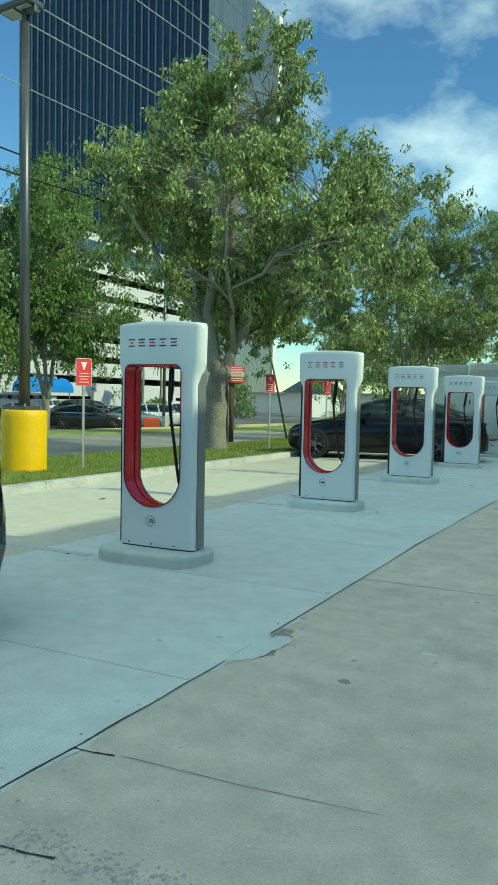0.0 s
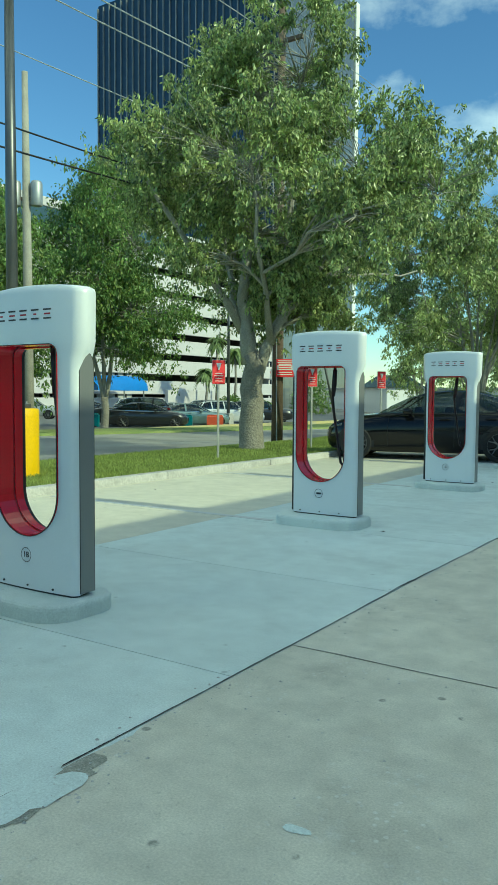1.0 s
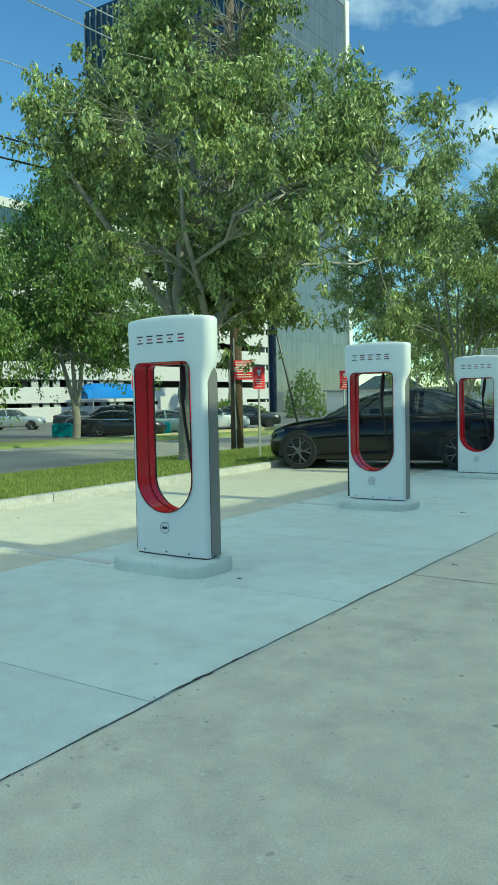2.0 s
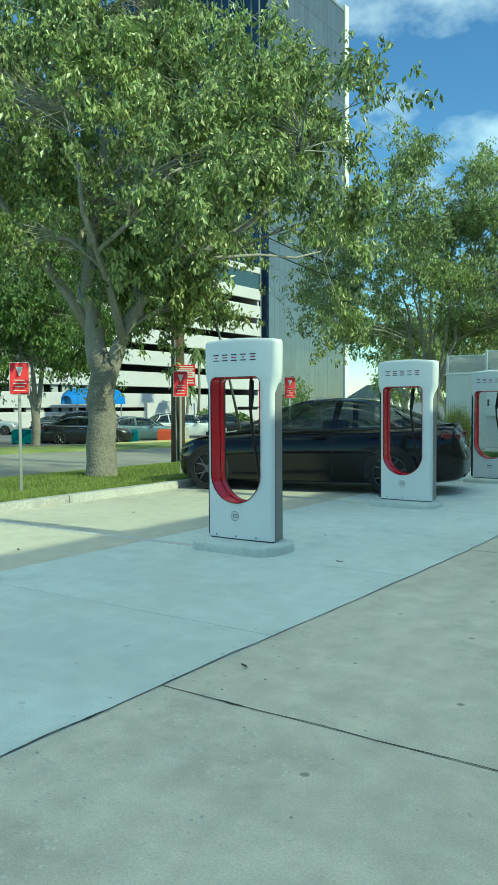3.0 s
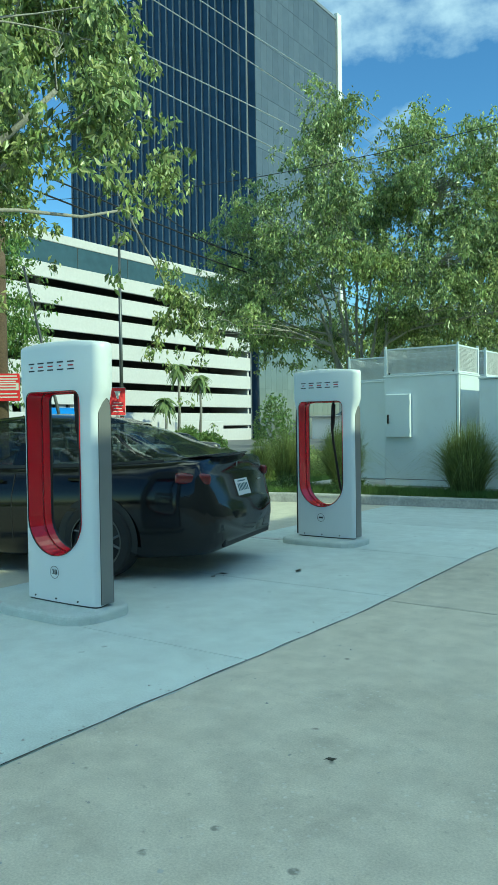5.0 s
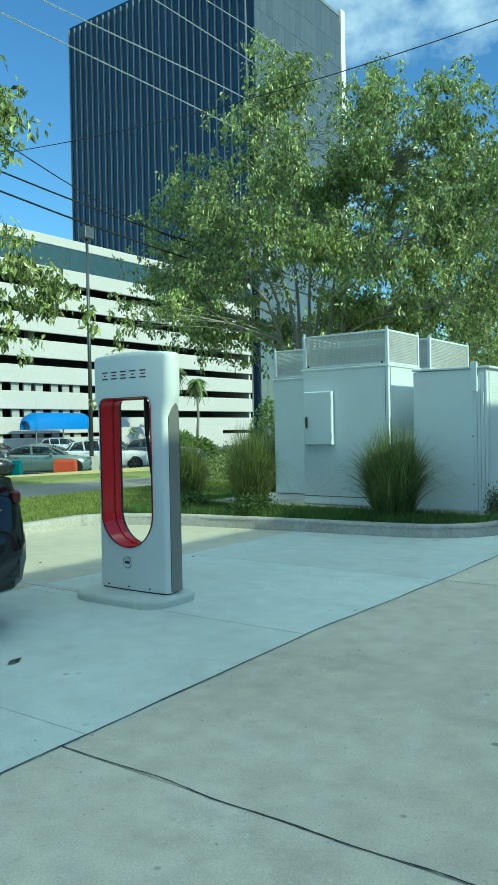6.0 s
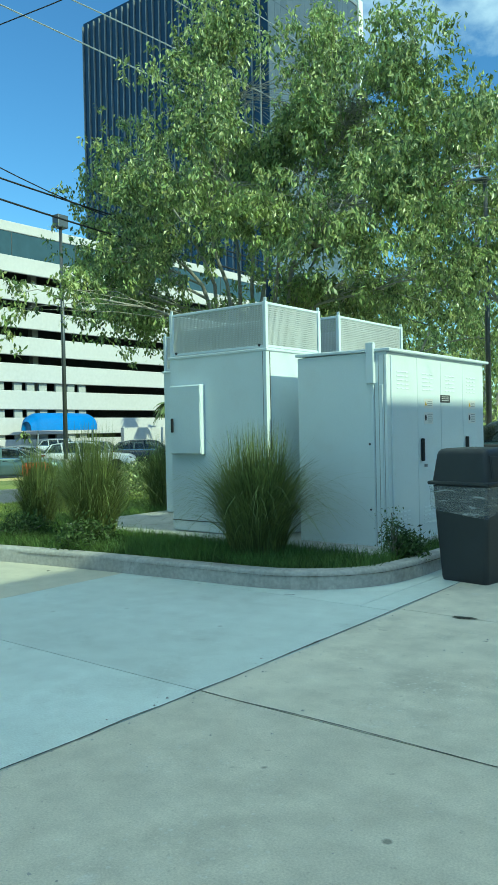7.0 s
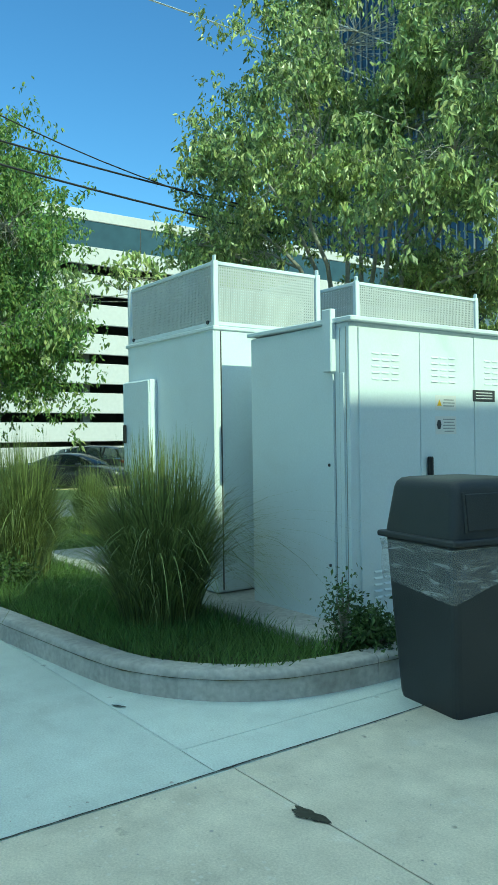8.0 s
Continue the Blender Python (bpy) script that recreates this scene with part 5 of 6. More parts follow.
            part("door_gap", tube([(xx, s * (hw * 0.975 + 0.001), zb + 0.14), (xx, s * (hw + 0.001), zw - 0.06), (xx, s * (hw * 0.995 + 0.001), zw + 0.06), (xx + 0.02, s * (hw * 0.957 + 0.001), zs - 0.06)], 0.004, 5), M["black"], c)
        for xx in (2.55, 3.45):
            hw, zb, zw, zs = smooth_steps(spec["low"], xx)
            part("door_handle", box(-0.11, 0.11, -0.008, 0.008, -0.014, 0.014, 0.005, 1), paint if main else M["chrome"], c).matrix_basis = pose(xx, s * (hw * 0.985 + 0.004), zs - 0.12)
        hw, zb, zw, zs = smooth_steps(spec["low"], 0.30)
        part("headlight", box(-0.17, 0.17, -0.04, 0.04, -0.03, 0.03, 0.024, 2), M["lampglass"], c, "clear headlight", True).matrix_basis = pose(0.29, s * (hw * 0.885), zs - 0.105, 0, -14, s * 33 if spec is SEDAN else s * -17)
        hw, zb, zw, zs = smooth_steps(spec["low"], L - 0.25)
        if main:
            tl = part("tail_light", box(-0.16, 0.15, -0.034, 0.034, -0.052, 0.044, 0.028, 3), M["tail"], c, "dark red wrap-round tail light", True)
            tl.matrix_basis = pose(L - 0.205, s * (hw * 0.900), zs - 0.150, 0, 4, s * -34)
            part("lamp_strip", box(-0.10, 0.09, 0.0295, 0.0315, -0.003, 0.004), M["lens"], tl, "clear reversing strip").matrix_basis = pose(0, 0, 0) if s > 0 else pose(0, 0, 0, 0, 0, 180)
        else:
            part("tail_light", box(-0.20, 0.19, -0.05, 0.05, -0.065, 0.055, 0.028, 2), M["tail"], c, "red tail light", True).matrix_basis = pose(L - 0.24, s * (hw * 0.915), zs - 0.12, 0, 6, s * 20)
    hw, zb, zw, zs = smooth_steps(spec["low"], L)
    pl = part("number_plate", box(-0.006, 0.006, -0.16, 0.16, -0.08, 0.08, 0.004, 1), M["sign_white"], c, "white number plate")
    pl.matrix_basis = pose(L - 0.064, 0, 0.755, 0, -17, 0) if main else pose(L + 0.006, 0, zs - 0.14, 0, -6, 0)
    for k in range(7):
        part("text_bar", box(0.0065, 0.0075, -0.123 + k * 0.037, -0.101 + k * 0.037, -0.034, 0.034), M["plate_ink"], pl)
    part("text_bar", box(0.0065, 0.0075, -0.10, 0.10, 0.052, 0.062), M["plate_ink"], pl)
    if not main:
        part("rear_bumper_strip", box(-0.03, 0.02, -hw * 1.02, hw * 1.02, -0.015, 0.015, 0.008, 1), M["chrome"], c).matrix_basis = pose(L - 0.005, 0, zs - 0.37)
    part("diffuser", box(-0.12, 0.012, -hw * 0.95, hw * 0.95, 0, 0.15, 0.02, 2), M["black"], c, "black lower bumper").matrix_basis = pose(L - 0.02, 0, zb - 0.06)
    if main:
        bm = bmesh.new()
        rows = []
        for k in range(15):
            f = k / 7 - 1
            x = L - 0.135 - 0.17 * abs(f) ** 2.6
            h = 1 - 0.5 * abs(f) ** 4
            rows.append([bm.verts.new((x + dx, 0.66 * f, 1.035 + dz * h)) for dx, dz in ((-0.15, 0.004), (-0.02, 0.036), (0.018, 0.043), (0.022, 0.034), (-0.01, 0.008), (-0.05, -0.03))])
        for r0, r1 in zip(rows, rows[1:]):
            for k in range(6):
                bm.faces.new((r0[k], r0[(k + 1) % 6], r1[(k + 1) % 6], r1[k]))
        bm.faces.new(rows[0])
        bm.faces.new(rows[-1][::-1])
        bmesh.ops.recalc_face_normals(bm, faces=bm.faces[:])
        part("spoiler", bm, M["carpaint"], c, "low lip along the boot edge", True)
        part("plate_recess", box(-0.004, 0.004, -0.30, 0.30, -0.11, 0.11, 0.003, 1), M["black"], c, "dark recess round the number plate").matrix_basis = pose(L - 0.073, 0, 0.755, 0, -17, 0)
        part("badge_bar", box(-0.002, 0.003, -0.07, 0.07, -0.006, 0.006), M["chrome"], c).matrix_basis = pose(L - 0.078, 0.50, 0.80, 0, -17, 6)
        part("emblem", prism([(-0.02, 0.026), (0.02, 0.026), (0.0, -0.03)], 0, 0.004), M["chrome"], c, "plain chrome emblem").matrix_basis = Matrix.Translation((L - 0.122, 0, 0.965)) @ Matrix(((0, 0, 1, 0), (1, 0, 0, 0), (0, 1, 0, 0), (0, 0, 0, 1)))
        part("bumper_gap", tube([(L - 0.25, -0.865, 0.74), (L - 0.10, -0.765, 0.69), (L - 0.04, -0.62, 0.655), (L - 0.028, 0, 0.655), (L - 0.04, 0.62, 0.655), (L - 0.10, 0.765, 0.69), (L - 0.25, 0.865, 0.74)], 0.006, 5), M["black"], c)
        for s in (-1, 1):
            for xx in (2.15, 3.15):
                part("seat_back", box(-0.10, 0.08, -0.24, 0.24, 0.55, 1.12, 0.06, 3, turn=pose(0, 0, 0, 0, 12, 0)), M["black"], c).matrix_basis = pose(xx + 0.25, s * 0.38, 0)
    else:
        part("grille", box(-0.02, 0.03, -0.4, 0.4, -0.09, 0.09, 0.02, 1), M["chrome"] if spec is SUV else M["black"], c).matrix_basis = pose(-0.005, 0, smooth_steps(spec["low"], 0)[2] + 0.05)
    return c


car(pose(-7.60, 18.64, 0.0, 0, 0, 15), SEDAN, M["carpaint"], "black electric fastback sedan parked nose-in at the charging bay", main=True, detail=5)
car(pose(-7.55, 3.57, 0.0, 0, 0, 0), SEDAN, M["carpaint"], "black sedan parked nose-in at the first charging bay", main=True, detail=5)
for x, y, rot, spec, key, label in (
        (-27.0, 38.2, 218, SEDAN, "darkcar", "dark sedan parked in the lot across the street"),
        (-28.0, 43.6, 222, SEDAN, "tealcar", "grey-green sedan parked beside other cars in the lot"),
        (-28.6, 48.6, 222, SUV, "whitecar", "white sport utility car parked in the lot"),
        (-29.5, 54.0, 222, SUV, "darkcar", "dark grey sport utility car parked in the lot"),
        (-33.0, 36.5, 40, SUV, "darkcar", "dark sport utility car in the second row of the lot"),
        (-36.0, 43.5, 40, SEDAN, "silver", "silver sedan in the second row of the lot"),
        (-38.0, 49.5, 40, SUV, "silver", "silver sport utility car in the second row of the lot"),
        (-40.5, 56.0, 40, SEDAN, "whitecar", "white sedan in the second row of the lot"),
        (-48.0, 48.0, 220, SUV, "silver", "silver car parked near the garage"),
        (-50.0, 57.0, 220, SEDAN, "darkcar", "dark sedan parked near the garage"),
        (-52.0, 65.5, 220, SUV, "whitecar", "white car parked near the garage"),
        (-33.0, 27.0, 218, SUV, "silver", "silver car parked under the lot trees"),
        (-36.0, 21.0, 218, SEDAN, "whitecar", "white sedan parked under the lot trees")):
    car(pose(x, y, street_z(y) - 0.01, 0, 0, rot), spec, M[key], label, "parked cars", detail=6)
car(pose(-6.9, 36.6, 0.0, 0, 0, 0), SEDAN, M["darkcar"], "dark sedan parked across the lane beyond the cabinets", detail=6)
lp3 = thing("lamp_post", pose(-5.9, 38.8, -0.02), "thin dark lamp post beyond the cabinets", "street lamp")
part("pole", tube([(0, 0, 0), (0, 0, 7.2)], [0.07, 0.05], 10), M["pole"], lp3, smooth=True)
part("head", box(-0.45, 0.08, -0.1, 0.1, 7.2, 7.3, 0.03, 2), M["pole"], lp3)


def barrier(x, y, key, label):
    b = thing("plastic_barrier", pose(x, y, street_z(y), 0, 0, 35), label, "barrier", "plastic barriers")
    part("body", prism([(-0.5, -0.26), (0.5, -0.26), (0.5, 0.26), (-0.5, 0.26)], 0, 0.68, 0.06), M[key], b)
    part("top_ridge", box(-0.46, 0.46, -0.14, 0.14, 0.68, 0.74, 0.02, 2), M[key], b)
    for xx in (-0.3, 0.3):
        part("foot", box(xx - 0.12, xx + 0.12, -0.28, 0.28, 0.0, 0.07, 0.01, 1), M["black"], b)


barrier(-27.6, 41.6, "orange", "orange-red plastic barrier at the lot edge")
barrier(-27.5, 38.4, "teal", "teal plastic barrier at the lot edge")
barrier(-30.6, 34.0, "teal", "teal plastic barrier farther along the lot edge")
tagged(obj("lot_kerb", box(-26.75, -26.55, -20, 80, -1.0, 0.0), M["faded"]), "faded yellow painted kerb along the car park", "kerb", kind="structure")
for v in bpy.data.objects["lot_kerb"].data.vertices:
    v.co.z = (street_z(v.co.y) + 0.09) if v.co.z > -0.5 else -1.2


# ---- trees ----
def leaf_cloud(centers, per, spread, length, droop, rng, width=0.21):
    """Folded leaves round clump centres: arrays of points and faces."""
    c = np.repeat(centers, per, axis=0)
    n = len(c)
    p = c + rng.normal(0, 1, (n, 3)) * np.array(spread)
    d = rng.normal(0, 1, (n, 3))
    d[:, 2] -= droop
    d /= np.linalg.norm(d, axis=1)[:, None]
    side = np.cross(d, rng.normal(0, 1, (n, 3)) + np.array([0, 0, 0.8]))
    side /= np.linalg.norm(side, axis=1)[:, None]
    up = np.cross(side, d)
    ln = length * rng.uniform(0.6, 1.25, (n, 1))
    w = ln * width
    a, t = p, p + d * ln
    m = p + d * ln * 0.45
    l, r = m + side * w + up * w * 0.45, m - side * w + up * w * 0.45
    verts = np.stack([a, l, t, r], axis=1).reshape(-1, 3)
    i = np.arange(n)[:, None] * 4
    return verts, np.concatenate([i + np.array([[0, 1, 2]]), i + np.array([[0, 2, 3]])])


def bent(points, rng, wobble):
    """Adds a wavering point between each two points of a limb."""
    out = [Vector(points[0])]
    for a, b in zip(points, points[1:]):
        a, b = Vector(a), Vector(b)
        out.append(a.lerp(b, 0.5) + Vector((rng.normal(), rng.normal(), rng.normal() * 0.5)) * wobble * (b - a).length)
        out.append(b)
    return out


def tree(pos, label, blobs, tufts, sprays, leaves, length, mains, seed, key="leaf", tuft_r=0.34, gap=0.0, spray_r=0.07, stem_key="bark"):
    """Trunk, limbs and crown. mains: limbs as (points, first radius, last radius), the first one the trunk.
    blobs: ellipsoids (dx, dy, z, rx, ry, rz) in which tufts of leaf sprays hang."""
    rng = np.random.default_rng(seed)
    t = thing("tree", Matrix.Translation(pos), label, "tree", "trees")
    limbs = bmesh.new()
    nodes = []
    for k, (pts, ra, rb) in enumerate(mains):
        line = bent(pts, rng, 0.05)
        rad = [ra + (rb - ra) * i / (len(line) - 1) for i in range(len(line))]
        if k == 0:
            rad[0] *= 1.45
            rad[1] *= 1.04
            part("trunk", tube(line, rad, 14), M[stem_key], t, smooth=True)
        else:
            tube(line, rad, 9, limbs)
        for a, b, r in zip(line, line[1:], rad):
            for f in (0.0, 0.33, 0.66):
                nodes.append((a.lerp(b, f), r))
        nodes.append((line[-1], rb))
    blobs = np.array(blobs, float)
    vol = (blobs[:, 3] * blobs[:, 4] * blobs[:, 5]) ** 0.75
    share = np.maximum(4, (tufts * vol / vol.sum())).astype(int)
    centers, outs = [], []
    for b, count in zip(blobs, share):
        o = Vector(b[:3])
        f, fr = min((q for q in nodes if q[0].z < o.z + 0.4), key=lambda q: (q[0] - o).length + max(0, q[0].z - o.z + 0.6) * 1.5)
        mid = f.lerp(o, 0.55) + Vector((rng.normal() * 0.2, rng.normal() * 0.2, 0.15))
        rr = min(fr * 0.7, 0.02 + 0.022 * b[3])
        line = bent([f, mid, o], rng, 0.09)
        tube(line, [rr, rr * 0.85, rr * 0.7, rr * 0.5, rr * 0.3], 7, limbs, False)
        u = rng.normal(0, 1, (count, 3))
        u /= np.linalg.norm(u, axis=1)[:, None]
        pts = b[:3] + u * rng.uniform(0.25, 1.05, (count, 1)) ** 0.6 * b[3:]
        keep = np.array([noise.noise(Vector(p * 0.7 + seed)) + 0.6 * noise.noise(Vector(p * 1.6 - seed)) > gap for p in pts])
        pts = pts[keep] if keep.sum() > 3 else pts[:4]
        centers.append(pts)
        away = pts - b[:3] + rng.normal(0, 0.45, pts.shape)
        outs.append(away / np.linalg.norm(away, axis=1)[:, None])
        for p in pts:
            s = line[int(rng.integers(1, 5))]
            p = Vector(p)
            m1 = s.lerp(p, 0.55) + Vector((rng.normal() * 0.14, rng.normal() * 0.14, 0.10))
            r1 = rr * 0.36
            tube([s, s.lerp(m1, 0.5) + Vector((rng.normal() * 0.05, rng.normal() * 0.05, 0.02)), m1, p], [r1, r1 * 0.8, r1 * 0.6, 0.006], 5, limbs, False)
    part("branchwork", limbs, M["pale_bark"], t, smooth=True)
    centers = np.concatenate(centers)
    outs = np.concatenate(outs)
    tips = np.repeat(centers, sprays, axis=0)
    way = np.repeat(outs, sprays, axis=0) + rng.normal(0, 0.35, tips.shape)
    along = rng.uniform(-0.35, 1.0, (len(tips), 1)) * tuft_r * 2.6 * rng.uniform(0.45, 1.35, (len(centers), 1)).repeat(sprays, axis=0)
    off = way * along + rng.normal(0, tuft_r * 0.36, tips.shape)
    off[:, 2] -= 0.55 * np.maximum(along[:, 0], 0) ** 2 / tuft_r * 0.5
    v, f = leaf_cloud(tips + off, leaves, (spray_r, spray_r, spray_r), length, 1.6, rng, 0.225)
    soup("crown", v.tolist(), f.tolist(), M[key], t)
    return t


def rd(r, d, z, yaw=33.0):
    """A point r to the side and d deeper, as seen along the bays."""
    c, s = math.cos(radians(yaw)), math.sin(radians(yaw))
    return (r * c - d * s, r * s + d * c, z)


T1 = [(0.2, -0.2, 8.1, 2.0, 2.0, 1.5), (-2.0, -0.4, 6.7, 1.6, 1.7, 1.4), (2.6, 0.3, 6.3, 2.0, 2.0, 1.4), (0.6, -2.2, 6.2, 1.9, 1.9, 1.5), (-0.6, 2.2, 6.4, 2.1, 2.1, 1.6),
      (1.2, -0.3, 9.3, 1.3, 1.3, 1.1), (0.6, -0.2, 8.9, 1.4, 1.4, 0.9), (0.5, 0.2, 9.9, 0.9, 0.9, 0.7), (-2.8, 0.8, 6.3, 0.9, 1.0, 0.8), (4.6, -0.3, 5.3, 1.4, 1.5, 0.9), (3.6, -1.9, 4.6, 1.3, 1.4, 0.8), 
      (0.9, 2.2, 5.0, 1.3, 1.2, 0.8), (-1.6, 2.4, 4.8, 1.3, 1.3, 0.8), (0.2, 0.2, 5.0, 1.6, 1.6, 0.9), (4.9, 0.9, 4.4, 0.8, 0.85, 0.5), (3.0, 2.4, 7.0, 1.2, 1.3, 0.9),
      (-2.5, -1.2, 7.5, 0.8, 0.8, 0.7), (-1.0, 0.4, 9.0, 1.0, 1.0, 0.8),
      (0.4, -1.6, 4.2, 1.1, 1.0, 0.6), (1.4, 0.2, 4.3, 1.0, 1.0, 0.6), (0.2, 1.4, 4.0, 1.2, 1.0, 0.6),
      (2.5, 4.8, 3.45, 0.5, 0.5, 0.3), (2.45, 5.15, 3.0, 0.6, 0.65, 0.35), (2.9, 4.4, 5.0, 0.4, 0.4, 0.3), (1.6, 4.2, 6.8, 0.6, 0.6, 0.5),
      (*rd(1.2, 0.4, 3.9), 1.0, 1.0, 0.5), (*rd(0.4, -0.9, 3.95), 0.9, 0.9, 0.5), (*rd(2.3, 0.1, 4.1), 1.0, 1.0, 0.5), (*rd(0.2, 1.5, 3.6), 1.0, 1.0, 0.5),
      (1.25, 1.61, 3.25, 0.75, 0.75, 0.4), (0.86, 1.17, 3.3, 0.7, 0.7, 0.45)]
T1M = [([(0, 0, -0.4), (0.0, 0, 0.15), rd(0.03, 0, 1.0), rd(0.04, 0, 1.7), rd(-0.02, 0, 2.15)], 0.31, 0.235),
       ([rd(-0.01, 0, 1.95), rd(-0.12, 0.02, 2.7), rd(-0.24, 0.1, 3.5), rd(-0.15, 0.2, 5.2), rd(0.1, 0.1, 7.4)], 0.225, 0.05),
       ([rd(0.10, 0, 1.62), rd(0.36, -0.05, 2.35), rd(0.78, -0.1, 3.15), rd(1.75, -0.15, 3.95), rd(2.8, -0.2, 4.55), rd(3.9, -0.4, 5.3)], 0.17, 0.03),
       ([rd(0.72, -0.1, 2.9), rd(0.85, 0.3, 4.2), rd(0.95, 0.5, 6.0), rd(1.2, 0.3, 8.0)], 0.12, 0.04),
       ([rd(-0.24, 0.06, 2.7), rd(-0.9, -0.3, 3.8), rd(-1.7, -0.5, 5.0), rd(-2.5, -0.6, 6.2)], 0.11, 0.04),
       ([rd(-0.28, 0.1, 3.0), rd(-0.5, 1.0, 4.0), rd(-0.7, 2.1, 5.6)], 0.10, 0.04),
       ([rd(1.75, -0.15, 3.95), rd(3.0, 0.8, 4.2), rd(4.3, 1.8, 4.45), (2.5, 4.7, 3.7), (2.45, 5.1, 3.1)], 0.034, 0.006),
       ([rd(0.45, -0.05, 2.4), rd(0.3, -1.0, 3.6), rd(0.1, -2.0, 5.2)], 0.09, 0.035)]
tree((-9.75, 18.65, 0.13), "large grey-barked broadleaf tree with a full green crown on the lawn", T1, 2950, 9, 17, 0.118, T1M, 3, tuft_r=0.21, gap=0.10, spray_r=0.055)
T2 = [(0.0, 0, 8.6, 2.1, 2.0, 1.5), (-2.6, 0.2, 7.0, 2.0, 1.8, 1.5), (2.6, 0.3, 7.6, 2.1, 1.9, 1.5), (0.4, -1.2, 6.2, 2.0, 1.7, 1.3), (-3.9, 0.2, 5.6, 1.4, 1.4, 1.1),
      (-2.4, -0.6, 4.9, 1.8, 1.5, 0.9), (2.8, -0.8, 5.4, 1.9, 1.6, 1.1), (4.8, 0.6, 6.0, 1.7, 1.6, 1.3), (0.2, 1.6, 7.2, 2.0, 1.8, 1.4), (-3.7, -0.7, 4.3, 0.9, 0.9, 0.6), (-0.8, -0.3, 10.0, 1.0, 1.0, 0.8),
      (1.4, 0.2, 9.2, 0.8, 0.8, 0.7), (3.9, 0.2, 8.2, 0.9, 0.9, 0.7), (-1.2, 1.4, 4.0, 1.3, 1.2, 0.6), (1.6, 1.2, 4.1, 1.3, 1.2, 0.6), (3.8, 0.8, 4.2, 1.3, 1.2, 0.7), (-1.6, -2.5, 6.3, 0.9, 0.9, 0.8), (-1.6, -2.4, 4.8, 1.1, 1.1, 0.6), (-1.3, -4.1, 3.8, 0.95, 0.95, 0.5), (*rd(-3.3, 0, 4.4), 1.0, 1.0, 0.6), (*rd(-2.4, 0.2, 4.0), 1.1, 1.1, 0.5), (*rd(3.0, 0.4, 4.6), 1.2, 1.2, 0.6), (*rd(1.2, 0.6, 4.3), 1.1, 1.1, 0.5)]


def fan(width, low, high, count, r, seed, yaw=38.0, tight=False):
    """Several stems that fan out from one low stool."""
    rng = random.Random(seed)
    out = [([(0, 0, -0.4), (0, 0, 0.2), rd(0, 0, low, yaw)], r * 1.5, r * 1.3)]
    for k in range(count):
        f = (k + 0.5) / count * 2 - 1
        d = rng.uniform(-0.9, 0.9)
        top = high * rng.uniform(0.75, 1.0) * (1 - 0.25 * f * f)
        if tight:
            out.append(([rd(0.10 * f, d * 0.08, -0.3, yaw), rd(0.26 * f, d * 0.15, 1.3, yaw), rd(0.62 * f, d * 0.25, 2.7, yaw), rd(width * f * 0.45, d * 0.4, 4.4, yaw), rd(width * f * 0.68, d * 0.8, 4.4 + (top - 4.4) * 0.5, yaw), rd(width * f, d, top, yaw)], r, r * 0.25))
            continue
        out.append(([rd(0.03 * f, 0, low * 0.8, yaw), rd(width * f * 0.22, d * 0.25, low + 1.0, yaw), rd(width * f * 0.5, d * 0.7, low + (top - low) * 0.5, yaw), rd(width * f, d, top, yaw)], r, r * 0.3))
    return out


tree((-9.0, 33.6, 0.0), "multi-stemmed broadleaf tree with airy drooping foliage behind the cabinets", T2, 2000, 8, 15, 0.122, fan(2.6, 0.9, 8.8, 9, 0.072, 4, tight=True), 11, tuft_r=0.26, gap=0.05, spray_r=0.06, stem_key="pale_bark")
T3 = [(0, 0, 8.2, 2.2, 2.1, 1.6), (-2.2, 0, 6.6, 1.8, 1.8, 1.4), (2.4, 0, 6.8, 2.0, 2.0, 1.5), (0, -1.0, 5.4, 2.0, 1.8, 1.2), (4.0, 0.5, 5.4, 1.6, 1.6, 1.1), (-3.4, 0, 5.0, 1.4, 1.4, 0.9), (1.0, 1.4, 9.4, 1.2, 1.2, 0.9)]
tree((-4.6, 40.5, 0.0), "broadleaf tree with a loose green crown beyond the cabinets", T3, 750, 8, 10, 0.17, fan(2.8, 1.2, 7.4, 4, 0.12, 5), 21, gap=0.02, stem_key="pale_bark")
tree((-14.0, 49.0, -0.6), "broadleaf tree standing across the side street", T3, 360, 8, 10, 0.19, fan(2.4, 1.5, 7.4, 3, 0.12, 6), 31, stem_key="pale_bark")
tree((-1.0, 52.0, 0.0), "distant broadleaf tree at the end of the lane", T3, 330, 8, 9, 0.22, fan(2.4, 1.5, 7.4, 3, 0.12, 7), 41)
T5 = [(0, 0, 9.6, 1.7, 1.7, 1.5), (-1.4, 0.2, 7.8, 1.9, 1.9, 1.5), (1.5, 0, 7.4, 1.9, 1.9, 1.5), (0, -0.6, 5.8, 2.2, 2.1, 1.4), (-2.0, 0.4, 4.6, 1.9, 1.9, 1.1), (2.0, 0, 4.6, 1.9, 1.9, 1.1), (0.2, 0, 3.2, 1.9, 1.9, 0.8)]
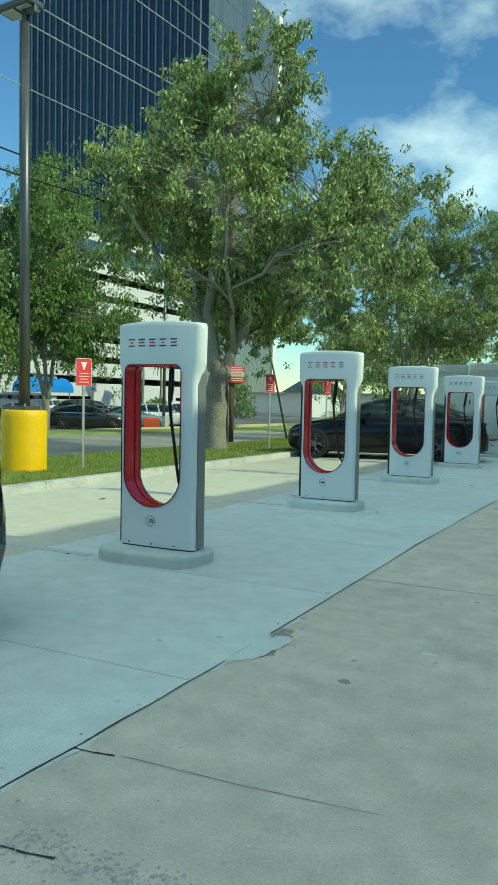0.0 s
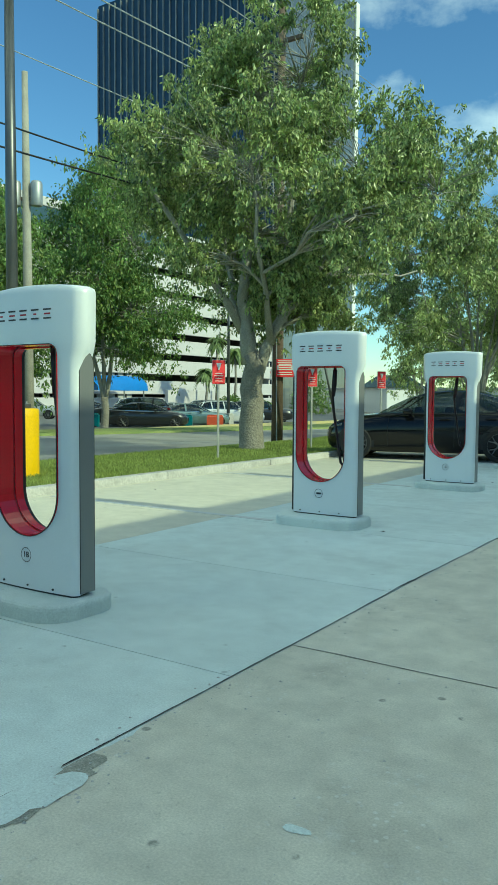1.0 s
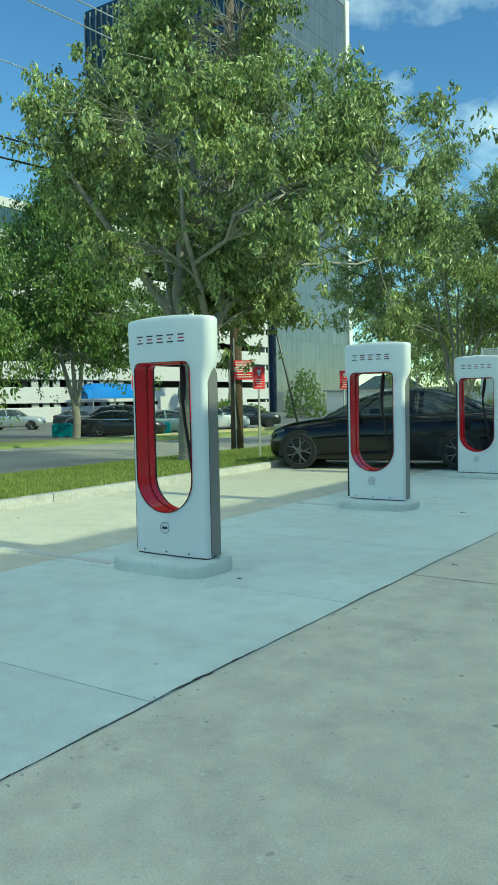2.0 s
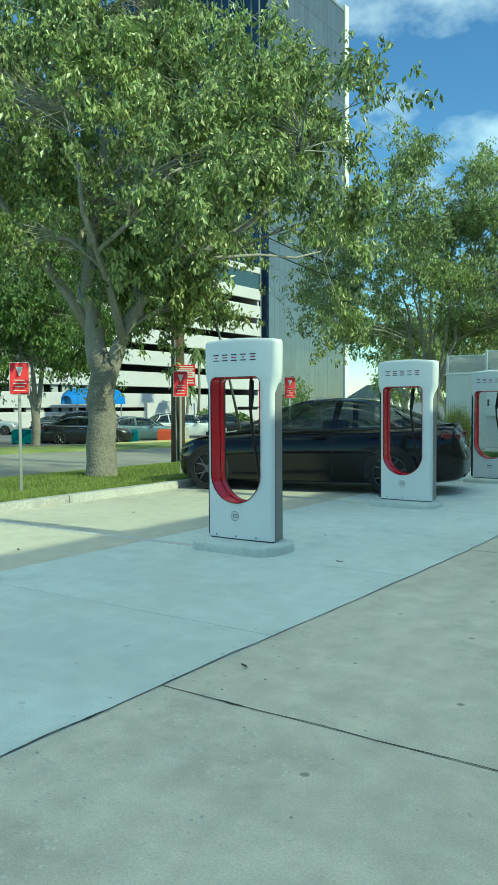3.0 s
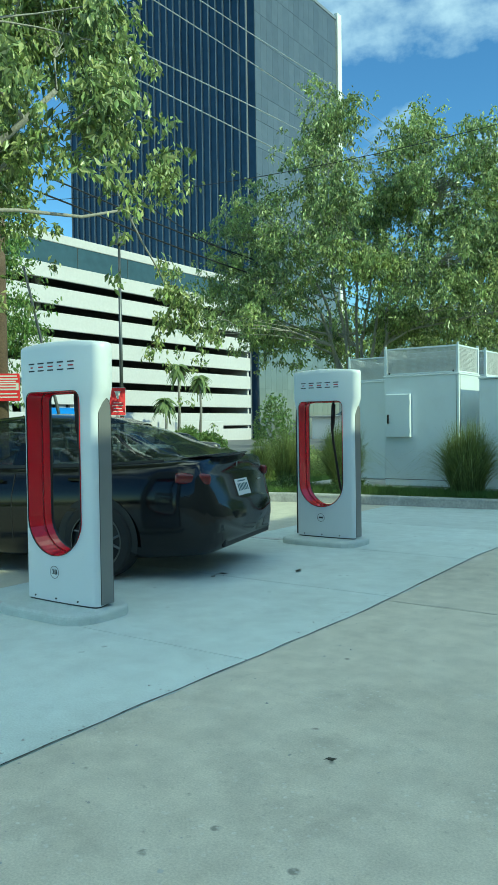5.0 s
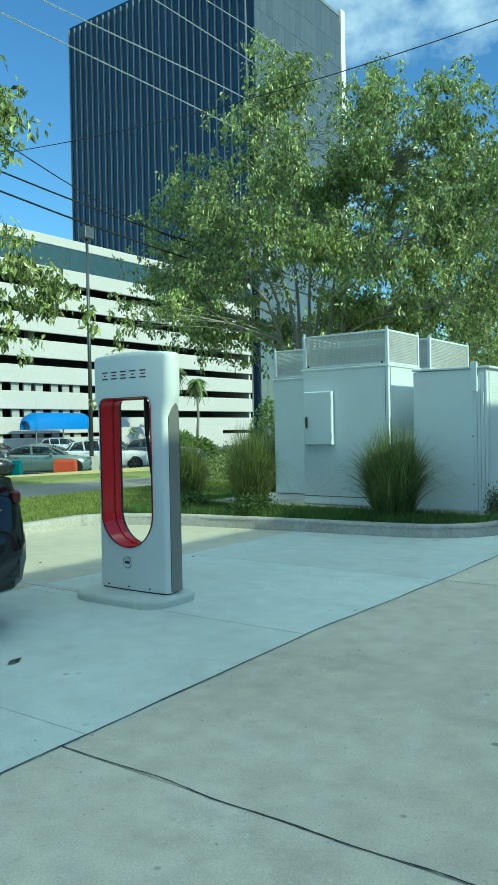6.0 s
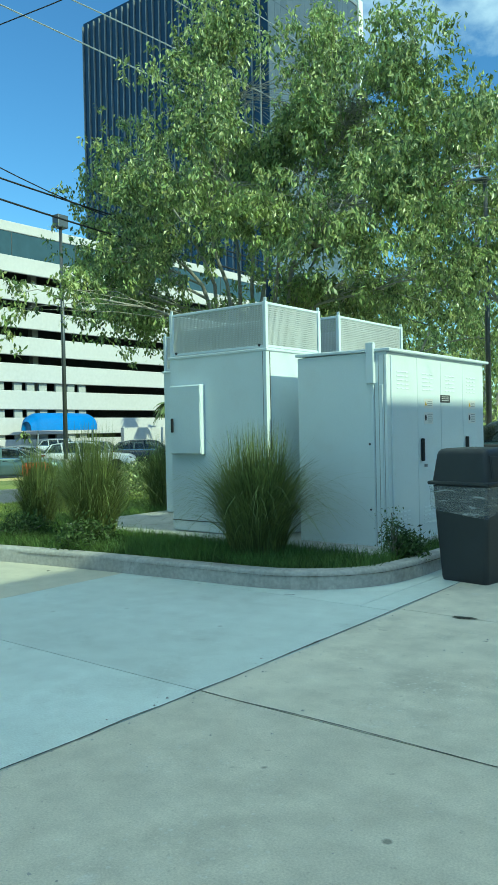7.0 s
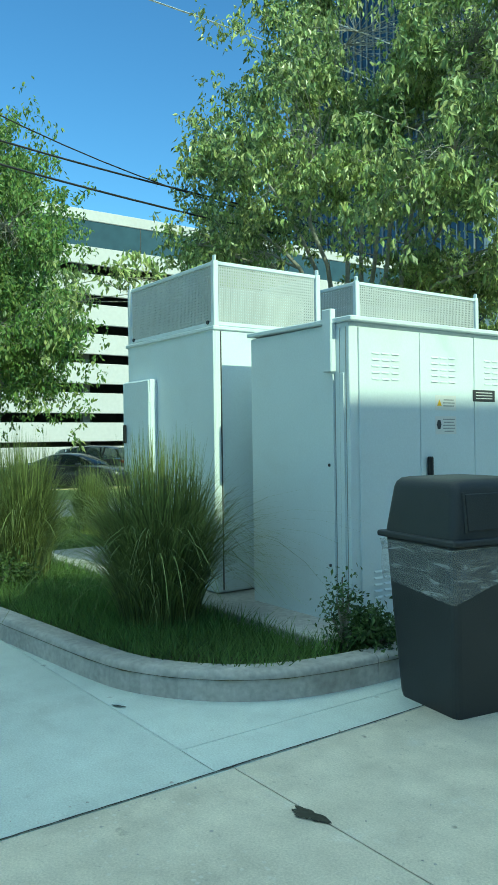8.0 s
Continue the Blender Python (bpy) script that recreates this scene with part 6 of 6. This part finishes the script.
for seed, pos, label, s in ((51, (-28.7, 33.2, -0.45), "tall bright green tree with dense foliage at the lot edge", 1.3), (61, (-27.4, 24.6, -0.2), "bright green verge tree beside the street", 0.95),
                            (66, (-28.5, 16.0, -0.2), "green verge tree near the utility pole", 1.0)):
    wide = [(0.9, 1.2, 4.0, 1.0, 1.0, 0.8), (0.8, 0.9, 5.2, 1.0, 1.0, 0.9)] if seed == 51 else []
    tree(pos, label, [(s * x, s * y, s * z, s * p, s * q, s * r) for x, y, z, p, q, r in T5 + wide], 1300 if wide else 1100, 8, 11, 0.21, fan(1.4 * s, 1.6, 8.4 * s, 3, 0.15, seed), seed, "leaf2", tuft_r=0.42, spray_r=0.12, gap=-0.02)

for k, (x, y) in enumerate(((-15.0, 62.0), (-21.0, 69.0), (-8.5, 68.0), (-2.5, 65.0), (-28.0, 76.0), (4.0, 62.0))):
    tree((x, y, -0.9), "distant green tree in the row beyond the street", T5, 150, 7, 8, 0.36, fan(1.6, 1.6, 8.0, 3, 0.13, 80 + k), 80 + k, "leaf", tuft_r=0.5, spray_r=0.2)


def palm(pos, h, seed):
    rng = random.Random(seed)
    t = thing("palm_tree", Matrix.Translation(pos), "thin palm with drooping fronds in front of the garage", "palm tree", "palms")
    part("trunk", tube([(0, 0, 0), (0.2, 0.1, h * 0.5), (0.1, 0, h)], [0.2, 0.15, 0.12], 8), M["bark"], t, smooth=True)
    for k in range(44):
        a, e, size = rng.uniform(0, 6.28), rng.uniform(-0.9, 1.2), rng.uniform(0.7, 1.05)
        bm = bmesh.new()
        prev = None
        for i in range(7):
            f = i / 6
            r = 1.75 * size * f
            c = Vector((0.1 + r * math.cos(a) * math.cos(e * (1 - f * 0.6)), r * math.sin(a) * math.cos(e * (1 - f * 0.6)), h + 1.5 * f * math.sin(e) - (1.2 + 0.5 * size) * f * f))
            w = 0.30 * math.sin(math.pi * min(0.95, f + 0.12))
            s = Vector((-math.sin(a), math.cos(a), 0)) * w
            row = [bm.verts.new(c + s - Vector((0, 0, w * 0.6))), bm.verts.new(c), bm.verts.new(c - s - Vector((0, 0, w * 0.6)))]
            if prev:
                bm.faces.new((prev[0], prev[1], row[1], row[0]))
                bm.faces.new((prev[1], prev[2], row[2], row[1]))
            prev = row
        part("frond", bm, M["leaf"], t)


for x, y, h, s in ((-57.9, 83.2, 9.1, 1), (-57.3, 86.4, 7.9, 2), (-57.5, 80.4, 5.1, 3)):
    palm((x, y, -0.8), h, s)


# ---- planting ----
def tall_grass(pos, height, radius, count, seed, label, strays=40):
    """A tussock of thin blades: a dense upright heart, arching outer blades and a few long strays."""
    rng = np.random.default_rng(seed)
    n = count
    stray = np.arange(n) < strays
    a = rng.uniform(0, 2 * np.pi, n)
    out = (rng.random(n) ** 1.25) * radius * rng.uniform(0.6, 1.2, n) + 0.02
    ln = height * rng.uniform(0.5, 1.08, n)
    out[stray] = radius * rng.uniform(1.1, 1.7, strays)
    ln[stray] = height * rng.uniform(0.9, 1.25, strays)
    br = 0.26 * np.sqrt(rng.random(n)) * min(1.0, radius + 0.2)
    base = np.stack([np.cos(a) * br, np.sin(a) * br, np.zeros(n)], 1)
    a2 = a + rng.normal(0, 0.5, n)
    d = np.stack([np.cos(a2), np.sin(a2), np.zeros(n)], 1)
    side = np.stack([-np.sin(a2 + rng.normal(0, 0.5, n)), np.cos(a2), np.zeros(n)], 1)
    w = rng.uniform(0.003, 0.0065, n)
    w[stray] = rng.uniform(0.005, 0.007, strays)
    droop = np.minimum(1.3, out / radius) * rng.uniform(0.35, 0.7, n)
    verts = []
    segs = 9
    for i in range(segs + 1):
        f = i / segs
        c = base + d * (out * f ** 1.9)[:, None]
        c[:, 2] += ln * (f - droop * f ** 3.4)
        ww = (w * (1 - f ** 1.5 * 0.92))[:, None]
        verts.append(np.stack([c - side * ww, c + side * ww], 1))
    v = np.stack(verts, 1).reshape(-1, 3)
    o = (np.arange(n) * (segs + 1) * 2)[:, None, None]
    k = (np.arange(segs) * 2)[None, :, None]
    faces = (o + k + np.array([[[0, 1, 3, 2]]])).reshape(-1, 4)
    ob = soup("ornamental_grass", v.tolist(), faces.tolist(), M["plume"])
    ob.matrix_basis = Matrix.Translation(pos)
    return tagged(ob, label, "ornamental grass", "grass clumps")


tall_grass((-3.28, 26.28, 0.12), 1.28, 0.78, 3600, 1, "tall fine-bladed ornamental grass clump in front of the cabinets", 70)
tall_grass((-5.45, 26.15, 0.12), 1.32, 0.60, 2900, 2, "sunlit ornamental grass clump beside the cabinet slab")
tall_grass((-6.85, 26.45, 0.12), 1.15, 0.45, 1900, 3, "tall ornamental grass clump near the kerb corner")
tall_grass((-8.6, 28.2, 0.12), 0.95, 0.5, 1500, 4, "ornamental grass clump at the end of the island")
tall_grass((-7.15, 29.0, 0.12), 1.2, 0.7, 1800, 5, "ornamental grass clump behind the cabinet")


def shrub(pos, rx, rz, n, seed, label, length=0.05, key="leaf"):
    rng = np.random.default_rng(seed)
    u = rng.normal(0, 1, (n, 3))
    u /= np.linalg.norm(u, axis=1)[:, None]
    u[:, 2] = np.abs(u[:, 2])
    c = u * rng.uniform(0.3, 1, (n, 1)) ** 0.5 * np.array([rx, rx, rz])
    v, f = leaf_cloud(c, 14, (0.05, 0.05, 0.05), length, 0.0, rng)
    s = thing("shrub", Matrix.Translation(pos), label, "shrub", "shrubs")
    soup("foliage", v.tolist(), f.tolist(), M[key], s)
    bm = bmesh.new()
    for p in c[:14]:
        tube([(0, 0, -0.05), (p[0] * 0.4, p[1] * 0.4, p[2] * 0.6), tuple(p)], [0.012, 0.008, 0.004], 5, bm, False)
    part("stem", bm, M["bark"], s)


shrub((-2.10, 27.00, 0.1), 0.15, 0.24, 120, 1, "small dark leafy weed at the foot of the cabinet", 0.045, "weed")
shrub((-2.16, 26.86, 0.1), 0.09, 0.50, 50, 2, "thin upright weed beside the kerb", 0.035, "weed")
shrub((-5.2, 25.85, 0.1), 0.35, 0.35, 160, 3, "low leafy plant under the ornamental grass", 0.05, "weed")
shrub((-6.4, 25.9, 0.1), 0.4, 0.3, 160, 4, "low leafy plant at the kerb corner", 0.05, "weed")
for k, (x, y, r, z) in enumerate(((-7.6, 30.5, 1.0, 1.0), (-9.6, 31.0, 1.1, 0.9), (-11.2, 33.0, 1.2, 1.0), (-13.2, 36.5, 1.2, 1.0), (-8.4, 36.0, 1.2, 1.2))):
    shrub((x, y, -0.1), r, z, 420, 20 + k, "rounded green hedge shrub behind the island", 0.07)
for k, (x, y, r, z) in enumerate(((-42.2, 79.7, 2.3, 5.4), (-50.5, 76.0, 2.0, 2.2), (-40.0, 66.0, 1.8, 1.6))):
    shrub((x, y, -0.8), r, z, 500, 40 + k, "clipped green shrub at the far side of the lot", 0.22, "leaf2")


def blades(name, n, x0, x1, y0, y1, h, seed, keep, label, key="blade", thin=1.0):
    rng = np.random.default_rng(seed)
    x, y = rng.uniform(x0, x1, n), rng.uniform(y0, y1, n)
    z = np.array([lawn_z(a, c) - 0.01 if a < -7.36 else 0.12 for a, c in zip(x, y)])
    ok = np.array([keep(a, b) for a, b in zip(x, y)])
    x, y, z = x[ok], y[ok], z[ok]
    n = len(x)
    a = rng.uniform(0, 6.283, n)
    hh = h * rng.uniform(0.5, 1.4, n)
    w = (0.006 + 0.004 * rng.random(n)) * thin
    p0 = np.stack([x - np.cos(a) * w, y - np.sin(a) * w, z], 1)
    p1 = np.stack([x + np.cos(a) * w, y + np.sin(a) * w, z], 1)
    p2 = np.stack([x + rng.normal(0, 0.5, n) * hh, y + rng.normal(0, 0.5, n) * hh, z + hh], 1)
    v = np.stack([p0, p1, p2], 1).reshape(-1, 3)
    ob = soup(name, v.tolist(), (np.arange(n)[:, None] * 3 + np.array([[0, 1, 2]])).tolist(), M[key])
    return tagged(ob, label, "grass", kind="stuff")


KERB = [(-7.22, -60), (-7.22, 24.55), (-7.02, 24.86), (-6.6, 25.05), (-6.1, 25.26), (-4.7, 25.46), (-3.6, 25.56), (-2.95, 25.62), (-2.62, 25.68), (-2.35, 25.82), (-2.12, 26.02), (-1.96, 26.28), (-1.89, 26.6), (-1.86, 27.0), (-1.86, 31.6), (-2.1, 32.0), (-2.6, 32.2), (-8.0, 32.4)]


def inside_island(x, y):
    if y > 32 or (x > -2.05):
        return False
    for (ax, ay), (bx, by) in zip(KERB[2:13], KERB[3:14]):
        if ax <= x <= bx and y < ay + (by - ay) * (x - ax) / max(1e-6, bx - ax) + 0.17:
            return False
    if -6.78 < x < -2.2 and y > 26.7:
        return False
    return y > 25.0


blades("lawn_grass", 230000, -13.25, -7.36, 1, 33, 0.06, 1, lambda x, y: y < 24.9 or inside_island(x, y) or x < -7.4, "short mown grass blades along the kerb")
blades("island_grass", 90000, -7.3, -1.95, 25.2, 30, 0.12, 2, inside_island, "uncut grass on the planted island, coloured darker for its shade", "shaded_blade", 0.55)
isl = [(x, y) for x, y in KERB[2:17]] + [(-7.3, 32.3)]
bm = bmesh.new()
bm.faces.new([bm.verts.new((x, y, 0.11)) for x, y in isl])
tagged(obj("island_soil", bm, M["soil"]), "dark planting soil of the raised island", "ground", kind="structure")

# ---- kerbs ----
kerb = thing("kerb", pose(0, 0, 0), "grey weathered concrete kerb around lawn and island", "kerb", kind="structure")


def kerb_piece(a, b, na, nb):
    """One kerb stone from a to b; na and nb point to the planted side."""
    bm = bmesh.new()
    ends = []
    for (x, y), n in ((a, na), (b, nb)):
        low = 0.77 + 0.23 * min(1.0, max(0.0, (y - 22.0) / 2.6))
        prof = [(0, -0.05), (0.006, 0.124), (0.011, 0.137), (0.020, 0.146), (0.034, 0.151), (0.09, 0.152), (0.155, 0.15), (0.16, 0.05)]
        ends.append([bm.verts.new((x + n.x * o, y + n.y * o, z * low)) for o, z in prof])
    for k in range(7):
        bm.faces.new((ends[0][k], ends[1][k], ends[1][k + 1], ends[0][k + 1]))
    bm.faces.new(ends[0][::-1])
    bm.faces.new(ends[1])
    bmesh.ops.recalc_face_normals(bm, faces=bm.faces[:])
    ob = part("kerb_stone", bm, M["kerb"], kerb, smooth=True)
    ob.data.set_sharp_from_angle(angle=radians(50))


fine_k = [KERB[0]]
for (ax, ay), (bx, by) in zip(KERB, KERB[1:]):
    d = math.hypot(bx - ax, by - ay)
    steps = max(1, round(d / 3.0))
    fine_k += [(ax + (bx - ax) * i / steps, ay + (by - ay) * i / steps) for i in range(1, steps + 1)]
for _ in range(2):
    cut_k = [fine_k[0]]
    for (ax, ay), (bx, by) in zip(fine_k, fine_k[1:]):
        if math.hypot(bx - ax, by - ay) > 1.6:
            cut_k.append((bx, by))
        else:
            cut_k += [(ax + (bx - ax) * f, ay + (by - ay) * f) for f in (0.25, 0.75)]
    fine_k = cut_k
normals = []
for i in range(len(fine_k)):
    p, q = Vector(fine_k[max(0, i - 1)]), Vector(fine_k[min(len(fine_k) - 1, i + 1)])
    d = (q - p).normalized()
    normals.append(Vector((-d.y, d.x)))
for i in range(len(fine_k) - 1):
    a, b = Vector(fine_k[i]), Vector(fine_k[i + 1])
    straight = (b - a).length > 1.0
    g = (b - a).normalized() * (0.006 if straight else 0.0)
    kerb_piece(a + g, b - g, normals[i], normals[i + 1])

# ---- litter on the ground ----
rng = random.Random(8)
for k in range(26):
    x, y = rng.uniform(-6.5, 0.3), rng.uniform(3.5, 26.0)
    bm = bmesh.new()
    s = rng.uniform(0.018, 0.05)
    vs = [bm.verts.new((c * s, d * s, z)) for c, d, z in ((-1.2, 0, 0.004), (-0.3, 0.45, 0.012), (0.9, 0.3, 0.006), (1.3, -0.1, 0.014), (0.4, -0.45, 0.005), (-0.5, -0.35, 0.01))]
    bm.faces.new(vs)
    ob = obj("fallen_leaf", bm, M["deadleaf"])
    ob.matrix_basis = pose(x, y, 0.004, 0, 0, rng.uniform(0, 360))
    tagged(ob, "curled dry brown leaf lying on the concrete", "leaf", "fallen leaves")
for x, y, w, l, r in ((-0.96, 25.58, 0.085, 0.036, 8), (-4.0, 10.9, 0.07, 0.03, 5), (-2.41, 25.55, 0.05, 0.009, 28), (-0.97, 15.23, 0.05, 0.012, 30)):
    bm = bmesh.new()
    pts = []
    for k in range(30):
        a = 2 * math.pi * k / 30
        q = (0.62 + 0.5 * rng.random()) * (1.0 + 0.15 * math.sin(3 * a + 1.0))
        pts.append(bm.verts.new((w * q * math.cos(a), l * q * math.sin(a), 0.003 + 0.003 * rng.random())))
    bm.faces.new(pts)
    ob = obj("debris", bm, M["deadleaf"])
    ob.matrix_basis = pose(x, y, 0.002, 0, 0, r)
    tagged(ob, "dark scrap of debris lying on the concrete", "debris")

# ---- pavement slabs ----
pave = thing("pavement", pose(0, 0, 0), "cast concrete slabs of lane and charging bays with dark joints", "pavement", kind="structure")


def slab_piece(x0, x1, y0, y1, material, top=0.0):
    g, c = 0.0035, 0.004
    v = [(x0 + g, y0 + g, -0.12), (x1 - g, y0 + g, -0.12), (x1 - g, y1 - g, -0.12), (x0 + g, y1 - g, -0.12)]
    v += [(x0 + g, y0 + g, top - c), (x1 - g, y0 + g, top - c), (x1 - g, y1 - g, top - c), (x0 + g, y1 - g, top - c)]
    v += [(x0 + g + c, y0 + g + c, top), (x1 - g - c, y0 + g + c, top), (x1 - g - c, y1 - g - c, top), (x0 + g + c, y1 - g - c, top)]
    f = [(8, 9, 10, 11)]
    for a in (0, 4):
        for k in range(4):
            f.append((a + k, a + (k + 1) % 4, a + 4 + (k + 1) % 4, a + 4 + k))
    soup("slab", v, f, material, pave)


JX = -1.48
EDGE = [(-60, -1.48), (2.9, -1.49), (3.3, -1.475), (4.8, -1.465), (8.4, -1.51), (11.3, -1.49), (14.3, -1.425), (16.6, -1.43), (18.9, -1.385), (19.3, -1.40), (21.4, -1.485), (23.4, -1.45), (25.57, -1.455), (27.5, -1.50), (140, -1.50)]


def jx(y):
    """Where the lane's cast edge runs."""
    return float(np.interp(y, [e[0] for e in EDGE], [e[1] for e in EDGE]))


def edge_slab(x, y0, y1, material):
    """A slab from the straight side x to the wandering edge."""
    g = 0.0035
    s = 1 if x > JX else -1
    ys = [y0 + g] + [e[0] for e in EDGE if y0 + 0.02 < e[0] < y1 - 0.02] + [y1 - g]
    out = [(jx(y) + s * g, y) for y in ys] + [(x - s * g, y1 - g), (x - s * g, y0 + g)]
    if s > 0:
        out = out[::-1]
    part("slab", prism(out, -0.12, 0.0), material, pave)


lane_y = [-60, -40, -20, -6.1, -1.9, 2.35, 6.56, 10.77, 15.0, 19.26, 23.42, 25.6, 29.8, 34.0, 50, 80, 140]
for a, b in zip(lane_y, lane_y[1:]):
    edge_slab(2.2, a, b, M["lane"])
    slab_piece(2.2, 5.65, a, b, M["lane"])
bay_y = [-60, -30, -9.3, -5.5, -1.67, 2.16, 6.0, 9.83, 13.66, 17.5, 21.32, 25.52]
for a, b in zip(bay_y, bay_y[1:]):
    slab_piece(-7.24, -4.3, a, b, M["bay"])
    h = (a + b) / 2 if b - a < 5 else b
    for p, q in ((a, h), (h, b)) if h < b else ((a, b),):
        edge_slab(-4.3, p, q, M["apron"])
edge_slab(-1.74, 25.52, 31.6, M["apron"])
slab_piece(-5.6, -1.74, 25.52, 27.5, M["apron"])
slab_piece(-7.24, -1.50, 31.6, 60, M["lane"])


def ragged_joint(p, q, seed, thin=0.004):
    """Worn dark filler of uneven width along a joint."""
    rng = np.random.default_rng(seed)
    p, q = np.array(p, float), np.array(q, float)
    ln = np.linalg.norm(q - p)
    n = max(8, int(ln / 0.035))
    u = (q - p) / ln
    s = np.array([-u[1], u[0]])
    f = np.linspace(0, 1, n + 1)
    slow = np.interp(f, np.linspace(0, 1, max(3, int(ln / 0.35))), rng.random(max(3, int(ln / 0.35))))
    w = thin * (0.6 + 0.8 * rng.random((2, n + 1))) + 0.02 * np.clip(slow - 0.80, 0, 1) * rng.random((2, n + 1)) * 3
    wander = np.interp(f, np.linspace(0, 1, max(3, int(ln / 0.25))), rng.normal(0, 0.006, max(3, int(ln / 0.25))))
    v = []
    for i in range(n + 1):
        c = p + (q - p) * f[i] + s * wander[i]
        if p[0] == q[0]:
            c[0] += jx(c[1]) - JX
        v += [(*(c + s * w[0, i]), 0.0035), (*(c - s * w[1, i]), 0.0035)]
    soup("joint_filler", v, [(2 * i, 2 * i + 1, 2 * i + 3, 2 * i + 2) for i in range(n)], M["joint"], pave)


ragged_joint((JX, 0), (JX, 32), 1)
for k, y in enumerate((2.35, 6.56, 10.77, 15.0, 19.26, 23.42, 29.8)):
    ragged_joint((jx(y), y), (2.2, y), 10 + k, 0.003)
# pale cement smeared over the lane's edge
rng = np.random.default_rng(77)
verts, faces = [], []
ys = np.arange(0.0, 31.0, 0.05)
knots = np.arange(-1.0, 32.0, 0.33)
wide = np.clip(np.interp(ys, knots, rng.normal(-0.005, 0.045, len(knots))), 0.0, 0.10) * rng.uniform(0.6, 1.2, len(ys)) + 0.004
for y, w in zip(ys, wide):
    w = w if y < 8 else w * 0.25
    verts += [(jx(y) + 0.008, y, 0.0025), (jx(y) + 0.008 + max(0.004, w), y + rng.normal(0, 0.01), 0.0022)]
faces = [(2 * k, 2 * k + 1, 2 * k + 3, 2 * k + 2) for k in range(len(ys) - 1)]
soup("cement_smear", verts, faces, M["apron"], pave)
# a thicker pale dab where fresh cement ran over the lane, with a crumbled dark rim
def dab(name, cx, cy, rx, ry, z, material, seed, side=0.0):
    rng = np.random.default_rng(seed)
    n = 40
    r = 1 + 0.16 * np.interp(np.arange(n), np.arange(0, n + 1, 4), np.r_[rng.normal(0, 1, n // 4), 0.0]) + rng.normal(0, 0.05, n)
    v = [(cx, cy, z + 0.001)]
    for k in range(n):
        a = 2 * math.pi * k / n
        v.append((max(cx + rx * r[k] * math.cos(a), side if side else -99), cy + ry * r[k] * math.sin(a), z))
    soup(name, v, [(0, 1 + k, 1 + (k + 1) % n) for k in range(n)], material, pave)


dab("cement_rim", JX + 0.025, 4.72, 0.155, 0.30, 0.0018, M["joint_dust"], 4, JX + 0.008)
dab("cement_dab", JX + 0.02, 4.71, 0.135, 0.275, 0.0040, M["apron"], 6, JX + 0.008)
dab("cement_dab", -0.58, 5.05, 0.05, 0.022, 0.0025, M["apron"], 7)
dab("oil_stain", -0.83, 4.44, 0.035, 0.03, 0.0022, M["joint_dust"], 8)
ragged_joint((JX, 3.25), (-1.30, 3.265), 31, 0.0045)
ragged_joint((-1.28, 3.265), (-0.3, 3.34), 32, 0.0014)
ragged_joint((-1.25, 2.62), (-1.05, 2.65), 33, 0.004)
# crumbs of broken concrete and grit beside the joints
rng = np.random.default_rng(5)
verts, faces = [], []
for k in range(2300):
    if k >= 2150:
        x, y = JX + 0.02 + abs(rng.normal(0.09, 0.05)), rng.normal(4.8, 0.16)
    elif k >= 1500:
        x, y = rng.uniform(-1.25, -0.6), rng.normal(2.68, 0.045)
    elif k < 900:
        x, y = JX + rng.normal(0.02, 0.05) + (0.0 if k % 3 else abs(rng.normal(0, 0.5))), rng.uniform(1, 30)
    else:
        x, y = rng.uniform(-1.4, 1.2), rng.uniform(1, 29)
    s = 0.003 + 0.007 * rng.random() ** 3
    o = len(verts)
    t0 = rng.uniform(0, 6.28)
    for i in range(5):
        r = s * rng.uniform(0.6, 1.3)
        verts.append((x + r * math.cos(t0 + i * 1.257), y + r * math.sin(t0 + i * 1.257), 0.0005))
    verts.append((x, y, s * rng.uniform(0.5, 0.9)))
    faces += [(o + i, o + (i + 1) % 5, o + 5) for i in range(5)]
tagged(soup("grit", verts, faces, M["kerb"]), "loose grit and concrete crumbs along the joints", "grit", kind="stuff")
for k in range(1, 6):
    y = 2.16 + 3.833 * k + 0.12
    tagged(obj("stall_line", box(-7.1, -3.75, y, y + 0.09, -0.01, 0.004), M["paint_line"]), "faded white stall line on the concrete", "marking", kind="structure")
